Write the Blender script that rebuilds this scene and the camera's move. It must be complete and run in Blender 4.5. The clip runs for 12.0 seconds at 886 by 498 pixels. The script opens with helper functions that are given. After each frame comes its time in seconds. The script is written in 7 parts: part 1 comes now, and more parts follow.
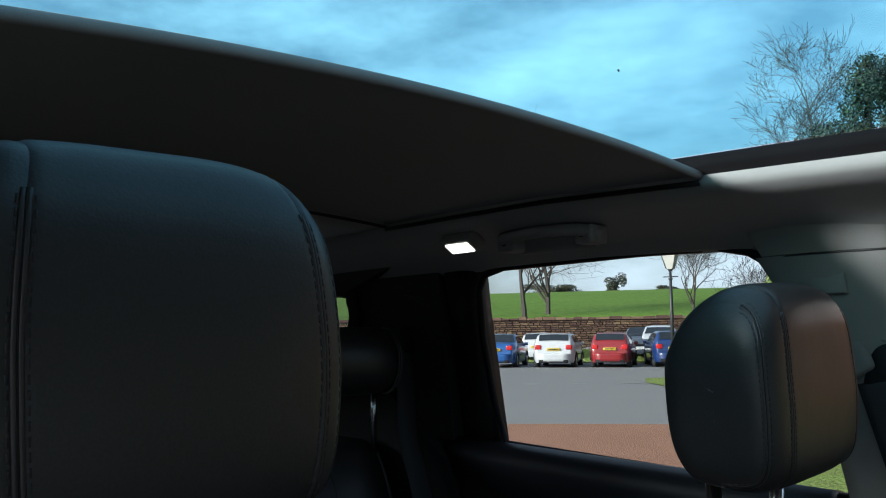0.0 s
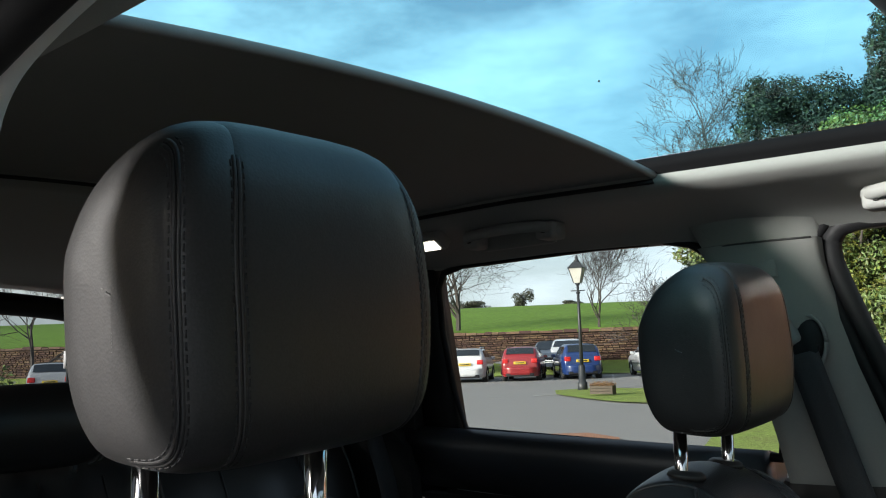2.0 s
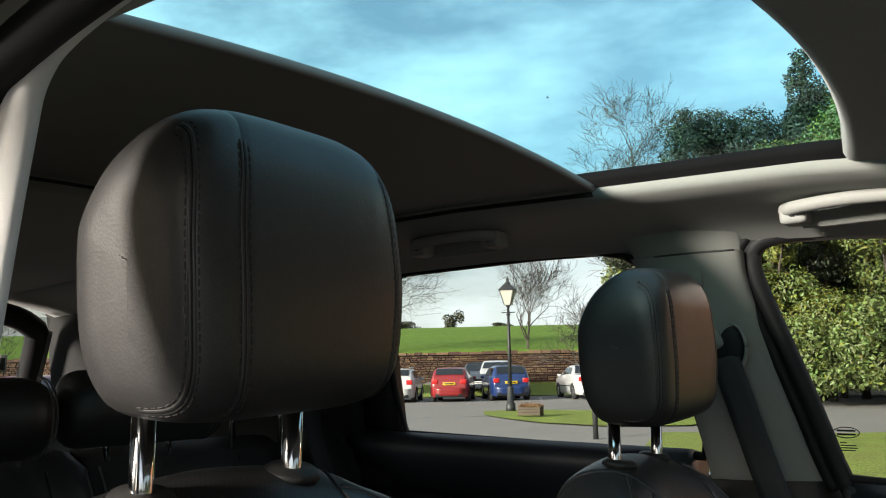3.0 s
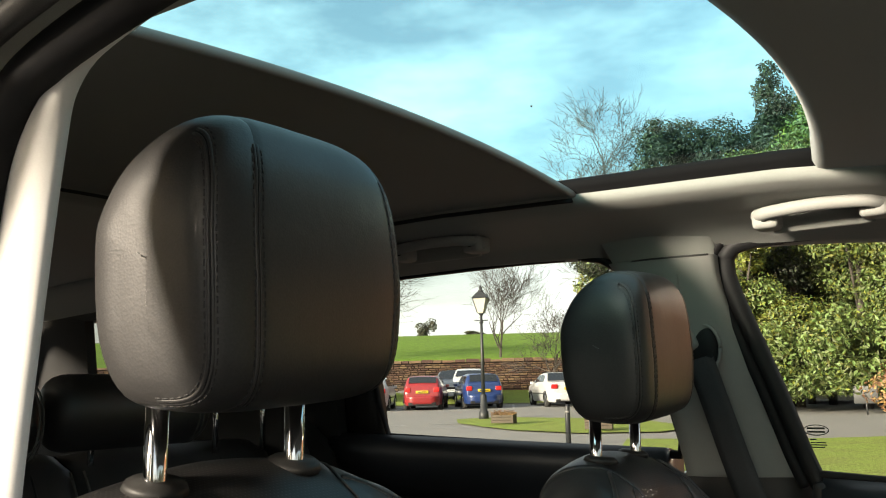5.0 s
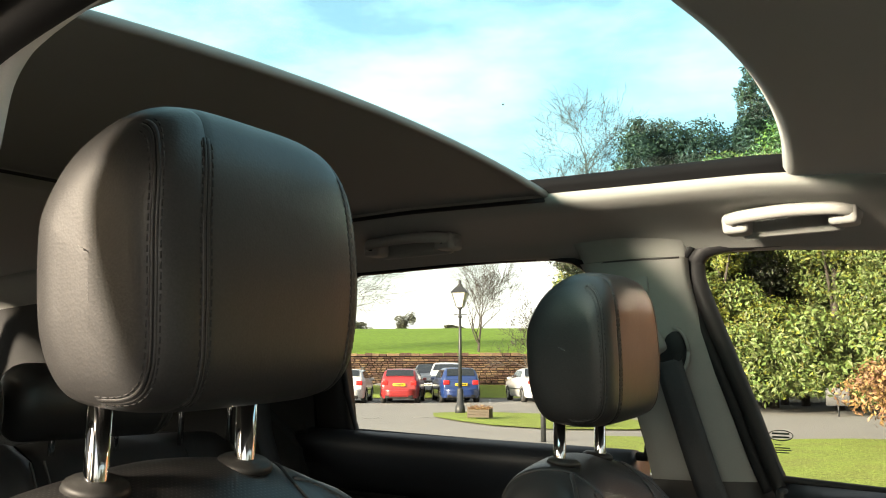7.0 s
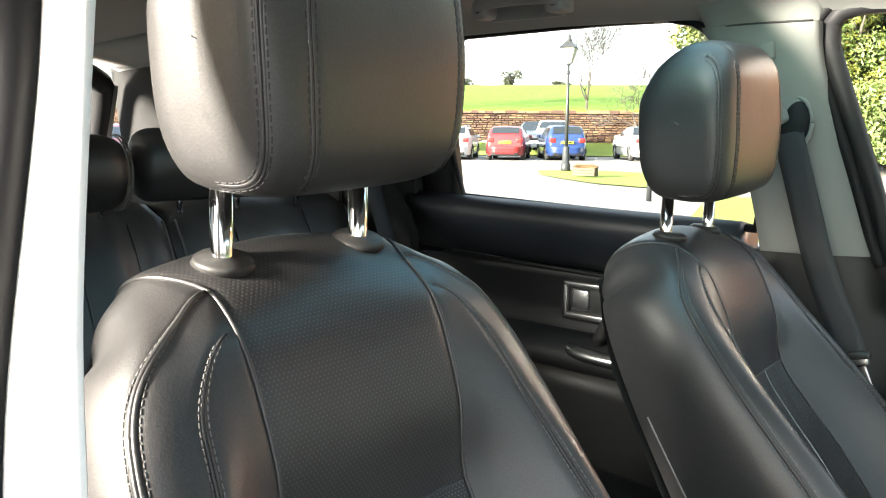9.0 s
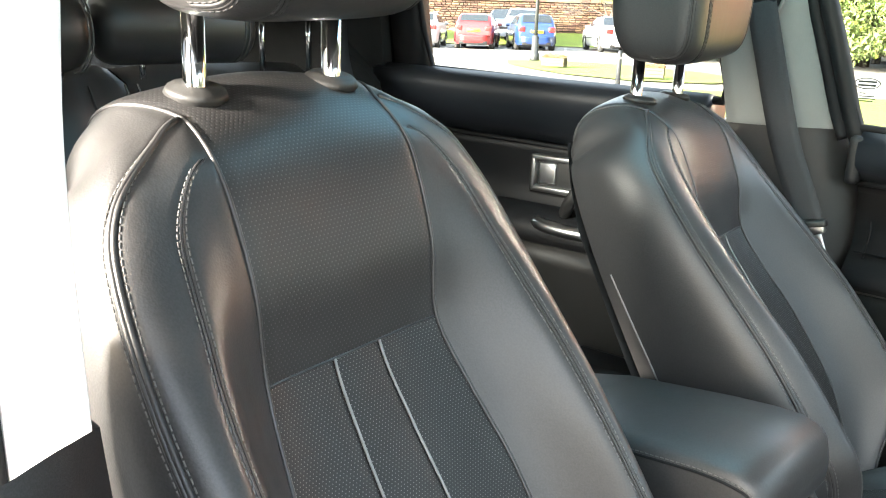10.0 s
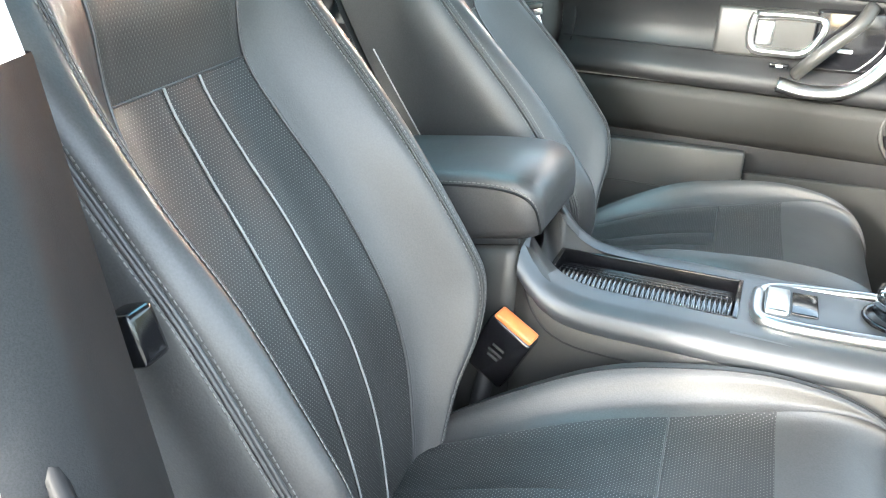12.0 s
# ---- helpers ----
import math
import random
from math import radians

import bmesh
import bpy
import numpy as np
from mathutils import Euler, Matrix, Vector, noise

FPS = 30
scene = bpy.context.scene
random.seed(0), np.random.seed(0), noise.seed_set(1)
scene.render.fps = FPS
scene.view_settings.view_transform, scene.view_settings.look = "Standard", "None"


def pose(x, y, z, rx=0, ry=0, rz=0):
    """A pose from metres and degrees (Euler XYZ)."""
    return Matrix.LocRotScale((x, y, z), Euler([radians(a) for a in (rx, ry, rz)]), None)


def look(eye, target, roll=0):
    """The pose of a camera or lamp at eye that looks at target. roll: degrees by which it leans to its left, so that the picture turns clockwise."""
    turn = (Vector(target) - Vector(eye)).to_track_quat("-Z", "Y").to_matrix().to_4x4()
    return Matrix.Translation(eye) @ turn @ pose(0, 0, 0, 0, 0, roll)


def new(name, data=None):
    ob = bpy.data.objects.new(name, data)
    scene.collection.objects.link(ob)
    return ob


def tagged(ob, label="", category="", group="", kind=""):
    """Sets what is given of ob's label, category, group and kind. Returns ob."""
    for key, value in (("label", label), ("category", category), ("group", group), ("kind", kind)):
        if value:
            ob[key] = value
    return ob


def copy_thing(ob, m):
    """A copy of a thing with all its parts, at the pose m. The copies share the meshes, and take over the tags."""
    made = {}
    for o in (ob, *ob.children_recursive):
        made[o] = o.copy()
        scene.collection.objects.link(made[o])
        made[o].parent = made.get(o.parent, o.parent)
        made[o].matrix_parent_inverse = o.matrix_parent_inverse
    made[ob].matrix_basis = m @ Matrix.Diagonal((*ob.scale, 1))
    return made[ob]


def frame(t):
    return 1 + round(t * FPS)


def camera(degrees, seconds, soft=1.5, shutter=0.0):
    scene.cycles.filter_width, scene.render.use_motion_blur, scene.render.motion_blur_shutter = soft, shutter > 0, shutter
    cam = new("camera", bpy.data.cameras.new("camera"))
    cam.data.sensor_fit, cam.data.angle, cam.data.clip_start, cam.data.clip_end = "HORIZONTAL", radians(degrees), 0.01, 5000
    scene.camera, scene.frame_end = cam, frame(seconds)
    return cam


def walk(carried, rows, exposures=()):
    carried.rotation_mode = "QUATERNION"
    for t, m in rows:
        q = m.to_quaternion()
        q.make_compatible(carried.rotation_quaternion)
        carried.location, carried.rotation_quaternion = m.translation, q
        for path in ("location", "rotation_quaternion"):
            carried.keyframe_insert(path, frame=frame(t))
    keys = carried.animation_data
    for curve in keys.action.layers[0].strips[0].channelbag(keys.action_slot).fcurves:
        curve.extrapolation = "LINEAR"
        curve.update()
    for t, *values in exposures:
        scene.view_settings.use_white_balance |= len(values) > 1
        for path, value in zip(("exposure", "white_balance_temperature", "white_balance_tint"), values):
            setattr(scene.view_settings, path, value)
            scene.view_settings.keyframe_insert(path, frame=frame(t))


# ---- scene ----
cam = camera(55.3, 12.0, soft=1.1)
PATH = [
    (0, (0.494, -0.542, 1.432), (-0.995, 0.777, 1.643), -0.4),
    (0.5, (0.507, -0.58, 1.412), (-0.959, 0.759, 1.652), -0.9),
    (1, (0.497, -0.627, 1.408), (-0.909, 0.78, 1.617), -1.9),
    (1.5, (0.507, -0.653, 1.411), (-0.894, 0.758, 1.629), -1.9),
    (2, (0.503, -0.709, 1.382), (-0.83, 0.761, 1.631), -1.7),
    (2.5, (0.514, -0.748, 1.356), (-0.731, 0.791, 1.638), -1.1),
    (3, (0.522, -0.779, 1.347), (-0.683, 0.791, 1.641), -0.9),
    (3.5, (0.524, -0.797, 1.339), (-0.655, 0.79, 1.641), -0.9),
    (5.5, (0.529, -0.819, 1.333), (-0.608, 0.796, 1.65), -1.0),
    (6, (0.535, -0.813, 1.329), (-0.572, 0.821, 1.654), -0.3),
    (6.5, (0.535, -0.807, 1.332), (-0.557, 0.836, 1.661), -0.1),
    (8.5, (0.531, -0.775, 1.377), (-0.759, 0.75, 1.28), 0.6),
    (9, (0.528, -0.793, 1.364), (-0.78, 0.695, 1.09), 0.6),
    (9.5, (0.531, -0.801, 1.343), (-0.746, 0.684, 0.938), 1.0),
    (10, (0.535, -0.81, 1.323), (-0.674, 0.695, 0.801), 1.8),
    (10.5, (0.54, -0.824, 1.306), (-0.608, 0.697, 0.699), 2.1),
    (11, (0.538, -0.847, 1.281), (-0.499, 0.718, 0.592), 2.3),
    (11.5, (0.519, -0.914, 1.257), (-0.262, 0.764, 0.5), 2.7),
    (12, (0.508, -0.951, 1.223), (-0.051, 0.797, 0.429), 2.1),
]
EXPOSURES = [(0.0, 0.75, 5650, 9), (1.0, 0.85, 5750, 9), (2.5, 1.0, 6400, 10), (3.5, 1.1, 7000, 10), (5.5, 1.5, 7700, 10), (6.5, 1.7, 8000, 11), (8.5, 2.95, 6900, 9), (9.5, 3.7, 6800, 9), (10.5, 4.4, 6800, 10), (11.3, 4.85, 6700, 9), (12.0, 4.8, 6300, 6)]
walk(cam, [(t, look(eye, target, roll)) for t, eye, target, roll in PATH], EXPOSURES)

# ------------------------------------------------------------------ world, sun
SUN_AZ, SUN_EL = radians(252.0), radians(15.5)   # towards the sun: low, square to the open doors, behind thin cloud
sun_dir = Vector((math.cos(SUN_AZ) * math.cos(SUN_EL), math.sin(SUN_AZ) * math.cos(SUN_EL), math.sin(SUN_EL)))
world = bpy.data.worlds.new("world")
world.use_nodes = True
scene.world = world
wn, wl = world.node_tree.nodes, world.node_tree.links
sky = wn.new("ShaderNodeTexSky")
sky.sky_type, sky.sun_disc = "NISHITA", False
sky.sun_elevation, sky.sun_rotation = SUN_EL, math.pi / 2 - SUN_AZ
sky.air_density, sky.dust_density, sky.ozone_density = 1.0, 3.2, 1.0
wtc = wn.new("ShaderNodeTexCoord")
wmap = wn.new("ShaderNodeMapping")
wmap.inputs["Scale"].default_value = (1.0, 1.3, 3.2)
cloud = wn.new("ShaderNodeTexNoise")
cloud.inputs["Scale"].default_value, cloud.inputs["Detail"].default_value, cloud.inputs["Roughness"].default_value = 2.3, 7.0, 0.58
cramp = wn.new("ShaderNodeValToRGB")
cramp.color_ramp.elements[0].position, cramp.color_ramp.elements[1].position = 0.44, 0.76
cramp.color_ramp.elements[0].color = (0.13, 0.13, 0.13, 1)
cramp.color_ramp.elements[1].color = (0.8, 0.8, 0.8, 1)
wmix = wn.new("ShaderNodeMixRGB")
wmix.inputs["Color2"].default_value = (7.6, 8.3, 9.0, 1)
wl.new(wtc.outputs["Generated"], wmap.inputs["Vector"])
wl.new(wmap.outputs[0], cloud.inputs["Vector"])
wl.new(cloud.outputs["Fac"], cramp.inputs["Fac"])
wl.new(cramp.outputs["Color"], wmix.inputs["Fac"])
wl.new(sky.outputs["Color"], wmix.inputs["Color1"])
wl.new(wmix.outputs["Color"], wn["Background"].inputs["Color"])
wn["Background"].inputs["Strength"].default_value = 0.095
sun_data = bpy.data.lights.new("sun", "SUN")
sun_data.energy, sun_data.angle, sun_data.color = 5.0, radians(12), (1.0, 0.94, 0.86)
sun_lamp = new("sun", sun_data)
sun_lamp.matrix_world = look(sun_dir * 60, (0, 0, 0))


# ------------------------------------------------------------------ materials
def mat(name, color, rough=0.5, metal=0.0, spot=0.0, spot_scale=8.0, grain=0.0, grain_scale=400.0, bump=0.0, bump_dist=0.0006, bump_kind="noise",
        coat=0.0, spec=0.5, rough_var=0.0, vary=0.0, sheen=0.0, second=None):
    """A surface with variation at two scales: wide spots and fine grain, and relief."""
    m = bpy.data.materials.new(name)
    m.use_nodes = True
    n, l = m.node_tree.nodes, m.node_tree.links
    b = n["Principled BSDF"]
    b.inputs["Roughness"].default_value, b.inputs["Metallic"].default_value = rough, metal
    b.inputs["Specular IOR Level"].default_value = spec
    b.inputs["Coat Weight"].default_value = coat
    b.inputs["Coat Roughness"].default_value = 0.06
    b.inputs["Sheen Weight"].default_value = sheen
    tc = n.new("ShaderNodeTexCoord")
    rgb = n.new("ShaderNodeRGB")
    rgb.outputs[0].default_value = (*color, 1)
    out = rgb.outputs[0]

    def noise_tex(scale, detail=4):
        t = n.new("ShaderNodeTexNoise")
        t.inputs["Scale"].default_value, t.inputs["Detail"].default_value = scale, detail
        l.new(tc.outputs["Object"], t.inputs["Vector"])
        return t

    def vari(src, fac_socket, amount, other):
        mix = n.new("ShaderNodeMixRGB")
        mr = n.new("ShaderNodeMapRange")
        mr.inputs["From Min"].default_value, mr.inputs["From Max"].default_value = 0.35, 0.65
        mr.inputs["To Max"].default_value = amount
        l.new(fac_socket, mr.inputs["Value"])
        l.new(mr.outputs[0], mix.inputs["Fac"])
        l.new(src, mix.inputs["Color1"])
        mix.inputs["Color2"].default_value = (*other, 1)
        return mix.outputs[0]

    if spot:
        out = vari(out, noise_tex(spot_scale).outputs["Fac"], spot, second or [c * 0.45 for c in color])
    if grain:
        out = vari(out, noise_tex(grain_scale, 2).outputs["Fac"], grain, [min(1, c * 1.9 + 0.01) for c in color])
    if vary:
        oi = n.new("ShaderNodeObjectInfo")
        geo = n.new("ShaderNodeNewGeometry")
        add = n.new("ShaderNodeMath")
        add.operation = "ADD"
        l.new(oi.outputs["Random"], add.inputs[0])
        l.new(geo.outputs["Random Per Island"], add.inputs[1])
        fr = n.new("ShaderNodeMath")
        fr.operation = "FRACT"
        l.new(add.outputs[0], fr.inputs[0])
        hsv = n.new("ShaderNodeHueSaturation")
        mr = n.new("ShaderNodeMapRange")
        mr.inputs["To Min"].default_value, mr.inputs["To Max"].default_value = 1 - vary, 1 + vary
        l.new(fr.outputs[0], mr.inputs["Value"])
        l.new(mr.outputs[0], hsv.inputs["Value"])
        mh = n.new("ShaderNodeMapRange")
        mh.inputs["To Min"].default_value, mh.inputs["To Max"].default_value = 0.5 - vary * 0.05, 0.5 + vary * 0.05
        l.new(fr.outputs[0], mh.inputs["Value"])
        l.new(mh.outputs[0], hsv.inputs["Hue"])
        l.new(out, hsv.inputs["Color"])
        out = hsv.outputs[0]
    l.new(out, b.inputs["Base Color"])
    if rough_var:
        mr = n.new("ShaderNodeMapRange")
        mr.inputs["To Min"].default_value, mr.inputs["To Max"].default_value = rough - rough_var, rough + rough_var
        l.new(noise_tex(14).outputs["Fac"], mr.inputs["Value"])
        l.new(mr.outputs[0], b.inputs["Roughness"])
    if bump:
        bp = n.new("ShaderNodeBump")
        bp.inputs["Strength"].default_value, bp.inputs["Distance"].default_value = bump, bump_dist
        if bump_kind == "noise":
            h = noise_tex(grain_scale, 3).outputs["Fac"]
        else:
            v = n.new("ShaderNodeTexVoronoi")
            v.inputs["Scale"].default_value = grain_scale
            l.new(tc.outputs["Object"], v.inputs["Vector"])
            h = v.outputs["Distance"]
        l.new(h, bp.inputs["Height"])
        l.new(bp.outputs[0], b.inputs["Normal"])
    return m


def perforated(name, color, pitch, rough, rim_glint_color):
    """Leather with rows of punched holes, filled pale for the light on their rims, by the metres of its own surface."""
    m = mat(name, color, rough, spot=0.4, spot_scale=9, rough_var=0.06)
    n, l = m.node_tree.nodes, m.node_tree.links
    b = n["Principled BSDF"]
    uv = n.new("ShaderNodeUVMap")
    sep = n.new("ShaderNodeSeparateXYZ")
    l.new(uv.outputs[0], sep.inputs[0])

    def op(kind, a, c=None):
        x = n.new("ShaderNodeMath")
        x.operation = kind
        for i, s in enumerate((a, c)):
            if s is None:
                continue
            if isinstance(s, (int, float)):
                x.inputs[i].default_value = s
            else:
                l.new(s, x.inputs[i])
        return x.outputs[0]

    row = op("DIVIDE", sep.outputs["Y"], pitch * 0.75)
    half = op("MULTIPLY", op("MODULO", op("FLOOR", row), 2.0), 0.5)
    fx = op("SUBTRACT", op("FRACT", op("ADD", op("DIVIDE", sep.outputs["X"], pitch), half)), 0.5)
    fy = op("MULTIPLY", op("SUBTRACT", op("FRACT", row), 0.5), 0.75)
    d = op("SQRT", op("ADD", op("MULTIPLY", fx, fx), op("MULTIPLY", fy, fy)))
    hole = n.new("ShaderNodeMapRange")
    hole.inputs["From Min"].default_value, hole.inputs["From Max"].default_value = 0.08, 0.15
    hole.inputs["To Min"].default_value, hole.inputs["To Max"].default_value = 1.0, 0.0
    l.new(d, hole.inputs["Value"])
    rim = n.new("ShaderNodeMapRange")
    rim.inputs["From Min"].default_value, rim.inputs["From Max"].default_value = 0.1, 0.3
    l.new(d, rim.inputs["Value"])
    bp = n.new("ShaderNodeBump")
    bp.inputs["Strength"].default_value, bp.inputs["Distance"].default_value = 0.3, 0.0004
    l.new(rim.outputs[0], bp.inputs["Height"])
    l.new(bp.outputs[0], b.inputs["Normal"])
    src = b.inputs["Base Color"].links[0].from_socket
    # each hole is coloured pale, as a painted highlight of its edge
    mix = n.new("ShaderNodeMixRGB")
    mix.inputs["Color2"].default_value = (*rim_glint_color, 1)
    l.new(hole.outputs[0], mix.inputs["Fac"])
    l.new(src, mix.inputs["Color1"])
    l.new(mix.outputs[0], b.inputs["Base Color"])
    return m


def glass(name, tint, gloss=0.05):
    m = bpy.data.materials.new(name)
    m.use_nodes = True
    n, l = m.node_tree.nodes, m.node_tree.links
    n.remove(n["Principled BSDF"])
    tr = n.new("ShaderNodeBsdfTransparent")
    tr.inputs["Color"].default_value = (*tint, 1)
    gl = n.new("ShaderNodeBsdfGlossy")
    gl.inputs["Roughness"].default_value = 0.02
    mix = n.new("ShaderNodeMixShader")
    mix.inputs["Fac"].default_value = gloss
    l.new(tr.outputs[0], mix.inputs[1])
    l.new(gl.outputs[0], mix.inputs[2])
    l.new(mix.outputs[0], n["Material Output"].inputs["Surface"])
    return m


LEATHER = mat("black_leather", (0.034, 0.0330, 0.0330), 0.42, spec=0.58, spot=0.35, spot_scale=7, grain=0.2, grain_scale=560, bump=0.15, bump_dist=0.0005, bump_kind="voronoi", rough_var=0.05)
# worn leather: soft wide creases under the grain
_n, _l = LEATHER.node_tree.nodes, LEATHER.node_tree.links
_tc = _n.new("ShaderNodeTexCoord")
_cr = _n.new("ShaderNodeTexNoise")
_cr.inputs["Scale"].default_value, _cr.inputs["Detail"].default_value, _cr.inputs["Distortion"].default_value = 38.0, 5.0, 0.8
_l.new(_tc.outputs["Object"], _cr.inputs["Vector"])
_cb = _n.new("ShaderNodeBump")
_cb.inputs["Strength"].default_value, _cb.inputs["Distance"].default_value = 0.11, 0.003
_l.new(_cr.outputs["Fac"], _cb.inputs["Height"])
_pb = _n["Principled BSDF"]
_l.new(_pb.inputs["Normal"].links[0].from_socket, _cb.inputs["Normal"])
_l.new(_cb.outputs[0], _pb.inputs["Normal"])
PERF = perforated("perforated_leather", (0.030, 0.029, 0.029), 0.0042, 0.40, (0.085, 0.082, 0.08))
PERF_FINE = perforated("finely_perforated_leather", (0.020, 0.0195, 0.0195), 0.0037, 0.46, (0.15, 0.146, 0.14))
PERF_FINE.node_tree.nodes["Principled BSDF"].inputs["Specular IOR Level"].default_value = 0.36
PIPING = mat("grey_piping", (0.26, 0.255, 0.245), 0.45, spot=0.3, spot_scale=40)
THREAD = mat("grey_thread", (0.13, 0.127, 0.122), 0.7, spot=0.3, spot_scale=300)
THREAD_DARK = mat("dark_thread", (0.035, 0.034, 0.035), 0.7, spot=0.3, spot_scale=300)
TRIM = mat("grey_cabin_trim", (0.25, 0.246, 0.234), 0.75, spot=0.12, spot_scale=5, grain=0.12, grain_scale=900, bump=0.12, bump_dist=0.0005)
# pale grey trim with the sun's glare put into its colour as white
SUNLIT_TRIM = mat("sunlit_pillar_trim", (0.70, 0.69, 0.67), 0.6, spot=0.08, spot_scale=5, grain=0.08, grain_scale=900, bump=0.1, bump_dist=0.0005)
PILLAR = mat("grey_pillar_trim", (0.22, 0.217, 0.204), 0.75, spot=0.12, spot_scale=5, grain=0.12, grain_scale=900, bump=0.12, bump_dist=0.0005)
LINING = mat("headliner_cloth", (0.20, 0.203, 0.19), 0.95, spot=0.12, spot_scale=3.5, grain=0.2, grain_scale=1200, bump=0.3, bump_dist=0.0006, sheen=0.2)
BLINDCLOTH = mat("blind_cloth", (0.225, 0.225, 0.212), 0.95, spot=0.12, spot_scale=3, grain=0.2, grain_scale=1300, bump=0.3, bump_dist=0.0005)
# grey trim made near-black: the shade at the back of the cabin is in it
QUARTER = mat("shaded_quarter_trim", (0.020, 0.0195, 0.019), 0.82, spot=0.2, spot_scale=5, grain=0.2, grain_scale=900, bump=0.15, bump_dist=0.0005)
SOFT = mat("black_soft_plastic", (0.013, 0.013, 0.014), 0.5, spec=0.3, spot=0.3, spot_scale=6, grain=0.3, grain_scale=1100, bump=0.25, bump_dist=0.0005, rough_var=0.06)
HARD = mat("dark_grey_plastic", (0.021, 0.0205, 0.0195), 0.48, spot=0.3, spot_scale=7, grain=0.3, grain_scale=1000, bump=0.2, bump_dist=0.0005)
# duller copy of HARD, its colour darkened for the shade low on the door
DOOR_SHADED = mat("shaded_door_plastic", (0.012, 0.0118, 0.0112), 0.68, spec=0.3, spot=0.3, spot_scale=7, grain=0.3, grain_scale=1000, bump=0.2, bump_dist=0.0005)
SILL = mat("grey_moulded_plastic", (0.024, 0.0235, 0.0225), 0.55, spot=0.3, spot_scale=8, grain=0.25, grain_scale=900, bump=0.2, bump_dist=0.0005)
# smooth black plastic with the sky's blue reflection tinted into its colour
SKY_DOOR_TOP = mat("sky_tinted_door_top", (0.015, 0.018, 0.023), 0.42, spec=0.45, spot=0.25, spot_scale=6, grain=0.2, grain_scale=1100, bump=0.12, bump_dist=0.0004)
RUBBER = mat("black_rubber", (0.011, 0.011, 0.012), 0.6, spec=0.25, spot=0.3, spot_scale=30, bump=0.1, grain_scale=200)
GUTTER = mat("matt_black_gutter", (0.004, 0.004, 0.0045), 0.9, spec=0.1, spot=0.3, spot_scale=20)
GLOSS = mat("gloss_black", (0.006, 0.006, 0.007), 0.12, spot=0.2, spot_scale=20)
CHROME = mat("chrome", (0.75, 0.75, 0.76), 0.09, 1.0, spot=0.15, spot_scale=30)
SATIN = mat("satin_silver", (0.62, 0.62, 0.62), 0.3, 1.0, spot=0.15, spot_scale=25, bump=0.05, grain_scale=900)
SATIN_TRIM = mat("satin_console_trim", (0.062, 0.066, 0.072), 0.40, 0.4, spot=0.15, spot_scale=15)
WEBBING = mat("belt_webbing", (0.03, 0.03, 0.032), 0.75, spot=0.2, spot_scale=20, grain=0.3, grain_scale=700, bump=0.4, bump_dist=0.0006)
CARPET = mat("black_carpet", (0.015, 0.015, 0.015), 0.95, spot=0.4, spot_scale=30, grain=0.4, grain_scale=500, bump=0.6, bump_dist=0.002)
PAINT = mat("white_car_paint", (0.78, 0.78, 0.77), 0.3, spot=0.05, spot_scale=2, coat=0.8)
ORANGE = mat("orange_plastic", (0.75, 0.20, 0.06), 0.35, spot=0.2, spot_scale=60)
PALE_INK = mat("pale_ink", (0.55, 0.55, 0.55), 0.6, spot=0.1)
DARK_INK = mat("dark_ink", (0.03, 0.04, 0.03), 0.6, spot=0.1)
LAMPLENS = mat("lamp_lens", (0.8, 0.78, 0.7), 0.2, spot=0.1)
_b = LAMPLENS.node_tree.nodes["Principled BSDF"]
_b.inputs["Emission Color"].default_value, _b.inputs["Emission Strength"].default_value = (1, 0.93, 0.75, 1), 1.0
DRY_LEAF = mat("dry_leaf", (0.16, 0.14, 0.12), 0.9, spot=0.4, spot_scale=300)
SIDE_GLASS = glass("side_glass", (0.86, 0.90, 0.87), 0.035)
ROOF_GLASS = glass("tinted_roof_glass", (0.50, 0.94, 1.0), 0.03)
SCREEN_GLASS = glass("windscreen_glass", (0.62, 0.66, 0.64), 0.05)
# tint chosen to hold back sun at the rear, not a known glass
DARK_GLASS = glass("dimming_glass", (0.07, 0.075, 0.077), 0.05)
REAR_GLASS = glass("rear_glass", (0.6, 0.64, 0.64), 0.05)


# ------------------------------------------------------------------ helpers
def part(name, bm, material, parent=None, label="", smooth=True):
    me = bpy.data.meshes.new(name)
    bmesh.ops.recalc_face_normals(bm, faces=bm.faces)
    bm.to_mesh(me)
    bm.free()
    me.materials.append(material)
    for p in me.polygons:
        p.use_smooth = smooth
    ob = new(name, me)
    if parent is not None:
        ob.parent = parent
    if label:
        ob["label"] = label
    return ob


def thing(name, label, category, group="", m=None, kind=""):
    ob = new(name)
    ob.empty_display_size = 0.05
    if m is not None:
        ob.matrix_basis = m
    return tagged(ob, label, category, group, kind)


def join(*bms):
    """Several bmeshes as one, for pieces of one part."""
    out = bms[0]
    for b in bms[1:]:
        me = bpy.data.meshes.new("tmp")
        b.to_mesh(me)
        b.free()
        out.from_mesh(me)
        bpy.data.meshes.remove(me)
    return out


def moved(bm, m):
    bmesh.ops.transform(bm, matrix=m, verts=bm.verts)
    return bm


def rbox(a, b, r=0.005, seg=2):
    """A box from corner a to corner b with rounded edges."""
    bm = bmesh.new()
    bmesh.ops.create_cube(bm, size=1)
    for v in bm.verts:
        v.co = Vector([a[i] + (v.co[i] + 0.5) * (b[i] - a[i]) for i in range(3)])
    if r:
        r = min(r, 0.48 * min(abs(b[i] - a[i]) for i in range(3)))
        bmesh.ops.bevel(bm, geom=list(bm.edges), offset=r, segments=seg, profile=0.6, affect="EDGES")
    return bm


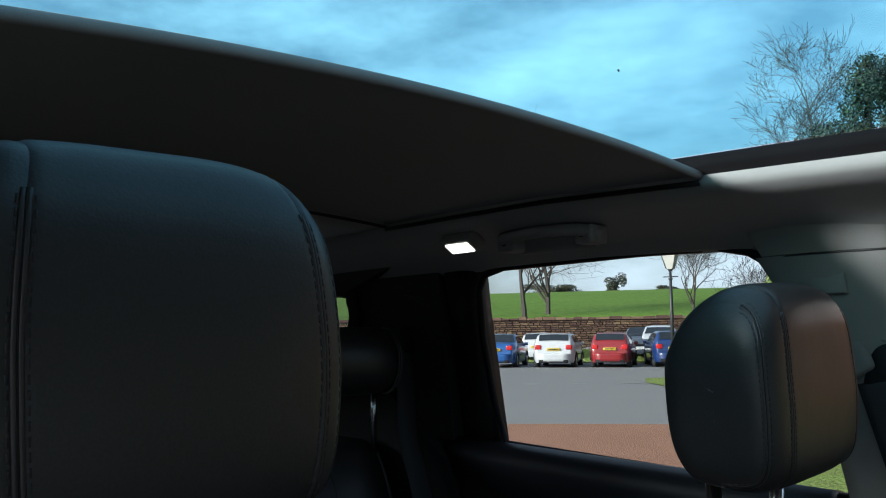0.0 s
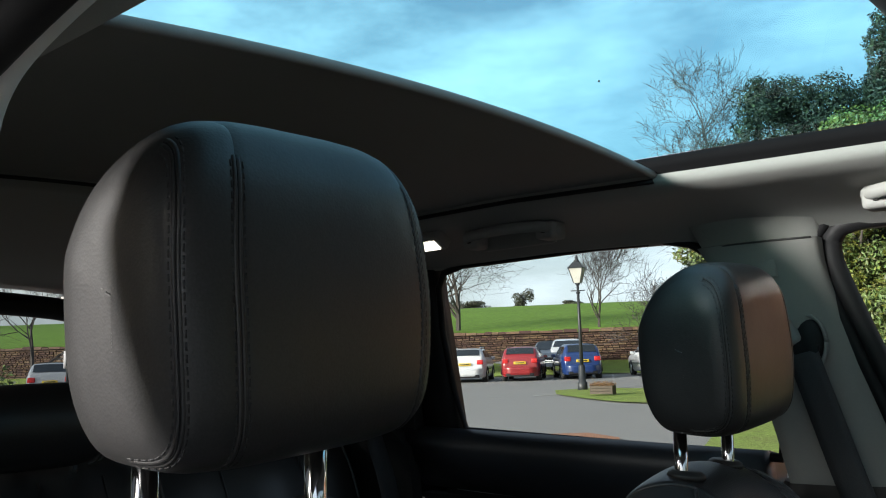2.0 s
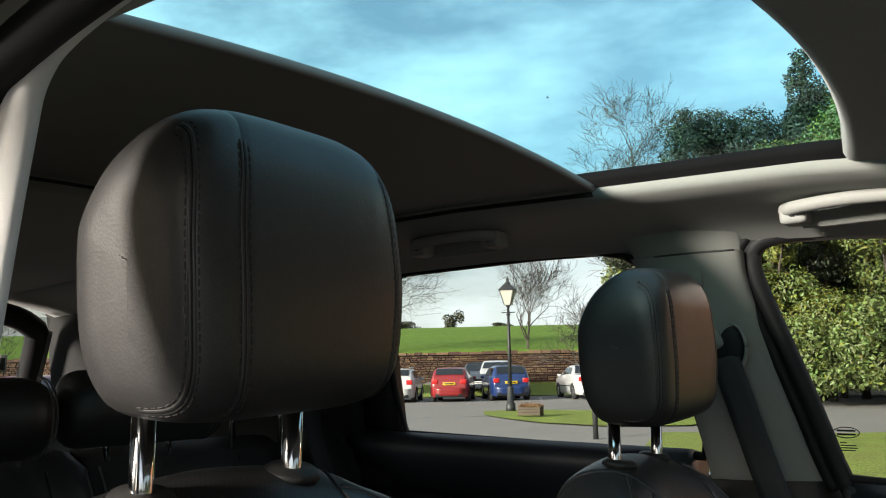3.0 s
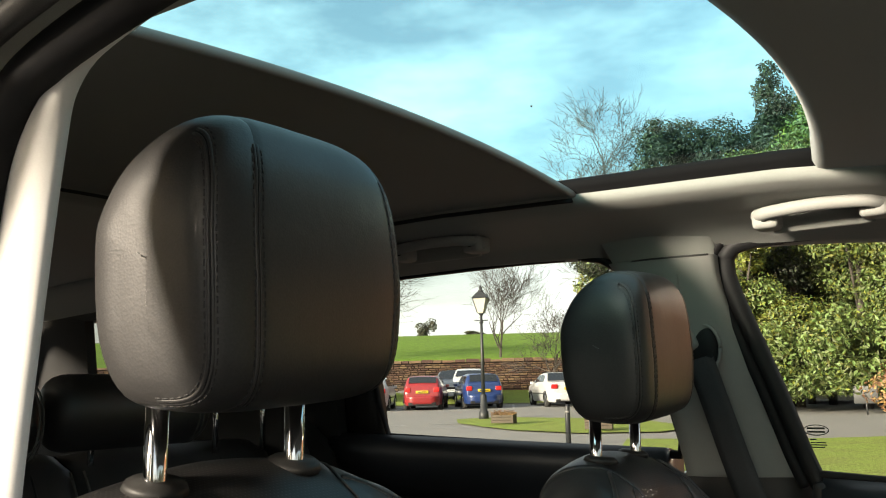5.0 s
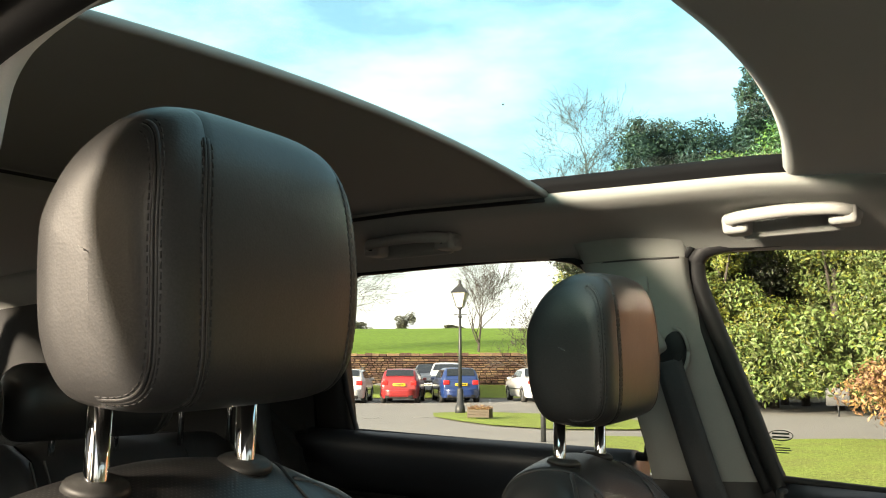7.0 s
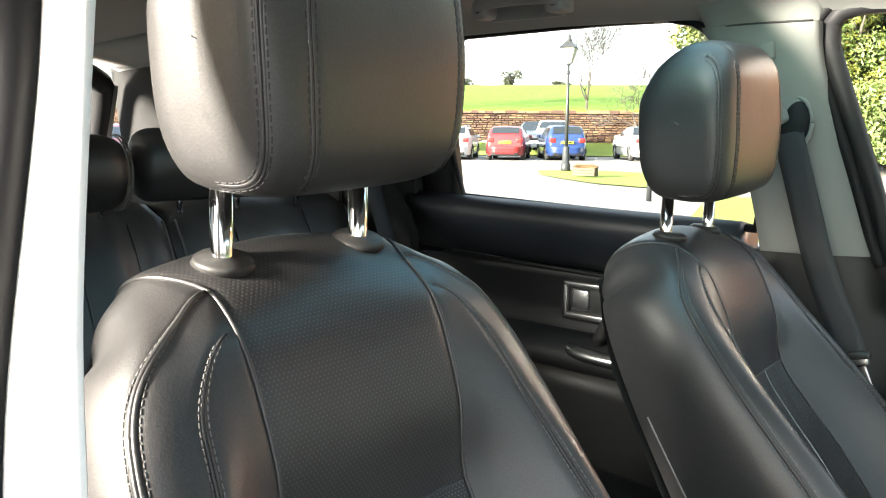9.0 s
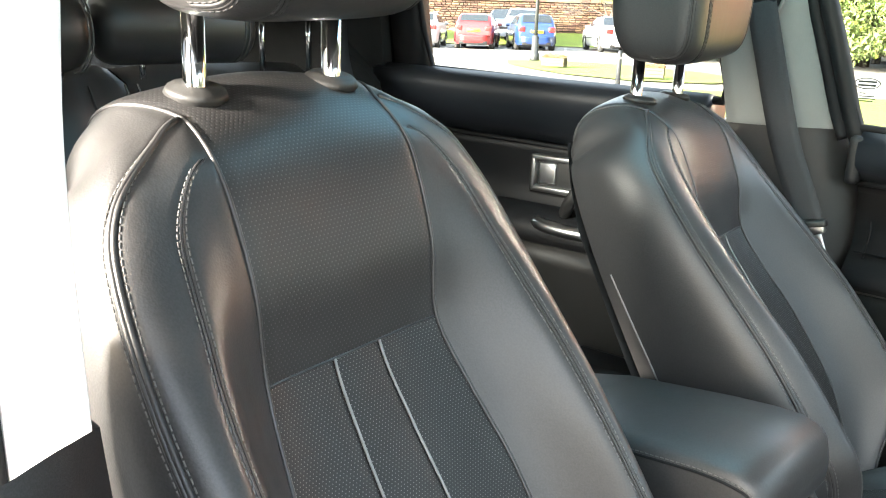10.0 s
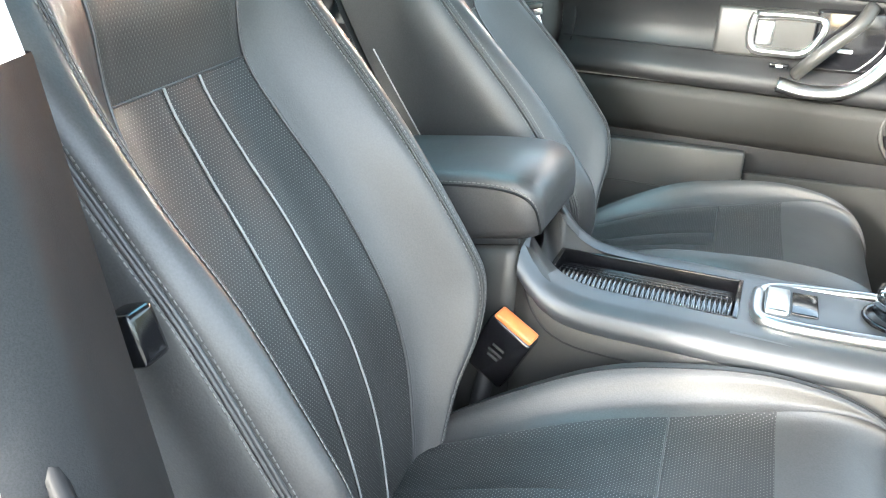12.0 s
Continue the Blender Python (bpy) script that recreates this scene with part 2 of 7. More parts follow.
def grid(rows, close_u=False, close_v=False, caps=False):
    """A sheet or loft from rows of points."""
    bm = bmesh.new()
    vs = [[bm.verts.new(p) for p in r] for r in rows]
    nr, nc = len(vs), len(vs[0])
    for i in range(nr - (0 if close_v else 1)):
        for j in range(nc - (0 if close_u else 1)):
            q = [vs[i][j], vs[i][(j + 1) % nc], vs[(i + 1) % nr][(j + 1) % nc], vs[(i + 1) % nr][j]]
            q = list(dict.fromkeys(q))
            if len(q) > 2:
                bm.faces.new(q)
    if caps:
        bm.faces.new(list(reversed(vs[0])))
        bm.faces.new(vs[-1])
    return bm


def thicken(bm, d):
    """Gives a sheet a thickness d, away from its faces."""
    bmesh.ops.recalc_face_normals(bm, faces=bm.faces)
    geom = bmesh.ops.solidify(bm, geom=list(bm.faces), thickness=d)
    return bm


def catmull(pts, n):
    """A smooth line through pts with n steps between each pair."""
    pts = [Vector(p) for p in pts]
    out = []
    for i in range(len(pts) - 1):
        p0, p1, p2, p3 = pts[max(i - 1, 0)], pts[i], pts[i + 1], pts[min(i + 2, len(pts) - 1)]
        for k in range(n):
            t = k / n
            out.append(0.5 * ((2 * p1) + (p2 - p0) * t + (2 * p0 - 5 * p1 + 4 * p2 - p3) * t * t + (3 * p1 - p0 - 3 * p2 + p3) * t ** 3))
    out.append(pts[-1])
    return out


def tube(pts, r, seg=8, caps=True, flat=1.0):
    """A round (or flattened) bar along a line; r may be a list of radii."""
    pts = [Vector(p) for p in pts]
    rings, side = [], None
    for i, p in enumerate(pts):
        d = (pts[min(i + 1, len(pts) - 1)] - pts[max(i - 1, 0)]).normalized()
        if side is None:
            side = d.orthogonal().normalized()
        side = (side - d * side.dot(d)).normalized()
        up = d.cross(side)
        rr = r[i] if isinstance(r, (list, tuple)) else r
        rings.append([p + rr * (math.cos(a) * side + flat * math.sin(a) * up) for a in (2 * math.pi * k / seg for k in range(seg))])
    return grid(rings, close_u=True, caps=caps)


def extrude_profile(profile, x0, x1, n=1, shift=None):
    """A closed profile of (y, z) drawn along x; shift(x) moves it by (dy, dz)."""
    rows = []
    for i in range(n + 1):
        x = x0 + (x1 - x0) * i / n
        dy, dz = shift(x) if shift else (0, 0)
        rows.append([(x, y + dy, z + dz) for y, z in profile])
    return grid(rows, close_u=True, caps=True)


def dashes(pts, ups, length=0.0040, gap=0.0016, w=0.0006, h=0.0005):
    """Stitches: short raised bars along a line that lies on a surface with normals ups."""
    bm = bmesh.new()
    pts = [Vector(p) for p in pts]
    acc, total = [0.0], 0.0
    for a, b in zip(pts, pts[1:]):
        total += (b - a).length
        acc.append(total)

    def at(s):
        for i in range(len(acc) - 1):
            if acc[i + 1] >= s:
                t = (s - acc[i]) / max(acc[i + 1] - acc[i], 1e-9)
                return pts[i].lerp(pts[i + 1], t), Vector(ups[i]).lerp(Vector(ups[i + 1]), t).normalized()
        return pts[-1], Vector(ups[-1])

    s = 0.0
    while s + length < total:
        (a, ua), (b, ub) = at(s), at(s + length)
        d = (b - a).normalized()
        q = d.cross(ua).normalized() * w
        lo = [a - q, a + q, b + q, b - q]
        hi = [a - q * 0.6 + ua * h, a + q * 0.6 + ua * h, b + q * 0.6 + ub * h, b - q * 0.6 + ub * h]
        vl, vh = [bm.verts.new(p) for p in lo], [bm.verts.new(p) for p in hi]
        bm.faces.new(vh)
        for k in range(4):
            bm.faces.new([vl[k], vl[(k + 1) % 4], vh[(k + 1) % 4], vh[k]])
        s += length + gap
    return bm


def lerp_table(table, x):
    """Smooth reading of a short table of (x, value, ...)."""
    if x <= table[0][0]:
        return table[0][1:]
    for a, b in zip(table, table[1:]):
        if x <= b[0]:
            t = (x - a[0]) / (b[0] - a[0])
            return tuple(p + (q - p) * t for p, q in zip(a[1:], b[1:]))
    return table[-1][1:]


def roof_z(x):
    """Height of the headliner at its side edges."""
    return lerp_table([(-2.2, 1.60), (-1.2, 1.642), (-0.4, 1.647), (0.0, 1.634), (0.25, 1.626), (0.5, 1.60), (0.95, 1.53)], x)[0]


def crown(y):
    return 0.022 * (1 - min(1.0, (y / 0.47) ** 2))


# ------------------------------------------------------------------ cabin shell
def cantrail(s, name):
    """The padded side of the headliner over the doors; s is -1 or 1 for the side."""
    prof = [(0.448, 1.632), (0.458, 1.622), (0.50, 1.612), (0.55, 1.602), (0.60, 1.590), (0.635, 1.577), (0.655, 1.562), (0.672, 1.556),
            (0.70, 1.575), (0.725, 1.605), (0.70, 1.640), (0.58, 1.660), (0.475, 1.660), (0.455, 1.65)]
    bm = extrude_profile([(s * y, z) for y, z in prof], -2.15, 1.0, 24, lambda x: (s * (-0.02 if s < 0 else 0), roof_z(x) - 1.632))
    ob = part(name, bm, LINING)
    return tagged(ob, "pale grey cloth headliner edge curving down over the doors", "headliner", kind="structure")


cantrail(1, "headliner_side_left")
cantrail(-1, "headliner_side_right")


def front_header():
    """The headliner ahead of the glass roof, with the rounded corners of its opening and a rolled lip."""
    def edge(y):
        return 0.326 - 0.27 * y * y
    ys = [-0.448 + 0.896 * k / 48 for k in range(49)]
    rows = []
    for f, up in ((0, 0.05), (0, 0.03), (0, 0.012), (0.006, 0.003), (0.016, 0.0), (0.05, 0), (0.15, 0), (0.3, 0), (0.5, 0), (0.68, 0)):
        rows.append([(edge(y) + f, y, roof_z(edge(y) + f) + crown(y) + up) for y in ys])
    ob = part("ceiling_front", grid(rows), LINING)
    tagged(ob, "pale grey cloth headliner ahead of the glass roof", "headliner", kind="structure")


def rear_liner():
    ys = [-0.47 + 0.94 * k / 24 for k in range(25)]
    rows = [[(-0.79, y, roof_z(-0.79) + crown(y) + 0.03) for y in ys]]
    for i in range(16):
        x = -0.79 - 1.36 * i / 15
        rows.append([(x, y, roof_z(x) + crown(y)) for y in ys])
    ob = part("ceiling_rear", grid(rows), LINING)
    tagged(ob, "pale grey cloth headliner behind the glass roof", "headliner", kind="structure")


front_header()
rear_liner()

BLIND_X = -0.11


def roof_blind():
    """The half-drawn sliding blind under the glass roof, with a rolled front bar."""
    t = thing("roof_blind", "half-drawn grey-brown cloth blind under the glass roof", "blind")
    ys = [-0.452 + 0.904 * k / 24 for k in range(25)]
    bow = lambda y: 0.012 * (1 - (y / 0.46) ** 2)
    rows = []
    for i in range(21):
        f = i / 20
        rows.append([((-0.795 + f * (BLIND_X + bow(y) + 0.795)), y, roof_z(-0.79 + f * (BLIND_X + 0.79)) + crown(y) + 0.006) for y in ys])
    part("cloth", grid(rows), BLINDCLOTH, t)
    part("front_bar", tube([(BLIND_X + bow(y), y, roof_z(BLIND_X) + crown(y) + 0.006) for y in ys], 0.006, 8), TRIM, t, "pale rolled front bar")
    for s in (-1, 1):
        part("edge_strip", tube([(-0.79 + (BLIND_X + 0.79) * k / 10, s * 0.449, roof_z(-0.79 + (BLIND_X + 0.79) * k / 10) - 0.002) for k in range(11)], 0.004, 6), RUBBER, t, "black sliding edge")
    part("rear_seam", tube([(-0.792, y, roof_z(-0.79) + crown(y) + 0.001) for y in ys], 0.0035, 6), RUBBER, t, "dark joint at the rear of the blind")


roof_blind()


def glass_roof():
    t = thing("window_roof", "tinted fixed glass roof panel in a black frame", "sunroof", kind="structure")
    ys = [-0.5 + k / 20 for k in range(21)]
    xs = [-0.84 + 1.24 * k / 14 for k in range(15)]
    pane = part("pane", grid([[(x, y, roof_z(x) + crown(y) * 1.0 + 0.048) for y in ys] for x in xs]), ROOF_GLASS, t, "blue-tinted roof glass")
    pane.visible_shadow = False
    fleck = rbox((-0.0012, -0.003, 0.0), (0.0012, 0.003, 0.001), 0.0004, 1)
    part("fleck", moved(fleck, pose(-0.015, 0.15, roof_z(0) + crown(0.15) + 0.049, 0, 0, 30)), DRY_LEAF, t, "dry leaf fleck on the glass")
    for s in (-1, 1):
        prof = [(s * 0.450, 1.630), (s * 0.452, 1.640), (s * 0.440, 1.648), (s * 0.440, 1.660), (s * 0.452, 1.668), (s * 0.475, 1.668), (s * 0.475, 1.630)]
        part("side_frame", extrude_profile(prof, -0.82, 0.30, 16, lambda x: (0, roof_z(x) - 1.632)), GUTTER, t, "black gutter beside the glass")
    front = [(0.345 - 0.27 * y * y, y) for y in [-0.44 + 0.88 * k / 24 for k in range(25)]]
    part("front_frame", tube([(x, y, roof_z(x) + crown(y) + 0.040) for x, y in front], 0.010, 6), GLOSS, t, "black frame at the front of the glass")


glass_roof()


def outer_body():
    """The painted skin round the cabin, in panels, so that light enters by the real openings only."""
    t = thing("vehicle_body", "white painted body of the parked off-road vehicle", "car", kind="structure")
    ys = [-0.66 + 1.32 * k / 12 for k in range(13)]
    rows = [[(x, y, roof_z(x) + 0.055 + 0.02 * (1 - (y / 0.66) ** 2)) for y in ys] for x in (-2.25, -1.8, -1.3, -0.86)]
    part("roof_rear", grid(rows), PAINT, t)
    rows = [[(x, y, roof_z(x) + 0.055 + 0.02 * (1 - (y / 0.66) ** 2)) for y in ys] for x in (0.40, 0.6, 0.8, 1.0)]
    part("roof_front", grid(rows), PAINT, t)
    for s in (-1, 1):
        prof = [(s * 0.53, 1.678), (s * 0.66, 1.676), (s * 0.745, 1.63), (s * 0.765, 1.585), (s * 0.74, 1.58), (s * 0.70, 1.65), (s * 0.53, 1.668)]
        part("roof_rail", extrude_profile(prof, -2.2, 1.0, 12, lambda x: (0, roof_z(x) - 1.632)), PAINT, t)
        part("sill", rbox((-1.1, min(s * 0.74, s * 0.88), 0.30), (1.25, max(s * 0.74, s * 0.88), 0.50), 0.03), PAINT, t)
        part("rear_quarter", rbox((-2.35, min(s * 0.82, s * 0.92), 0.35), (-1.02, max(s * 0.82, s * 0.92), 1.30), 0.05), PAINT, t)
    for wx in (-1.42, 1.42):
        for s in (-1, 1):
            w = part("wheel", moved(tube([(0, -0.10, 0), (0, -0.115, 0), (0, 0.115, 0), (0, 0.10, 0)], [0.27, 0.36, 0.36, 0.27], 28), pose(wx, s * 0.78, 0.36)), RUBBER, t, "black tyre")
            part("rim", moved(tube([(0, 0, 0), (0, s * 0.105, 0), (0, s * 0.112, 0)], [0.26, 0.25, 0.06], 20), pose(wx, s * 0.78, 0.36)), SATIN, w, "silver alloy rim")
    part("left_flank", rbox((-1.0, 0.85, 0.35), (1.25, 0.93, 1.15), 0.05), PAINT, t)
    part("bonnet", rbox((1.32, -0.80, 0.75), (2.3, 0.80, 1.04), 0.08, 4), PAINT, t)
    part("tailgate", rbox((-2.42, -0.80, 0.40), (-2.32, 0.80, 1.20), 0.05), PAINT, t)
    # the bodyside behind the open front door, white, with its pressed flange
    flange = catmull([(0.232, -0.745, 0.55), (0.235, -0.742, 0.95), (0.222, -0.728, 1.15), (0.165, -0.70, 1.27), (0.128, -0.675, 1.39), (0.112, -0.662, 1.47), (0.135, -0.652, 1.53), (0.25, -0.648, 1.555), (0.55, -0.645, 1.54), (0.9, -0.65, 1.49)], 8)
    part("door_opening_flange", tube(flange, 0.02, 8), PAINT, t)
    part("bodyside_pillar", grid([[(x, -0.80 + k * (1.62 - 1.0) * 0 + 0.13 * max(0, (z - 1.1)) / 0.5, z) for k, z in enumerate((0.5, 0.9, 1.1, 1.3, 1.5, 1.62))] for x in (0.004, 0.012, 0.022, 0.03)]), PAINT, t)
    return t


outer_body()


def floor_pan():
    ob = part("floor", rbox((-2.3, -0.74, 0.36), (1.3, 0.74, 0.42), 0.01), CARPET)
    tagged(ob, "black carpet on the cabin floor", "floor", kind="structure")
    ob = part("wall_front", rbox((1.10, -0.78, 0.42), (1.32, 0.78, 1.02), 0.06, 3), SOFT)
    tagged(ob, "black padded fascia under the windscreen", "dashboard", kind="structure")
    ob = part("wall_rear", rbox((-2.32, -0.78, 0.42), (-2.22, 0.78, 1.22), 0.03), SOFT)
    tagged(ob, "black lined inside of the tailgate", "wall", kind="structure")
    for s, nm in ((1, "pillar_front_left"), (-1, "pillar_front_right")):
        ob = part(nm, tube(catmull([(0.93, s * 0.66, 1.53), (1.15, s * 0.70, 1.36), (1.42, s * 0.76, 1.05)], 6), 0.035, 8), TRIM)
        tagged(ob, "pale grey windscreen pillar trim", "pillar", kind="structure")
    ob = part("header_rail", tube([(0.99, y, roof_z(0.95) + crown(y) * 0.6 + 0.01) for y in [-0.66 + 1.32 * k / 12 for k in range(13)]], 0.03, 8), LINING)
    tagged(ob, "pale headliner edge above the windscreen", "headliner", kind="structure")


floor_pan()


def windscreen():
    t = thing("window_front", "clear laminated windscreen ahead of the cabin", "window", kind="structure")
    ys = [-1 + k / 5 for k in range(11)]
    rows = [[(x + 0.05 * (1 - y * y), y * w, z) for y in ys] for x, w, z in ((0.99, 0.66, 1.535), (1.17, 0.70, 1.36), (1.43, 0.76, 1.03))]
    part("pane", grid(rows), SCREEN_GLASS, t, "laminated glass")


windscreen()


def window_ring(outline, y_of, r, name, material, parent, label=""):
    """A rubber or plastic bar round a window opening given by (x, z) points."""
    return part(name, tube([(x, y_of(z), z) for x, z in outline], r, 8), material, parent, label)


def yl(z):
    """Lean of the left doors' window plane."""
    return 0.735 - (z - 1.20) * 0.175


def left_glass():
    t = thing("window_rear_left", "clear rear door window with a black seal", "window", kind="structure")
    rear = [(-0.055, 1.195), (-0.748, 1.215), (-0.768, 1.30), (-0.777, 1.43), (-0.770, 1.53), (-0.748, 1.562), (-0.69, 1.574), (-0.35, 1.577), (-0.215, 1.574), (-0.165, 1.563), (-0.13, 1.54), (-0.105, 1.505), (-0.05, 1.22), (-0.055, 1.195)]
    bm = bmesh.new()
    bm.faces.new([bm.verts.new((x, yl(z) + 0.012, z)) for x, z in [(-0.04, 1.15), (-0.80, 1.15), (-0.80, 1.60), (-0.06, 1.60)]])
    part("pane", bm, SIDE_GLASS, t, "clear side glass", smooth=False).visible_shadow = False
    window_ring(rear, yl, 0.008, "seal", RUBBER, t, "black rubber seal")
    # door frame bars
    part("frame_rear", grid([[(-0.774, yl(z) - 0.004, z), (-0.80, yl(z) - 0.012, z), (-0.86, yl(z) - 0.01, z), (-0.875, yl(z) + 0.03, z), (-0.772, yl(z) + 0.03, z)] for z in (1.18, 1.3, 1.45, 1.62)], close_u=True, caps=True), SOFT, t, "black rear bar of the door frame")
    part("frame_filler", grid([[(-0.85, yl(z) + 0.018, z), (-0.98, yl(z) + 0.018, z), (-0.98, yl(z) + 0.05, z), (-0.85, yl(z) + 0.05, z)] for z in (1.05, 1.3, 1.62)], close_u=True, caps=True), SOFT, t, "black bar behind the window")
    t2 = thing("window_front_left", "clear front door window with a dark frame", "window", kind="structure")
    front = [(0.62, 1.145), (0.182, 1.17), (0.133, 1.30), (0.086, 1.46), (0.072, 1.53), (0.082, 1.552), (0.12, 1.563), (0.25, 1.562), (0.45, 1.545), (0.62, 1.52), (0.90, 1.42)]
    bm = bmesh.new()
    bm.faces.new([bm.verts.new((x, yl(z) + 0.02, z)) for x, z in [(0.05, 1.10), (1.35, 1.05), (1.05, 1.45), (0.75, 1.56), (0.05, 1.60)]])
    part("pane", bm, SIDE_GLASS, t2, "clear side glass", smooth=False).visible_shadow = False
    window_ring(front, lambda z: yl(z) - 0.006, 0.008, "seal", RUBBER, t2, "black rubber seal")
    # broad dark bar of the door frame against the pillar
    rows = []
    for x, z in [(0.158, 1.15), (0.140, 1.20), (0.112, 1.30), (0.074, 1.42), (0.050, 1.50), (0.048, 1.535), (0.062, 1.562), (0.095, 1.578), (0.20, 1.582), (0.45, 1.568), (0.75, 1.52), (1.0, 1.43)]:
        rows.append((x, z))
    pts = catmull([(x, yl(z) - 0.012, z) for x, z in rows], 4)
    part("door_seal", tube(pts, 0.010, 8), RUBBER, t2, "thick black door seal")
    inner = catmull([(x + 0.022 * min(1, max(0.0, (1.6 - z) / 0.06)), yl(z) - 0.002, z - (0.012 if z > 1.55 else 0)) for x, z in rows], 4)
    part("frame_bar", tube(inner, 0.016, 8, flat=1.0), SOFT, t2, "broad black frame bar")
    # maker's mark, etched on the glass: an oval and short bars
    e = [(0.180 + 0.020 * math.cos(a), yl(1.243) + 0.016, 1.243 + 0.0085 * math.sin(a)) for a in (2 * math.pi * k / 28 for k in range(29))]
    mark = join(tube(e, 0.0010, 4), rbox((0.166, yl(1.243) + 0.0155, 1.2445), (0.194, yl(1.243) + 0.017, 1.2475), 0), rbox((0.166, yl(1.243) + 0.0155, 1.2385), (0.194, yl(1.243) + 0.017, 1.2415), 0))
    for k, (w, z) in enumerate(((0.010, 1.226), (0.024, 1.221), (0.026, 1.217), (0.022, 1.213))):
        mark = join(mark, rbox((0.169, yl(z) + 0.0155, z), (0.169 + w, yl(z) + 0.017, z + 0.0018), 0))
    part("glass_mark", mark, DARK_INK, t2, "small etched oval mark")


left_glass()


def pillar_left():
    """Pale trim of the pillar between the left doors, with the belt's slot and a plain pad."""
    t = thing("pillar_left", "pale grey pillar trim with a belt slot", "pillar", kind="structure")
    tab = [(1.10, -0.05, 0.665, 0.175, 0.735), (1.165, -0.022, 0.671, 0.141, 0.724), (1.30, -0.05, 0.668, 0.100, 0.700), (1.42, -0.075, 0.655, 0.072, 0.672), (1.50, -0.105, 0.640, 0.055, 0.645), (1.545, -0.13, 0.628, 0.055, 0.630), (1.60, -0.15, 0.60, 0.06, 0.60)]
    rows, low = [], []
    for z in [1.165 + 0.382 * k / 12 for k in range(13)] + [1.565, 1.585, 1.60]:
        x0, y0, x1, y1 = lerp_table(tab, z)
        row = [(x0 - 0.012, y0 + 0.07, z), (x0 - 0.008, y0 + 0.02, z)]
        for k in range(9):
            f = k / 8
            row.append((x0 + (x1 - x0) * f, y0 + (y1 - y0) * f - 0.012 * math.sin(math.pi * f), z))
        row += [(x1 + 0.006, y1 + 0.012, z), (x1 + 0.006, y1 + 0.05, z)]
        rows.append(row)
    part("upper_trim", grid(rows[:13]), PILLAR, t, "pale grey upper trim")
    part("cloth_cap", moved(grid(rows[12:]), pose(0, 0.022, 0)), LINING, t, "headliner cloth over the pillar top")
    part("top_joint", tube([(x, y - 0.0125 * math.sin(math.pi * (x + 0.12) / 0.175) - 0.0005, 1.546) for x, y in [(-0.12 + 0.175 * k / 8, 0.6285 + 0.002 * k / 8) for k in range(9)]], 0.0018, 6), HARD, t, "dark joint under the headliner")
    rows = []
    for z in [0.42, 0.7, 0.9, 1.05, 1.164]:
        x0, y0, x1, y1 = lerp_table(tab, max(z, 1.10))
        rows.append([(x0 - 0.03, y0 + 0.09, z), (x0 - 0.02, y0 + 0.03, z)] + [(x0 + (x1 - x0) * k / 6, y0 + 0.012 + (y1 - y0) * k / 6 - 0.01 * math.sin(math.pi * k / 6), z) for k in range(7)] + [(x1 + 0.01, y1 + 0.06, z)])
    part("lower_trim", grid(rows), HARD, t, "dark lower trim")
    part("pad", rbox((-0.052, 0.6268, 1.489), (-0.002, 0.640, 1.520), 0.003), PILLAR, t, "small plain embossed pad")
    ring = [(0.028 + 0.027 * math.cos(a), 0.665 - 0.010 * math.sin(a) * 0 - 0.006, 1.385 + 0.042 * math.sin(a)) for a in (2 * math.pi * k / 24 for k in range(25))]
    part("slot_bezel", tube(ring, 0.0035, 8), PILLAR, t, "pale rounded slot bezel")
    bm = bmesh.new()
    bmesh.ops.create_uvsphere(bm, u_segments=16, v_segments=8, radius=1)
    part("slot", moved(bm, pose(0.028, 0.663, 1.385) @ Matrix.Diagonal((0.024, 0.012, 0.040, 1))), RUBBER, t, "black belt slot")
    part("slot_hood", moved(rbox((-0.048, -0.012, -0.022), (0.014, 0.012, 0.024), 0.011, 4), pose(0.000, 0.658, 1.402, 0, -30, 0)), PILLAR, t, "pale hood over the slot")


pillar_left()


def belt_left():
    t = thing("seat_belt", "dark grey seat belt with a silver tongue, hanging on the pillar", "seat belt")
    mid = catmull([(0.018, 0.655, 1.372), (0.045, 0.646, 1.29), (0.095, 0.636, 1.14), (0.150, 0.625, 1.02), (0.165, 0.635, 0.90), (0.17, 0.66, 0.60), (0.17, 0.68, 0.44)], 5)
    rows = []
    for i, p in enumerate(mid):
        w = Vector((0.0235, 0.0, 0.006))
        rows.append([p - w, p - w * 0.5 + Vector((0, -0.001, 0)), p + w * 0.5 + Vector((0, -0.001, 0)), p + w])
    part("webbing", thicken(grid(rows), 0.0016), WEBBING, t)
    part("anchor", moved(rbox((-0.020, -0.003, -0.012), (0.020, 0.004, 0.014), 0.005, 3), pose(0.024, 0.655, 1.372, 0, 15, 0)), RUBBER, t, "black upper anchor")
    tongue = join(moved(rbox((-0.026, -0.008, -0.006), (0.026, 0.004, 0.008), 0.003), pose(0.155, 0.617, 1.010, 0, -12, 0)),
                  moved(rbox((-0.011, -0.006, -0.045), (0.011, -0.002, -0.004), 0.003), pose(0.165, 0.617, 1.008, 0, -22, 0)))
    part("tongue", tongue, SATIN, t, "silver belt tongue")
    part("tongue_grip", moved(rbox((-0.03, -0.010, 0.004), (0.03, 0.006, 0.016), 0.004), pose(0.155, 0.617, 1.010, 0, -12, 0)), HARD, t, "dark grip of the tongue")


belt_left()


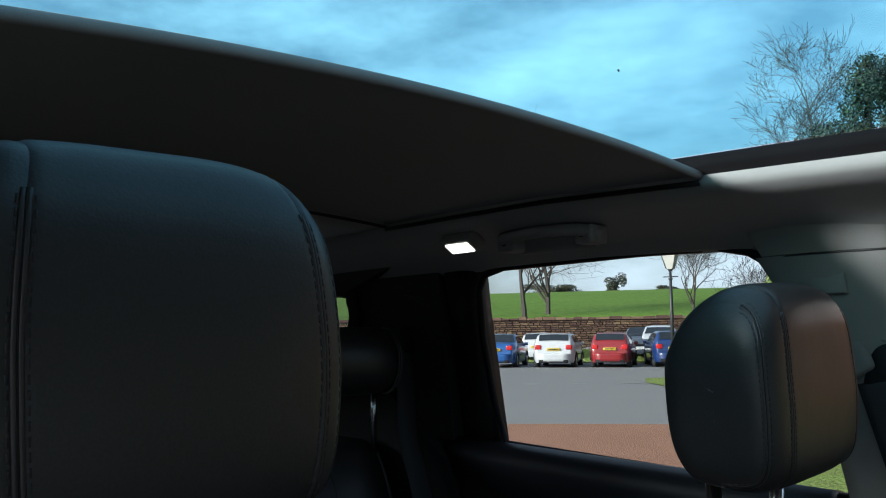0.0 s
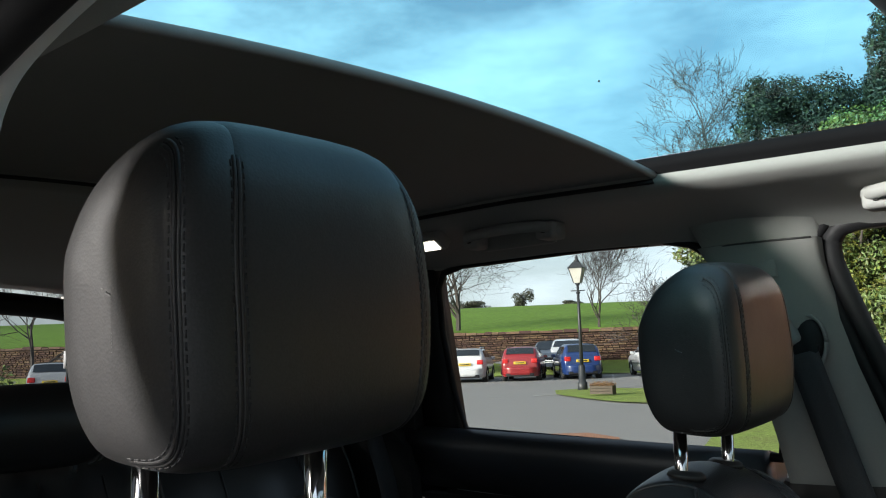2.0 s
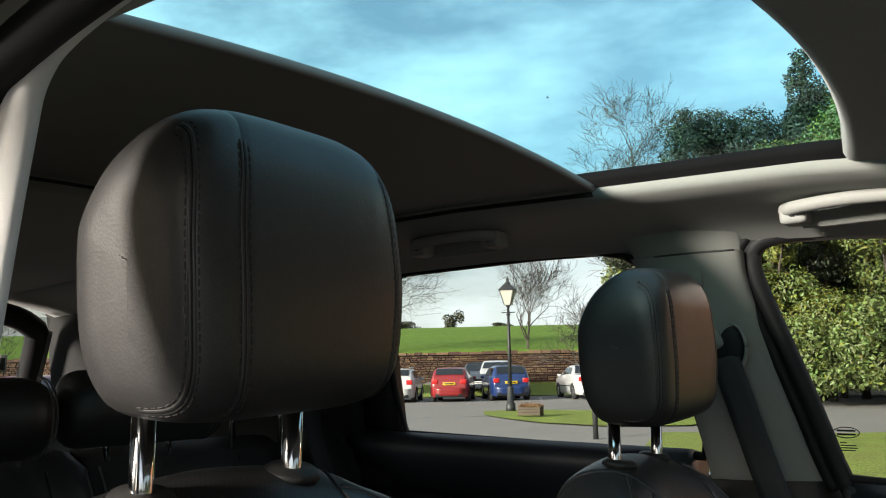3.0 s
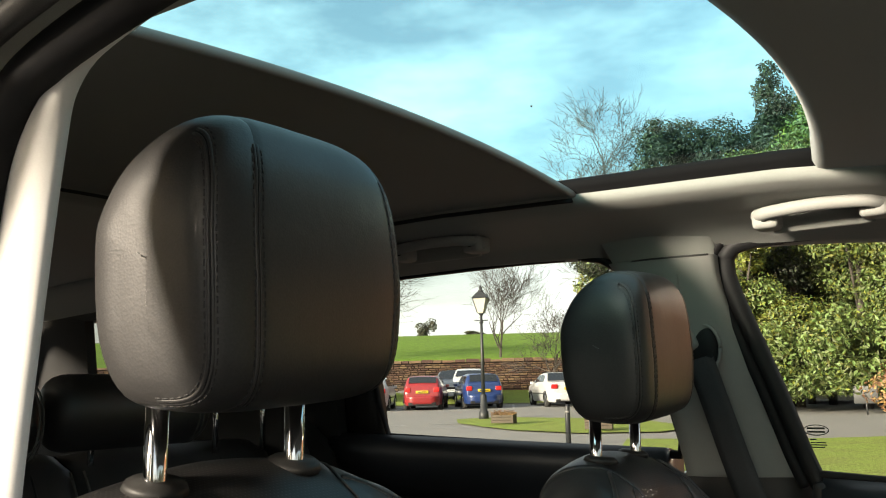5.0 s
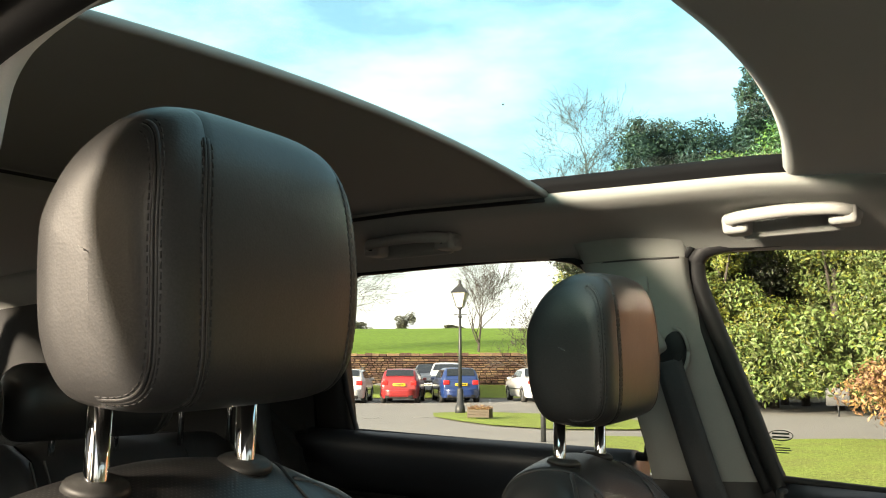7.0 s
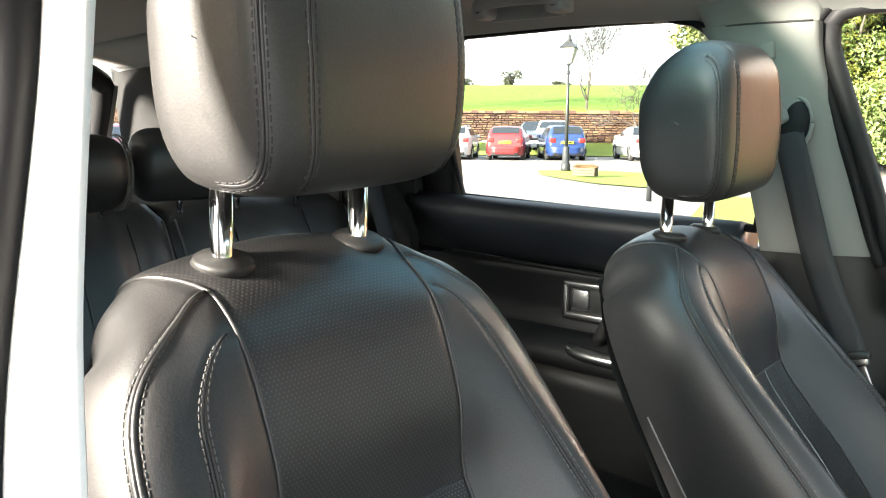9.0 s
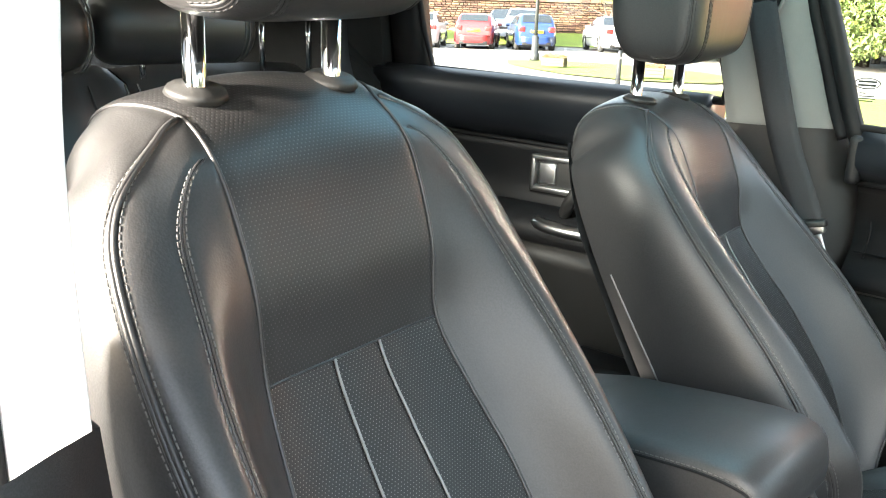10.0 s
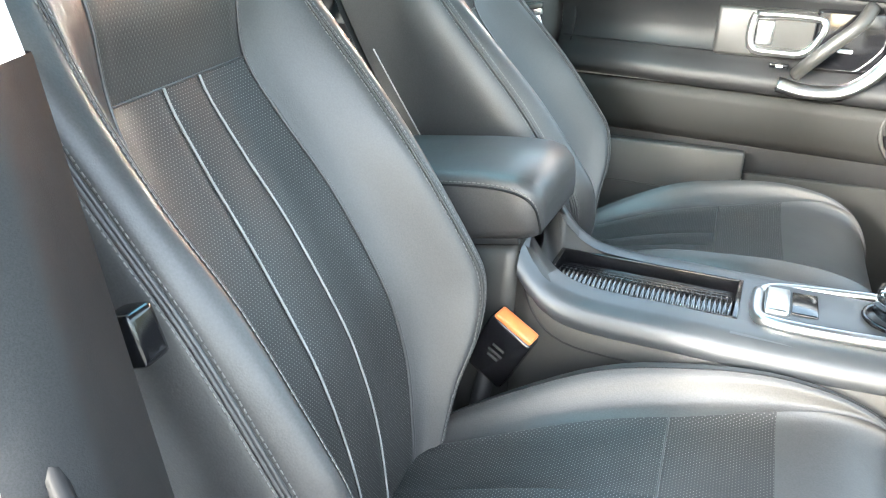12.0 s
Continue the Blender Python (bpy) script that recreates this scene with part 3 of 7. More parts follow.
def pillar_right():
    """Trim of the pillar behind the open driver's door: a pale upper part with sunlight in its colour, a dark lower
    part, and the door seal.
    """
    t = thing("pillar_right", "pale pillar trim whitened for the sun on it, above a dark lower trim", "pillar", kind="structure")
    inner = catmull([(0.205, -0.640, 1.147), (0.170, -0.624, 1.21), (0.138, -0.607, 1.28), (0.100, -0.580, 1.385), (0.070, -0.556, 1.475), (0.066, -0.548, 1.515), (0.090, -0.540, 1.540), (0.17, -0.53, 1.562), (0.30, -0.525, 1.568)], 5)
    outer = catmull([(0.226, -0.686, 1.142), (0.196, -0.674, 1.19), (0.166, -0.657, 1.254), (0.139, -0.627, 1.372), (0.122, -0.612, 1.44), (0.126, -0.603, 1.475), (0.151, -0.598, 1.495), (0.233, -0.594, 1.512), (0.33, -0.594, 1.518)], 5)
    eye = Vector((0.535, -0.815, 1.335))
    # outer edge set back from the eye, so the face turns to the sun
    outer = [eye + (b - eye) * 1.2 for b in outer]
    rows = []
    for a, b in zip(inner, outer):
        d = (b - a)
        rows.append([a + Vector((-0.042, 0.0, 0.0)), a + Vector((-0.025, 0.003, 0.002)), a + Vector((-0.006, 0.001, 0)), a + d * 0.10 + Vector((0.008, -0.002, 0)), a + d * 0.35 + Vector((0.016, -0.006, 0)), a + d * 0.6 + Vector((0.017, -0.010, 0)), a + d * 0.85 + Vector((0.011, -0.010, 0)), b + Vector((0.0, -0.004, 0)), b + Vector((-0.03, -0.012, 0))])
    part("upper_trim", grid(rows), SUNLIT_TRIM, t, "pale grey upper trim")
    rows = []
    for z in (0.45, 0.7, 0.9, 1.02, 1.10, 1.146):
        f = (1.146 - z)
        xi, yi, xo, yo = 0.206 + f * 0.22, -0.640 - f * 0.01, 0.226 + f * 0.33, -0.690 - f * 0.16
        rows.append([(xi - 0.16, yi + 0.004, z + 0.01), (xi - 0.02, yi + 0.003, z), (xi + 0.002, yi, z), (xi + 0.01, (yi + yo) / 2, z), (xo, yo, z), (xo - 0.02, yo - 0.03, z)])
    part("lower_trim", grid(rows), SOFT, t, "dark grey lower trim")
    line = [b + Vector((-0.001, -0.016, 0)) for b in outer]
    foot = [Vector((0.368, -0.772, 0.75)), Vector((0.300, -0.742, 0.95)), line[0] + Vector((0.0, 0.0, 0.004))]
    part("seal_foot", tube(foot, 0.005, 8), RUBBER, t, "thin lower run of the seal")
    line = line + [Vector((0.55, -0.61, 1.512)), Vector((0.85, -0.625, 1.46))]
    part("door_seal", tube(line, 0.014, 8), RUBBER, t, "thick black door seal")
    line2 = [p + Vector((-0.012, -0.030, 0.006)) for p in line]
    part("outer_seal", tube(line2, 0.009, 8), HARD, t, "second dark seal lip")


pillar_right()


def rear_quarter():
    """Lining behind the rear doors, with the small quarter lights, and the tail window."""
    t = thing("wall_quarter_left", "grey lined quarter panel behind the rear door, darkened for shade", "wall", kind="structure")
    yq = lambda z: 0.70 - (z - 1.2) * 0.12
    hole = [(-1.19, 1.47), (-1.195, 1.52), (-1.215, 1.545), (-1.60, 1.545), (-1.85, 1.45), (-1.85, 1.36), (-1.22, 1.42)]
    for pts in ([(-0.875, 1.18), (-1.19, 1.42), (-1.19, 1.545), (-0.875, 1.63)], [(-0.875, 1.63), (-1.19, 1.545), (-1.85, 1.545), (-2.2, 1.62)], [(-1.85, 1.545), (-1.85, 1.38), (-2.2, 1.2), (-2.2, 1.62)], [(-0.875, 1.18), (-2.2, 1.2), (-1.85, 1.38), (-1.19, 1.42)], [(-0.875, 0.42), (-2.2, 0.42), (-2.2, 1.2), (-0.875, 1.18)]):
        bm = bmesh.new()
        bm.faces.new([bm.verts.new((x, yq(z), z)) for x, z in pts])
        thicken(bm, 0.03)
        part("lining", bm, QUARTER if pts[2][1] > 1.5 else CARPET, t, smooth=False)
    part("lining_line", tube([(-0.885, yq(1.5) - 0.016, 1.515), (-0.98, yq(1.5) - 0.016, 1.53)], 0.002, 5), HARD, t, "thin dark joint")
    part("opening_edge", tube(catmull([(-1.21, yq(1.43) - 0.012, 1.425), (-1.182, yq(1.48) - 0.012, 1.475), (-1.185, yq(1.52) - 0.012, 1.52), (-1.23, yq(1.54) - 0.012, 1.548), (-1.6, yq(1.55) - 0.012, 1.55)], 5), 0.014, 8), QUARTER, t, "rounded edge of the quarter light, darkened for shade")
    bm = bmesh.new()
    bm.faces.new([bm.verts.new((x, yq(z) + 0.025, z)) for x, z in [(-1.15, 1.35), (-1.9, 1.35), (-1.9, 1.58), (-1.15, 1.58)]])
    part("quarter_pane", bm, REAR_GLASS, t, "small quarter light", smooth=False).visible_shadow = False
    t2 = thing("wall_quarter_right", "grey lined quarter panel behind the far rear door, darkened for shade", "wall", kind="structure")
    for x0, x1, z0, z1 in ((-2.2, -0.18, 0.42, 1.20), (-2.2, -1.85, 1.20, 1.62), (-1.05, -0.92, 1.20, 1.62), (-0.24, -0.125, 1.20, 1.60), (-2.2, -0.02, 1.575, 1.63)):
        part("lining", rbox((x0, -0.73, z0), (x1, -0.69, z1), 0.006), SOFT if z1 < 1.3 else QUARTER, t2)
    # unseen pane, added dark so that little sun reaches the rear lining
    bm = bmesh.new()
    bm.faces.new([bm.verts.new((x, -0.712, z)) for x, z in [(-0.2, 1.19), (-1.9, 1.19), (-1.9, 1.58), (-0.2, 1.58)]])
    part("dimming_pane", bm, DARK_GLASS, t2, "unseen dark pane added to dim the rear of the cabin", smooth=False)
    tw = thing("window_tail", "tail window in a dark frame with pale side trim", "window", kind="structure")
    bm = bmesh.new()
    bm.faces.new([bm.verts.new(p) for p in ((-2.16, -0.62, 1.55), (-2.16, 0.62, 1.55), (-2.34, 0.66, 1.2), (-2.34, -0.66, 1.2))])
    part("pane", bm, REAR_GLASS, tw, "tail glass", smooth=False).visible_shadow = False
    frame = catmull([(-2.24, -0.6, 1.32), (-2.13, -0.56, 1.50), (-2.09, -0.44, 1.555), (-2.08, 0.0, 1.575), (-2.09, 0.40, 1.555), (-2.11, 0.535, 1.515), (-2.14, 0.565, 1.47), (-2.24, 0.585, 1.30)], 6)
    part("frame", tube(frame, 0.035, 8), SOFT, tw, "dark frame round the tail glass")
    part("side_trim", tube([(-2.12, 0.585, 1.50), (-2.21, 0.60, 1.33)], 0.022, 8), TRIM, tw, "pale trim strip beside the glass")
    part("load_cover", rbox((-2.2, -0.66, 1.18), (-1.15, 0.66, 1.20), 0.008), CARPET, tw, "dark load cover")
    tr = thing("reflective_sticker", "small pale sticker on the tail glass", "sticker")
    part("film", rbox((-2.222, 0.482, 1.375), (-2.219, 0.516, 1.43), 0), PALE_INK, tr)
    part("print", rbox((-2.218, 0.488, 1.383), (-2.216, 0.510, 1.421), 0), DARK_INK, tr, "dark printed block")


rear_quarter()


def grab_handle(x0, x1, y, z, name="grab_handle", lab="pale grey fold-down grab handle on the headliner"):
    t = thing(name, lab, "grab handle", group="grab handles")
    L = x1 - x0
    bar = catmull([(x0 + 0.005, y + 0.030, z + 0.004), (x0 + 0.012, y + 0.008, z + 0.002), (x0 + 0.035, y - 0.004, z + 0.003), (x0 + L / 2, y - 0.008, z + 0.005), (x1 - 0.035, y - 0.004, z + 0.003), (x1 - 0.012, y + 0.008, z + 0.0), (x1 - 0.005, y + 0.030, z - 0.006)], 5)
    part("bar", tube(bar, [0.013] * 3 + [0.0105] * (len(bar) - 6) + [0.013] * 3, 10), TRIM, t)
    for xx in (x0 + 0.018, x1 - 0.018):
        part("foot", rbox((xx - 0.020, y + 0.004, z - 0.020), (xx + 0.020, y + 0.05, z + 0.012), 0.009, 3), TRIM, t)
        part("screw_cover", rbox((xx - 0.004, y + 0.001, z - 0.010), (xx + 0.004, y + 0.006, z - 0.002), 0.002), HARD, t, "dark screw hole")
    part("recess", rbox((x0 + 0.02, y + 0.038, z - 0.024), (x1 - 0.02, y + 0.055, z + 0.010), 0.008, 2), LINING, t, "shallow cloth recess")
    return t


grab_handle(-0.560, -0.350, 0.515, 1.603)
grab_handle(0.160, 0.350, 0.525, 1.583)


def courtesy_light():
    t = thing("courtesy_light", "lit rectangular courtesy light in the headliner", "ceiling light")
    m = pose(-0.645, 0.512, 1.603, -32, 0, 0)
    part("housing", moved(rbox((-0.042, -0.020, -0.005), (0.042, 0.020, 0.02), 0.006), m), TRIM, t, "pale housing")
    part("lens", moved(rbox((-0.030, -0.013, -0.009), (0.030, 0.013, -0.003), 0.004), m), LAMPLENS, t, "glowing frosted lens")
    t = thing("courtesy_light", "small lit courtesy light over the tail", "ceiling light")
    part("housing", rbox((-1.30, -0.27, 1.628), (-1.22, -0.19, 1.66), 0.006), TRIM, t, "pale housing")
    part("lens", rbox((-1.29, -0.262, 1.624), (-1.23, -0.198, 1.632), 0.003), LAMPLENS, t, "glowing frosted lens")


courtesy_light()


# ------------------------------------------------------------------ left doors
def rear_left_door():
    t = thing("door_rear_left", "black rear door panel with a silver release handle", "car door", kind="structure")
    roll = [(0.690, 1.196), (0.712, 1.209), (0.735, 1.206), (0.80, 1.19), (0.80, 1.06), (0.752, 1.07), (0.72, 1.10), (0.695, 1.13), (0.684, 1.165)]
    sh = lambda x: (0, 0.012 * (-x - 0.05) / 0.7)
    part("top_roll", extrude_profile(roll, -0.90, -0.075, 6, sh), SKY_DOOR_TOP, t, "padded black upper panel")
    part("upper_crease", tube([(-0.82, 0.745, 1.078), (-0.45, 0.747, 1.070), (-0.075, 0.747, 1.062)], 0.006, 6), RUBBER, t, "dark crease")
    mid = [(0.745, 1.068), (0.752, 1.05), (0.775, 0.99), (0.775, 0.945), (0.762, 0.925), (0.80, 0.90), (0.82, 1.0), (0.80, 1.07)]
    part("mid_panel", extrude_profile(mid, -0.90, -0.075, 4), SOFT, t)
    arm = [(0.765, 0.935), (0.735, 0.925), (0.712, 0.905), (0.705, 0.88), (0.712, 0.862), (0.74, 0.85), (0.80, 0.85), (0.80, 0.935)]
    part("armrest", extrude_profile(arm, -0.90, -0.075, 6, lambda x: (0.02 * max(0, (-x - 0.55)) / 0.28, 0.0)), SOFT, t, "black padded armrest")
    lower = [(0.74, 0.852), (0.75, 0.80), (0.765, 0.70), (0.76, 0.60), (0.75, 0.45), (0.82, 0.43), (0.82, 0.85)]
    part("lower_panel", extrude_profile(lower, -0.90, -0.075, 2), HARD, t, "dark grey lower panel")
    part("handle_plate", rbox((-0.485, 0.755, 0.958), (-0.345, 0.775, 1.054), 0.008), HARD, t, "dark plate")
    fr = [(-0.468, 1.042), (-0.352, 1.040), (-0.352, 0.972), (-0.468, 0.974)]
    bars = None
    for (xa, za), (xb, zb) in zip(fr, fr[1:] + fr[:1]):
        b = rbox((min(xa, xb) - 0.006, 0.744, min(za, zb) - 0.006), (max(xa, xb) + 0.006, 0.764, max(za, zb) + 0.006), 0.004)
        bars = b if bars is None else join(bars, b)
    h = part("release_surround", bars, SATIN, t, "satin silver surround")
    part("release_lever", rbox((-0.455, 0.750, 0.985), (-0.412, 0.770, 1.032), 0.005), SATIN, t, "satin silver lever")
    part("lever_recess", rbox((-0.412, 0.764, 0.985), (-0.36, 0.778, 1.032), 0.003), GLOSS, t, "black recess")
    part("pull_bar", tube(catmull([(-0.435, 0.722, 0.905), (-0.40, 0.706, 0.902), (-0.33, 0.702, 0.900), (-0.25, 0.712, 0.900)], 4), 0.015, 8), SATIN, t, "satin silver pull bar")
    part("pull_grip", tube(catmull([(-0.375, 0.738, 0.93), (-0.352, 0.708, 0.955), (-0.33, 0.702, 0.99), (-0.31, 0.725, 1.05)], 4), 0.014, 8), HARD, t, "dark diagonal grip")
    part("bottle_shelf", rbox((-0.75, 0.66, 0.60), (-0.12, 0.76, 0.64), 0.015), SOFT, t, "dark door pocket")


rear_left_door()


def front_left_door():
    t = thing("door_front_left", "black front door panel with silver handle and pocket", "car door", kind="structure")
    roll = [(0.700, 1.150), (0.722, 1.166), (0.745, 1.164), (0.81, 1.15), (0.81, 1.07), (0.765, 1.075), (0.725, 1.085), (0.702, 1.105), (0.694, 1.13)]
    sh = lambda x: (0.0, -0.03 * (x - 0.19))
    part("top_roll", extrude_profile(roll, 0.19, 1.10, 6, sh), SKY_DOOR_TOP, t, "padded black upper roll")
    part("roll_end", moved(rbox((0.175, 0.70, 1.078), (0.197, 0.80, 1.160), 0.012, 3), Matrix()), SOFT, t, "rounded end of the roll")
    part("crease", tube([(0.19, 0.727, 1.080), (0.6, 0.729, 1.068), (1.1, 0.731, 1.052)], 0.005, 6), RUBBER, t, "dark crease")
    mid = [(0.735, 1.078), (0.752, 1.06), (0.770, 1.00), (0.768, 0.965), (0.745, 0.945), (0.722, 0.93), (0.712, 0.910), (0.722, 0.896), (0.745, 0.888), (0.82, 0.888), (0.82, 1.07)]
    part("mid_panel", extrude_profile(mid, 0.19, 1.10, 4, sh), SOFT, t)
    part("panel_seam", tube([(0.20, 0.746, 0.957), (0.45, 0.748, 0.952), (0.62, 0.75, 0.946)], 0.0022, 5), RUBBER, t, "thin dark seam")
    part("end_seam", tube([(0.214, 0.770, 1.06), (0.216, 0.768, 0.99), (0.214, 0.742, 0.93)], 0.002, 5), RUBBER, t, "thin dark seam")
    low = [(0.730, 0.886), (0.7305, 0.865), (0.734, 0.835), (0.742, 0.805), (0.752, 0.788), (0.765, 0.781), (0.80, 0.78), (0.80, 0.886)]
    part("door_panel", extrude_profile(low, 0.19, 1.10, 4, sh), DOOR_SHADED, t, "smooth grey panel, darkened for shade")
    part("welt", tube([(0.195, 0.730, 0.892), (0.45, 0.732, 0.889), (0.60, 0.730, 0.884), (0.72, 0.733, 0.884)], 0.0035, 6), PIPING, t, "thin grey welt")
    # black block standing in for the shade inside the pocket
    part("pocket_gap", rbox((0.19, 0.765, 0.70), (1.10, 0.80, 0.782), 0.004), RUBBER, t, "black block for the shade in the pocket opening")
    part("pocket_wall", rbox((0.20, 0.70, 0.52), (0.575, 0.725, 0.772), 0.006), SILL, t, "grey pocket wall")
    part("pocket_front", rbox((0.577, 0.722, 0.50), (1.05, 0.734, 0.728), 0.005), DOOR_SHADED, t, "grey forward pocket wall, darkened for shade")
    part("pocket_line", tube([(0.21, 0.699, 0.690), (0.56, 0.699, 0.684)], 0.0016, 5), HARD, t, "thin joint")
    part("kick_panel", rbox((0.19, 0.735, 0.43), (1.10, 0.765, 0.70), 0.006), DOOR_SHADED, t)
    part("handle_plate", rbox((0.485, 0.744, 0.944), (0.685, 0.765, 1.034), 0.008), HARD, t, "dark plate behind the handle")
    outl = catmull([(0.553, 1.022), (0.61, 1.024), (0.664, 1.021), (0.672, 1.008), (0.660, 0.975), (0.640, 0.958), (0.60, 0.957), (0.556, 0.960), (0.547, 0.985), (0.549, 1.012), (0.553, 1.022)], 3)
    part("release_surround", tube([(p[0], 0.740, p[1]) for p in [(v[0], v[1]) for v in [tuple(q) for q in outl]]], 0.008, 8), SATIN, t, "satin silver surround")
    part("release_lever", rbox((0.556, 0.742, 0.968), (0.588, 0.760, 1.014), 0.005), SATIN, t, "satin silver lever")
    part("lever_recess", rbox((0.585, 0.752, 0.965), (0.658, 0.758, 1.016), 0.004), SILL, t, "shallow recess")
    part("window_switch", rbox((0.588, 0.716, 0.932), (0.622, 0.726, 0.941), 0.003), GLOSS, t, "small black switch")
    part("switch_mark", rbox((0.600, 0.7145, 0.934), (0.612, 0.7165, 0.939), 0.001), PALE_INK, t, "pale switch mark")
    part("pull_bar", tube(catmull([(0.638, 0.722, 0.925), (0.650, 0.70, 0.945), (0.685, 0.690, 0.985), (0.72, 0.692, 1.02), (0.74, 0.72, 1.05)], 4), 0.0125, 10), HARD, t, "grey diagonal pull handle")
    arc = catmull([(0.608, 0.716, 0.905), (0.66, 0.712, 0.896), (0.72, 0.712, 0.902), (0.765, 0.714, 0.935), (0.80, 0.718, 0.99), (0.81, 0.725, 1.05)], 5)
    part("silver_arc", tube(arc, 0.015, 8, flat=0.7), SATIN, t, "satin silver trim arc")
    part("pull_recess", rbox((0.655, 0.735, 0.93), (0.78, 0.750, 1.04), 0.01), GLOSS, t, "black recess behind the pull handle")
    part("switch_tip", rbox((0.698, 0.726, 0.967), (0.724, 0.734, 0.974), 0.002), PALE_INK, t, "bright switch tip")
    ring = [(0.865 + 0.065 * math.cos(a), 0.734, 0.835 + 0.065 * math.sin(a)) for a in (2 * math.pi * k / 24 for k in range(25))]
    part("speaker_rim", tube(ring, 0.005, 6), HARD, t, "speaker rim")
    bm = bmesh.new()
    bmesh.ops.create_circle(bm, cap_ends=True, radius=0.062, segments=24)
    part("speaker_mesh", moved(bm, pose(0.865, 0.733, 0.835, 90, 0, 0)), GLOSS, t, "black speaker mesh", smooth=False)


front_left_door()


# ------------------------------------------------------------------ seats
class Skin:
    """A smooth skin over rows of half sections; each row is a list of points from the middle line outwards."""
    def __init__(self, rows, loop=False):
        self.rows, self.loop, self.n, self.k = rows, loop, len(rows), len(rows[0])

    def knot(self, i, j):
        i = i % self.n if self.loop else max(0, min(self.n - 1, i))
        s = 1
        if j < 0:
            j, s = -j, -1
        j = min(j, self.k - 1)
        p = self.rows[i][j]
        return Vector((p[0], s * p[1], p[2]))

    @staticmethod
    def cr(p0, p1, p2, p3, t):
        return 0.5 * ((2 * p1) + (p2 - p0) * t + (2 * p0 - 5 * p1 + 4 * p2 - p3) * t * t + (3 * p1 - p0 - 3 * p2 + p3) * t ** 3)

    def row_at(self, i, t):
        a = abs(t)
        j = min(int(a), self.k - 2)
        f = a - j
        p = self.cr(self.knot(i, j - 1), self.knot(i, j), self.knot(i, j + 1), self.knot(i, j + 2), f)
        return Vector((p.x, p.y if t >= 0 else -p.y, p.z))

    def at(self, r, t):
        i = math.floor(r)
        if not self.loop:
            i = max(0, min(self.n - 2, i))
        return self.cr(self.row_at(i - 1, t), self.row_at(i, t), self.row_at(i + 1, t), self.row_at(i + 2, t), r - i)

    def normal(self, r, t):
        e = 0.02
        lo, hi = (r - e, r + e) if self.loop else (max(0, r - e), min(self.n - 1, r + e))
        d = (self.at(hi, t) - self.at(lo, t)).cross(self.at(r, min(t + e, self.k - 1)) - self.at(r, max(t - e, 1 - self.k)))
        return -d.normalized()

    def patch(self, r0, r1, t0, t1, nr, nt, groove=0.0018, lift=0.0, sides="rt"):
        """A panel of the skin, sunk a little along its seams. t0 and t1 may be functions of the row."""
        bm = bmesh.new()
        uvl = bm.loops.layers.uv.new("UVMap")
        vs, uv = [], {}
        f0 = t0 if callable(t0) else (lambda r: t0)
        f1 = t1 if callable(t1) else (lambda r: t1)
        prev, vlen = None, 0.0
        for i in range(nr + 1):
            r = r0 + (r1 - r0) * i / nr
            a, b = f0(r), f1(r)
            line, last, ulen = [], None, 0.0
            mid = self.at(r, (a + b) / 2)
            vlen += (mid - prev).length if prev is not None else 0
            prev = mid
            for j in range(nt + 1):
                t = a + (b - a) * j / nt
                p = self.at(r, t)
                edge = 0.0
                if "t" in sides and j in (0, nt):
                    edge = groove
                if "r" in sides and i in (0, nr):
                    edge = groove
                if edge or lift:
                    p = p + self.normal(r, t) * (lift - edge)
                v = bm.verts.new(p)
                uv[v] = (p.y * 1.0, vlen)
                line.append(v)
            vs.append(line)
        for i in range(nr):
            for j in range(nt):
                f = bm.faces.new((vs[i][j], vs[i][j + 1], vs[i + 1][j + 1], vs[i + 1][j]))
                for lp in f.loops:
                    lp[uvl].uv = uv[lp.vert]
        return bm

    def line(self, r0, r1, t0, t1, n, lift=0.0):
        f0 = t0 if callable(t0) else (lambda r: t0 + (t1 - t0) * ((r - r0) / (r1 - r0) if r1 != r0 else 0))
        pts, ups = [], []
        for i in range(n + 1):
            r = r0 + (r1 - r0) * i / n
            t = f0(r) if r1 != r0 else t0 + (t1 - t0) * i / n
            u = self.normal(r, t)
            pts.append(self.at(r, t) + u * lift)
            ups.append(u)
        return pts, ups


SEAT_Y, BACK_P, BACK_U, BACK_N = -0.37, Vector((0.070, 0, 1.06)), Vector((-0.316, 0, 0.949)), Vector((0.949, 0, 0.316))


def back_point(L, A, D):
    p = BACK_P + BACK_U * A + BACK_N * D
    return (p.x, L, p.z)


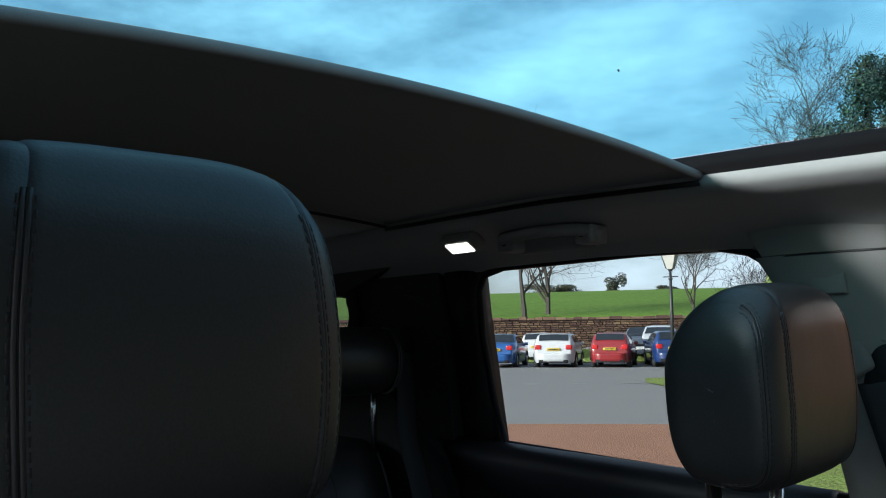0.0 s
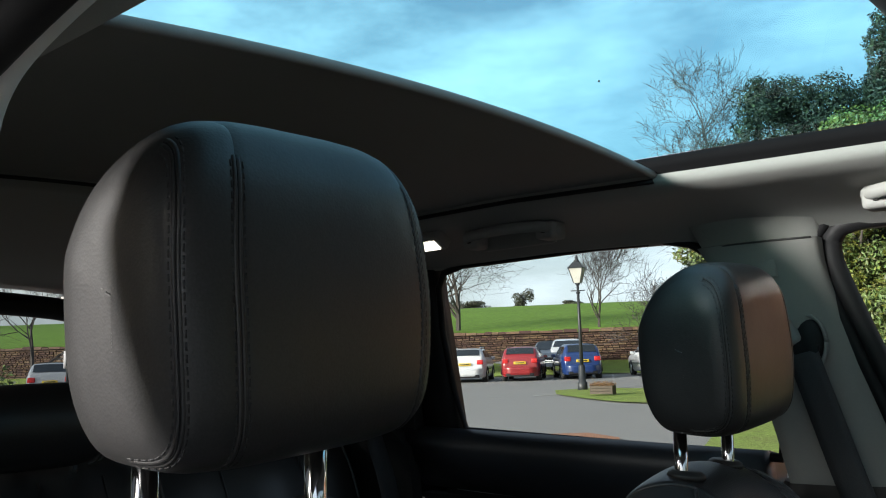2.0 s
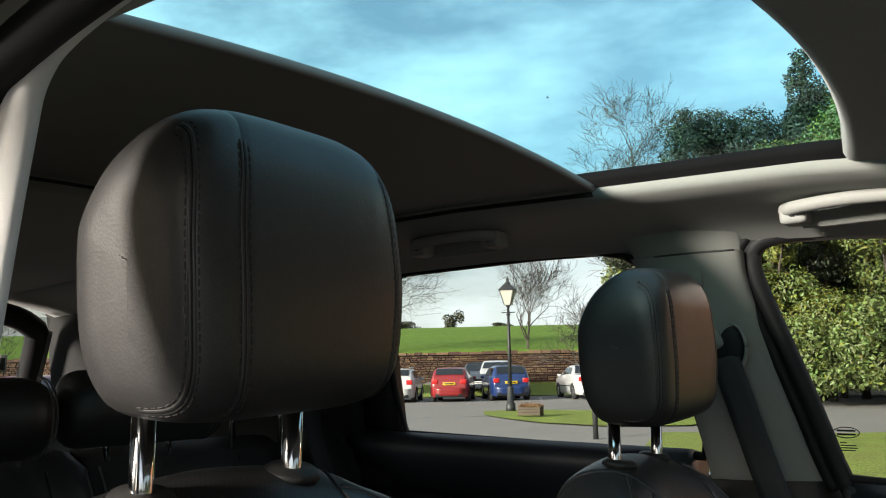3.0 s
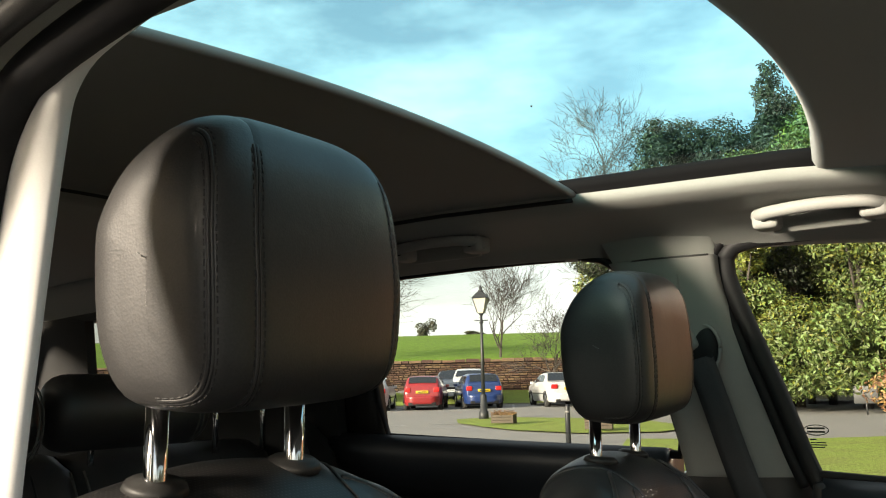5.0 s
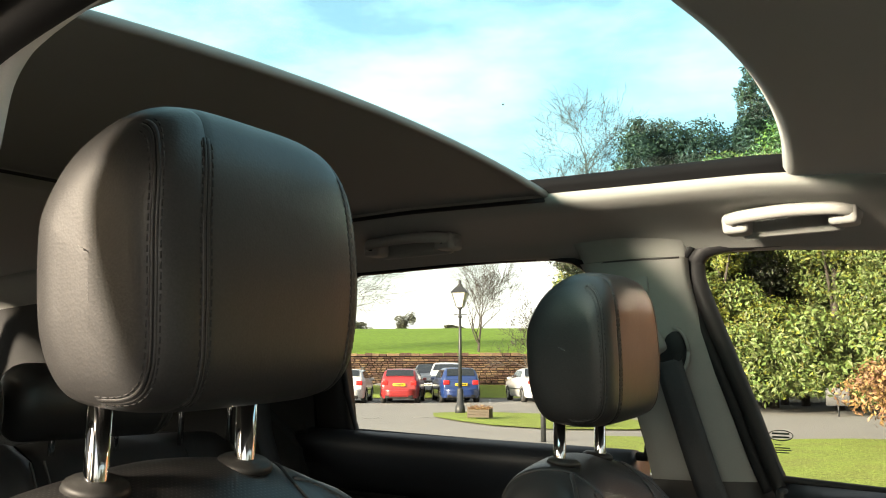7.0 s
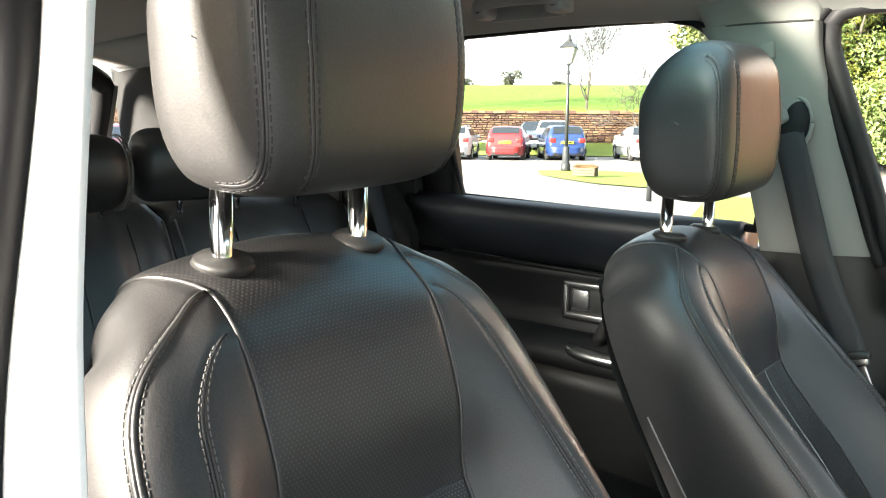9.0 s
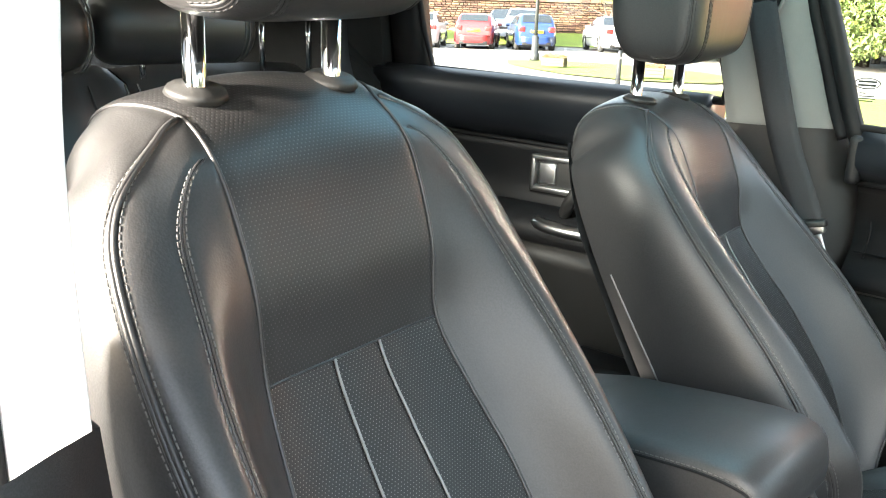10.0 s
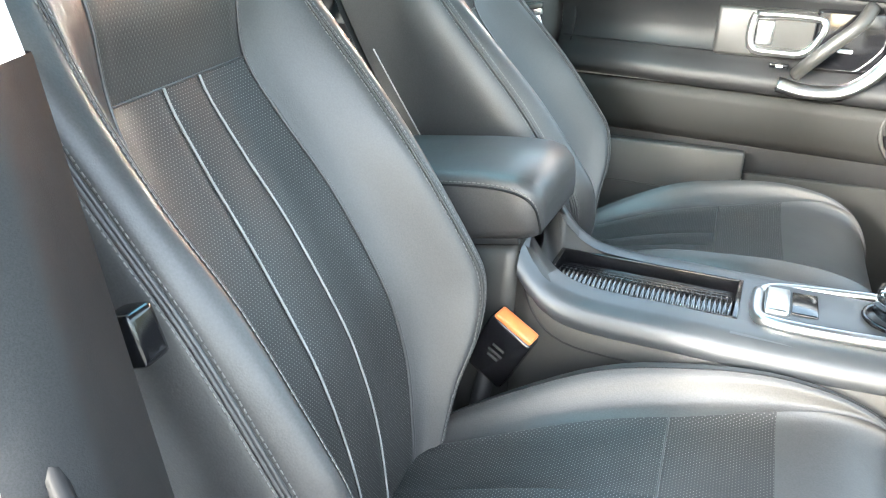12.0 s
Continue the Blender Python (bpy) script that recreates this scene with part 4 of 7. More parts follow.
def backrest_skin():
    #        A      centre depth, c,     crest lat, depth, outer lat, depth
    tab = [(-0.56, -0.030, 0.060, 0.075, -0.020, 0.110, -0.045),
           (-0.46, 0.006, 0.092, 0.112, 0.032, 0.156, 0.012),
           (-0.40, 0.024, 0.104, 0.134, 0.066, 0.172, 0.040),
           (-0.35, 0.035, 0.115, 0.156, 0.104, 0.191, 0.076),
           (-0.30, 0.041, 0.120, 0.172, 0.124, 0.201, 0.096),
           (-0.25, 0.042, 0.121, 0.174, 0.122, 0.204, 0.096),
           (-0.15, 0.033, 0.117, 0.171, 0.106, 0.205, 0.086),
           (-0.07, 0.020, 0.106, 0.172, 0.086, 0.205, 0.070),
           (0.00, 0.014, 0.096, 0.166, 0.068, 0.204, 0.055),
           (0.06, 0.034, 0.097, 0.156, 0.055, 0.199, 0.043),
           (0.11, 0.041, 0.098, 0.148, 0.046, 0.191, 0.034),
           (0.155, 0.041, 0.099, 0.140, 0.037, 0.176, 0.024)]
    rows = []
    for A, dc, c, m, em, o, eo in tab:
        rows.append([back_point(0, A, dc - 0.004), back_point(c, A, dc), back_point(m, A, em), back_point(o, A, eo), back_point(o + 0.012, A, eo - 0.055), back_point(o - 0.012, A, -0.095)])
    top = [(0.195, 0.028, 0.098, 0.026, 0.135, 0.022, 0.160, 0.012, 0.164, -0.03, 0.150, -0.095, 0.010),
           (0.226, 0.006, 0.100, 0.003, 0.132, -0.002, 0.152, -0.012, 0.156, -0.045, 0.145, -0.095, 0.024),
           (0.244, -0.022, 0.103, -0.024, 0.128, -0.028, 0.146, -0.036, 0.150, -0.058, 0.142, -0.095, 0.030),
           (0.246, -0.052, 0.106, -0.053, 0.126, -0.056, 0.142, -0.060, 0.146, -0.075, 0.140, -0.095, 0.030),
           (0.236, -0.078, 0.104, -0.078, 0.124, -0.079, 0.140, -0.081, 0.143, -0.088, 0.138, -0.096, 0.028),
           (0.215, -0.094, 0.104, -0.094, 0.124, -0.094, 0.138, -0.095, 0.140, -0.096, 0.136, -0.097, 0.022)]
    for A, dc, c, d1, m, d2, o, d3, q, d4, b, d5, drop in top:
        rows.append([back_point(0, A, dc), back_point(c, A - drop * 0.35, d1), back_point(m, A - drop * 0.75, d2), back_point(o, A - drop * 1.25, d3), back_point(q, A - drop * 1.8, d4), back_point(b, A - drop * 2.2, d5)])
    return Skin(rows)


def cushion_skin():
    #       x     zc     zi     seam   crest lat, z,  outer lat, z
    tab = [(0.170, 0.590, 0.592, 0.075, 0.105, 0.590, 0.140, 0.580),
           (0.215, 0.618, 0.620, 0.078, 0.110, 0.618, 0.146, 0.602),
           (0.260, 0.640, 0.643, 0.085, 0.120, 0.652, 0.158, 0.628),
           (0.340, 0.668, 0.674, 0.098, 0.136, 0.700, 0.174, 0.672),
           (0.430, 0.692, 0.702, 0.118, 0.158, 0.738, 0.196, 0.708),
           (0.512, 0.705, 0.716, 0.135, 0.172, 0.752, 0.210, 0.722),
           (0.605, 0.712, 0.724, 0.148, 0.180, 0.758, 0.216, 0.726),
           (0.685, 0.706, 0.720, 0.152, 0.178, 0.746, 0.213, 0.714),
           (0.735, 0.682, 0.696, 0.150, 0.172, 0.714, 0.206, 0.686),
           (0.762, 0.635, 0.645, 0.146, 0.166, 0.654, 0.198, 0.640),
           (0.758, 0.570, 0.574, 0.142, 0.164, 0.576, 0.196, 0.572),
           (0.735, 0.500, 0.500, 0.140, 0.162, 0.500, 0.194, 0.500)]
    rows = []
    for x, zc, zi, c, m, zm, o, zo in tab:
        rows.append([(x, 0, zc), (x, c, zi), (x, m, zm), (x, o, zo), (x - 0.004, o + 0.012, (zo + 0.5) / 2), (x - 0.01, o - 0.01, 0.49)])
    return Skin(rows)


def merged(bm):
    bmesh.ops.remove_doubles(bm, verts=bm.verts, dist=0.0004)
    return bm


def headrest_skin():
    """A boxy pad: flat front, square cheeks, a top that falls away to the sides."""
    path = [(0.020, 1.321), (0.066, 1.322), (0.089, 1.342), (0.096, 1.390), (0.096, 1.440), (0.091, 1.496), (0.072, 1.527), (0.030, 1.533), (-0.008, 1.509), (-0.030, 1.472), (-0.036, 1.440), (-0.033, 1.370), (-0.015, 1.331)]
    cx, cz = 0.032, 1.425
    rows = []

    def width(z):
        return 1 - (0.22 * ((z - 1.425) / 0.108) ** 2.6 if z > 1.425 else 0.10 * ((1.425 - z) / 0.105) ** 3)

    for x, z in path:
        rr = []
        for L, s in ((0.0, 1.0), (0.045, 0.998), (0.077, 0.980), (0.0985, 0.935), (0.1115, 0.82), (0.1165, 0.62), (0.1170, 0.34), (0.1165, 0.0)):
            sz = s if z > cz else 1 - (1 - s) * 0.55
            wz = cz + (z - cz) * sz
            rr.append((cx + (x - cx) * s, L * width(wz), wz))
        rows.append(rr)
    return Skin(rows, loop=True)


def front_seat():
    t = thing("front_seat", "black leather front seat with stitched seams and perforated panels", "car seat", "front seats", pose(0, SEAT_Y, 0))
    bs = backrest_skin()
    back_rear = grid([[back_point(L, A, -0.098) for L in (-0.205 * f, -0.1, 0, 0.1, 0.205 * f)] for A, f in ((-0.50, 0.9), (-0.35, 1.0), (-0.1, 1.0), (0.08, 0.95), (0.15, 0.8), (0.205, 0.62))])
    back = part("backrest", back_rear, HARD, t, "dark rear shell of the backrest")
    # yoke, over the top
    flare = lambda s: (lambda r: s * (1.0 + 0.5 * max(0.0, min(1.0, (r - 12.3) / 1.7)) ** 1.3))
    part("yoke_panel", bs.patch(8, 17, flare(-1), flare(1), 44, 24), PERF, back, "perforated black leather yoke")
    strip = 0.26
    for name, a, b, nt in (("centre_strip", -strip, strip, 8), ("side_strip", strip, 1.0, 10), ("side_strip", -1.0, -strip, 10)):
        part(name, bs.patch(0, 8, a, b, 34, nt), PERF_FINE, back, "perforated black leather")
    # the two seams of each bolster curl over to the yoke at the shoulder
    crest = lambda r: 2.0 if r < 9.8 else 1.0 + max(0.0, 1 - ((r - 9.8) / 1.6) ** 2.4)
    outer = lambda r: 3.0 if r < 10.0 else 1.0 + 2.0 * max(0.0, 1 - ((r - 10.0) / 2.4) ** 2.4)
    yoke = flare(1)
    c_line = lambda r: max(yoke(r), crest(r))
    o_line = lambda r: max(yoke(r), outer(r))
    flip = lambda f, s: (lambda r: s * f(r))

    def band(name, r1, lo, hi, nr, nt, s, label=""):
        a, b = (lo, hi) if s > 0 else (flip(hi, -1), flip(lo, -1))
        part(name, bs.patch(0, r1, a, b, nr, nt), LEATHER, back, label)
    for s in (-1, 1):
        band("inner_bolster", 11.4, yoke, c_line, 57, 10, s)
        band("crest_band", 12.4, c_line, o_line, 62, 8, s)
        band("side_panel", 17, o_line, lambda r: 4.98, 85, 18, s, "smooth black leather side")
        # piping and stitches
        # the outer seam is a twin welt with a row of stitches at either side, the inner one a finer twin welt
        for f, r1, rad, gap, sew in ((o_line, 12.35, 0.0023, 0.036, 0.13), (c_line, 11.3, 0.0011, 0.024, 0.075)):
            for off in (-gap, gap):
                pts, ups = bs.line(0.5, r1, flip(lambda r: f(r) + off, s), 0, 100, -0.0004)
                part("seam_welt", tube(pts, rad, 6), LEATHER, back, "raised leather welt")
            pts, ups = bs.line(0.5, r1, flip(f, s), 0, 100, 0.0003)
            part("seam_groove", tube(pts, rad * 0.5, 5), RUBBER, back, "dark groove between the welts")
            for off in (-sew, sew):
                p2, u2 = bs.line(0.5, r1 - 0.1, flip(lambda r: f(r) + off, s), 0, 130, 0.0)
                part("stitching", dashes(p2, u2), THREAD, back, "grey stitching")
        pts, ups = bs.line(0.3, 8, s * strip, s * strip, 40, 0.0)
        part("strip_piping", tube(pts, 0.0012, 6), PIPING, back, "pale grey piping")
        pts, ups = bs.line(0.3, 16.8, flare(s), 0, 60, -0.001)
        part("yoke_piping", tube(pts, 0.0019, 8), LEATHER, back, "rounded leather welt")
    pts, ups = bs.line(8, 8, -1.0, 1.0, 30, -0.0012)
    part("cross_welt", tube(pts, 0.0012, 6), LEATHER, back, "rounded leather welt")
    side = bs.line(2.5, 8.2, 4.72, 4.72, 12, 0.001)[0]
    part("rear_welt", tube([Vector((p.x, -p.y, p.z)) for p in side], 0.0011, 6), PIPING, back, "thin pale welt")
    # cushion
    cs = cushion_skin()
    cush = part("cushion", grid([[(x, y, z) for y in (-0.19, 0, 0.19)] for x, z in ((0.14, 0.50), (0.4, 0.49), (0.735, 0.49))]), HARD, t, "dark seat base pan")
    for name, a, b, nt in (("centre_strip", -0.2, 0.2, 6), ("side_strip", 0.2, 1.0, 10), ("side_strip", -1.0, -0.2, 10)):
        part(name, cs.patch(0, 5, a, b, 26, nt), PERF_FINE, cush, "perforated black leather")
    wide = lambda r: 1.0 + 0.95 * max(0.0, min(1.0, (r - 5.0) / 3.0)) ** 1.6
    part("front_strip", cs.patch(5, 6.1, lambda r: -wide(r), wide, 8, 24, sides="t"), PERF_FINE, cush, "perforated black leather")
    part("front_panel", cs.patch(6.1, 11, lambda r: -wide(r), wide, 28, 24, sides="t"), LEATHER, cush, "smooth black leather front")
    pts, ups = cs.line(5, 5, -1.0, 1.0, 30, -0.0012)
    part("cross_welt", tube(pts, 0.0012, 6), LEATHER, cush, "rounded leather welt")
    for s in (-1, 1):
        edge = lambda r, s=s: s * (wide(r) + 0.002)
        part("inner_bolster", cs.patch(0, 11, edge if s > 0 else -2.0, 2.0 if s > 0 else edge, 46, 8), LEATHER, cush)
        part("outer_bolster", cs.patch(0, 11, min(s * 2, s * 4.98), max(s * 2, s * 4.98), 46, 16), LEATHER, cush)
        pts, ups = cs.line(0.8, 8.3, s * 2.0, s * 2.0, 50, -0.0010)
        part("seam_piping", tube(pts, 0.0009, 6), RUBBER, cush, "dark seam piping")
        for off in (-0.07, 0.07):
            p2, u2 = cs.line(0.8, 8.2, s * (2 + off), s * (2 + off), 70, 0.0)
            part("stitching", dashes(p2, u2), THREAD, cush, "grey stitching")
        pts, ups = cs.line(0.2, 5, s * 0.2, s * 0.2, 30, 0.0)
        part("strip_piping", tube(pts, 0.0012, 6), PIPING, cush, "pale grey piping")
    # headrest
    hs = headrest_skin()
    wrap = part("headrest", hs.patch(0, 13, -2.0, 2.7, 60, 28, groove=0.0012, sides="t"), LEATHER, t, "stitched black leather headrest")
    for s in (-1, 1):
        inner = 2.0 if s < 0 else 2.7
        part("edge_band", hs.patch(0, 13, min(s * inner, s * 4), max(s * inner, s * 4), 60, 10, groove=0.0012, sides="t"), LEATHER, wrap)
        part("side_pad", merged(hs.patch(0, 13, min(s * 4, s * 7), max(s * 4, s * 7), 60, 20, groove=0.0012, sides="")), LEATHER, wrap)
        for tt, r0, r1, gap, sew in ((inner, 1.2, 5.2, 0.06, 0.17), (4.0, 0.2, 6.2, 0.10, 0.30)):
            for off in (-gap, gap):
                pts, ups = hs.line(r0, r1, s * (tt + off), s * (tt + off), 40, -0.0008)
                part("seam_welt", tube(pts, 0.0016, 6), LEATHER, wrap, "raised leather welt")
            pts, ups = hs.line(r0, r1, s * tt, s * tt, 40, -0.0002)
            part("seam_groove", tube(pts, 0.0008, 5), RUBBER, wrap, "dark groove between the welts")
            for off in (-sew, sew):
                p2, u2 = hs.line(r0, r1, s * (tt + off), s * (tt + off), 60, 0.0)
                part("stitching", dashes(p2, u2, 0.0044, 0.0022, 0.0006, 0.0005), THREAD_DARK, wrap, "dark grey stitching")
        part("headrest_post", tube([(0.001, s * 0.069, 1.215), (0.0, s * 0.069, 1.27), (0.001, s * 0.069, 1.335)], 0.0085, 16), CHROME, t, "polished chrome post")
        base = bmesh.new()
        bmesh.ops.create_cone(base, cap_ends=True, segments=28, radius1=0.025, radius2=0.021, depth=0.009)
        bmesh.ops.bevel(base, geom=[e for e in base.edges if e.calc_face_angle(0) > 0.5], offset=0.002, segments=2, affect="EDGES")
        part("post_collar", moved(base, pose(0.001, s * 0.069, 1.2735, 0, 17, 0)), SILL, t, "dark grey post collar")
    part("hinge_cover", rbox((0.05, -0.262, 0.50), (0.23, -0.235, 0.66), 0.02, 3), HARD, t, "dark plastic hinge cover")
    part("seat_rail", rbox((0.10, -0.20, 0.42), (0.60, -0.15, 0.49), 0.008), HARD, t)
    part("seat_rail", rbox((0.10, 0.15, 0.42), (0.60, 0.20, 0.49), 0.008), HARD, t)
    return t


def about(z, rx=0.0, ry=0.0):
    """A turn about the point on the seat's middle line at height z."""
    return pose(0, 0, z) @ pose(0, 0, 0, rx, ry, 0) @ pose(0, 0, -z)


def set_seat(seat, y, back, rest, base):
    """Puts a seat in place: the recline of its backrest, the turn of its headrest, the travel of its cushion."""
    seat.matrix_basis = pose(0, y, 0)
    for ob in seat.children:
        kind = ob.name.split(".")[0]
        if kind == "headrest":
            ob.matrix_basis = rest
        elif kind == "headrest_post":
            ob.matrix_basis = Matrix.Translation(back @ Vector((0, 0, 1.275))) @ pose(0, 0, -1.275)
        elif kind in ("backrest", "post_collar"):
            ob.matrix_basis = back
        else:
            ob.matrix_basis = base


driver_seat = front_seat()
passenger_seat = copy_thing(driver_seat, pose(0, 0.37, 0))
set_seat(driver_seat, SEAT_Y, pose(-0.011, 0.008, -0.005, 0, 0, 0.7) @ about(1.27, 1.8) @ about(1.275, 0, -4.5),
         about(1.29, 2.4) @ pose(0, 0.004, 0, 0, 0, 6.5), about(1.27, 5.0))
set_seat(passenger_seat, 0.37, pose(-0.015, -0.004, -0.05, 0, 0, 4.5) @ about(1.27, -0.9) @ about(1.275, 0, -10.3),
         pose(-0.010, -0.014, -0.043) @ about(1.29, 3.0) @ pose(0, 0, 0, 0, 0, 2.3), pose(0.027, 0.004, 0.008))
part("side_lever", moved(rbox((-0.011, -0.012, -0.017), (0.011, 0.012, 0.017), 0.005, 3), pose(0.212, -0.230, 0.978, 0, -18, 0)), GLOSS, driver_seat, "black release lever")
passenger_seat["label"] = "black leather passenger seat beside the centre armrest"


def rear_bench():
    t = thing("rear_bench", "black leather rear bench with stitched backrests", "car seat")
    for name, y0, y1 in (("left_backrest", 0.13, 0.63), ("middle_backrest", -0.16, 0.125), ("right_backrest", -0.66, -0.165)):
        rows = []
        for A, d in ((0.55, 0.10), (0.70, 0.13), (0.85, 0.13), (1.00, 0.115), (1.12, 0.10), (1.19, 0.075), (1.215, 0.03), (1.21, -0.03), (1.18, -0.06), (0.6, -0.06)):
            x0 = -0.96 - (A - 0.6) * 0.25
            w = y1 - y0
            row = []
            for k in range(11):
                f = k / 10
                e = 0.03 * (abs(2 * f - 1) ** 6)
                row.append((x0 + d - e * (1 if d > 0 else -0.2) + 0.012 * math.cos(2 * math.pi * f * 2) * (d > 0.05), y0 + w * f, A - e * 0.3))
            rows.append(row)
        b = part(name, grid(rows), LEATHER, t)
        for f in (0.03, 0.3, 0.7, 0.97):
            pts = [((-0.96 - (A - 0.6) * 0.25) + d + 0.012 * math.cos(4 * math.pi * f) - 0.03 * abs(2 * f - 1) ** 6, y0 + (y1 - y0) * f, A) for A, d in ((0.70, 0.13), (0.85, 0.13), (1.0, 0.115), (1.12, 0.10), (1.18, 0.08))]
            part("welt", tube(catmull(pts, 4), 0.0024, 6), THREAD if f in (0.03, 0.97) else LEATHER, b, "seam welt")
    part("bench_cushion", rbox((-0.92, -0.65, 0.50), (-0.36, 0.63, 0.70), 0.06, 4), LEATHER, t)


rear_bench()


def rear_headrest(y, z, w, square=5, seams=(-1, 1)):
    t = thing("rear_headrest", "black leather rear headrest roll on chrome posts", "headrest", "rear headrests")
    rings = []
    for k in range(25):
        f = math.sin(math.pi * (k / 24 - 0.5))
        s = math.sqrt(max(0.0, 1 - abs(f) ** square)) if abs(f) < 1 else 0.0
        s = max(s, 0.05)
        rings.append([(-1.02 + 0.055 * s * math.cos(a) * (1.15 if math.cos(a) > 0 else 0.9), y + w * f, z + 0.074 * s * math.sin(a)) for a in (2 * math.pi * q / 20 for q in range(20))])
    part("pad", grid(rings, close_u=True, caps=True), LEATHER, t)
    for s in (-1, 1):
        for o in (0.74, 0.80) if s in seams else ():
            part("seam", tube([(-1.02 + 0.063 * math.cos(a), y + s * w * o, z + 0.073 * math.sin(a)) for a in (math.pi * (q / 12 - 0.5) for q in range(13))], 0.0018, 6), THREAD, t, "grey stitched seam")
        part("post", tube([(-1.03, y + s * 0.07, 1.19), (-1.03, y + s * 0.07, z - 0.04)], 0.007, 10), CHROME, t, "chrome post")


rear_headrest(0.53, 1.385, 0.115)
rear_headrest(0.225, 1.293, 0.182, 14, (1,))
rear_headrest(-0.085, 1.280, 0.125)
rear_headrest(-0.42, 1.298, 0.13)


def rear_belt():
    t = thing("seat_belt", "dark grey rear seat belt over the backrest", "seat belt")
    mid = catmull([(-1.00, 0.665, 1.42), (-0.985, 0.655, 1.33), (-0.95, 0.63, 1.22), (-0.89, 0.62, 1.10), (-0.82, 0.60, 0.90)], 4)
    rows = [[p + Vector((0, -0.024, 0)), p, p + Vector((0.004, 0.024, 0.004))] for p in mid]
    part("webbing", thicken(grid(rows), 0.0016), WEBBING, t)
    part("guide", moved(rbox((-0.02, -0.012, -0.03), (0.02, 0.012, 0.03), 0.01, 3), pose(-1.00, 0.672, 1.43)), RUBBER, t, "black belt guide")


rear_belt()


# ------------------------------------------------------------------ console
CON = pose(0.36, 0.0, 0.0, 0, 0, -3.5)


def centre_console():
    t = thing("centre_console", "dark grey centre console with satin edges and armrest", "console", m=CON)
    # body below
    def sect(x, top, wt, wb):
        return [(x, -wb, 0.42), (x, -wb, 0.56), (x, -wt - 0.006, top - 0.05), (x, -wt, top - 0.012), (x, -wt + 0.012, top), (x, wt - 0.012, top), (x, wt, top - 0.012), (x, wt + 0.006, top - 0.05), (x, wb, 0.56), (x, wb, 0.42)]
    rows = [sect(x, top, wt, wb) for x, top, wt, wb in ((-0.50, 0.765, 0.085, 0.10), (-0.46, 0.782, 0.088, 0.10), (-0.05, 0.847, 0.090, 0.105), (-0.032, 0.850, 0.090, 0.105))]
    body = part("rear_box", grid(rows, caps=True), HARD, t, "dark grey storage box")
    def tray_sect(x, top, wt, wb):
        low = min(top, 0.768) if x > -0.02 else top
        return [(x, -wb, 0.42), (x, -wb, 0.56), (x, -wt - 0.006, top - 0.05), (x, -wt, top - 0.012), (x, -wt + 0.012, top), (x, -0.050, top), (x, -0.0485, low), (x, 0.0585, low), (x, 0.060, top), (x, wt - 0.012, top), (x, wt, top - 0.012), (x, wt + 0.006, top - 0.05), (x, wb, 0.56), (x, wb, 0.42)]
    rows = [tray_sect(x, top, wt, wb) for x, top, wt, wb in ((-0.030, 0.850, 0.091, 0.106), (-0.012, 0.828, 0.093, 0.106), (0.01, 0.806, 0.096, 0.108), (0.04, 0.792, 0.098, 0.11), (0.10, 0.786, 0.099, 0.115), (0.30, 0.784, 0.100, 0.12), (0.60, 0.800, 0.102, 0.12), (0.75, 0.84, 0.105, 0.12))]
    part("front_body", grid(rows, caps=True), HARD, t, "dark grey console side")
    part("side_joint", tube(catmull([(-0.031, -0.0915, 0.845), (-0.012, -0.0992, 0.782), (0.03, -0.1032, 0.748), (0.12, -0.1045, 0.742), (0.30, -0.1052, 0.741), (0.6, -0.1074, 0.756)], 5), 0.0012, 5), RUBBER, t, "thin dark joint")
    for k in (0, 0.008):
        part("side_joint", tube([(0.105 + k, -0.1051, 0.738), (0.118 + k, -0.1086, 0.68)], 0.0012, 5), RUBBER, t, "thin dark joint")
    # armrest lid
    # it falls towards the rear and ends in a rounded nose
    fall = lambda x: 0.155 * min(0.0, x + 0.02)

    def lid(x, zb, zt, w):
        zb, zt = zb + fall(x), zt + fall(x)
        return [(x, -w + 0.004, zb), (x, -w, zb + 0.012), (x, -w, zt - 0.016), (x, -w + 0.004, zt - 0.006), (x, -w + 0.015, zt), (x, 0, zt + 0.003), (x, w - 0.015, zt), (x, w - 0.004, zt - 0.006), (x, w, zt - 0.016), (x, w, zb + 0.012), (x, w - 0.004, zb)]
    rows = [lid(x, zb, zt, w) for x, zb, zt, w in ((-0.36, 0.862, 0.900, 0.082), (-0.345, 0.859, 0.935, 0.088), (-0.25, 0.858, 0.944, 0.0905), (-0.12, 0.858, 0.940, 0.092), (-0.075, 0.859, 0.937, 0.092), (-0.045, 0.8595, 0.933, 0.0915), (-0.028, 0.860, 0.926, 0.0895), (-0.018, 0.861, 0.916, 0.0855), (-0.013, 0.863, 0.904, 0.080), (-0.011, 0.867, 0.895, 0.074))]
    lidp = part("armrest_lid", grid(rows, close_u=True, caps=True), LEATHER, t, "padded black leather armrest lid")
    seam = catmull([(x, y, z + fall(x)) for x, y, z in ((-0.345, -0.0885, 0.924), (-0.25, -0.0907, 0.933), (-0.12, -0.0922, 0.929), (-0.075, -0.0922, 0.926), (-0.045, -0.0917, 0.920), (-0.028, -0.0897, 0.911), (-0.018, -0.0857, 0.898), (-0.0135, -0.0805, 0.879), (-0.0125, -0.0775, 0.868))], 6)
    part("stitching", dashes(seam, [(0.2, -0.9, 0.4)] * len(seam)), THREAD, lidp, "grey stitching")
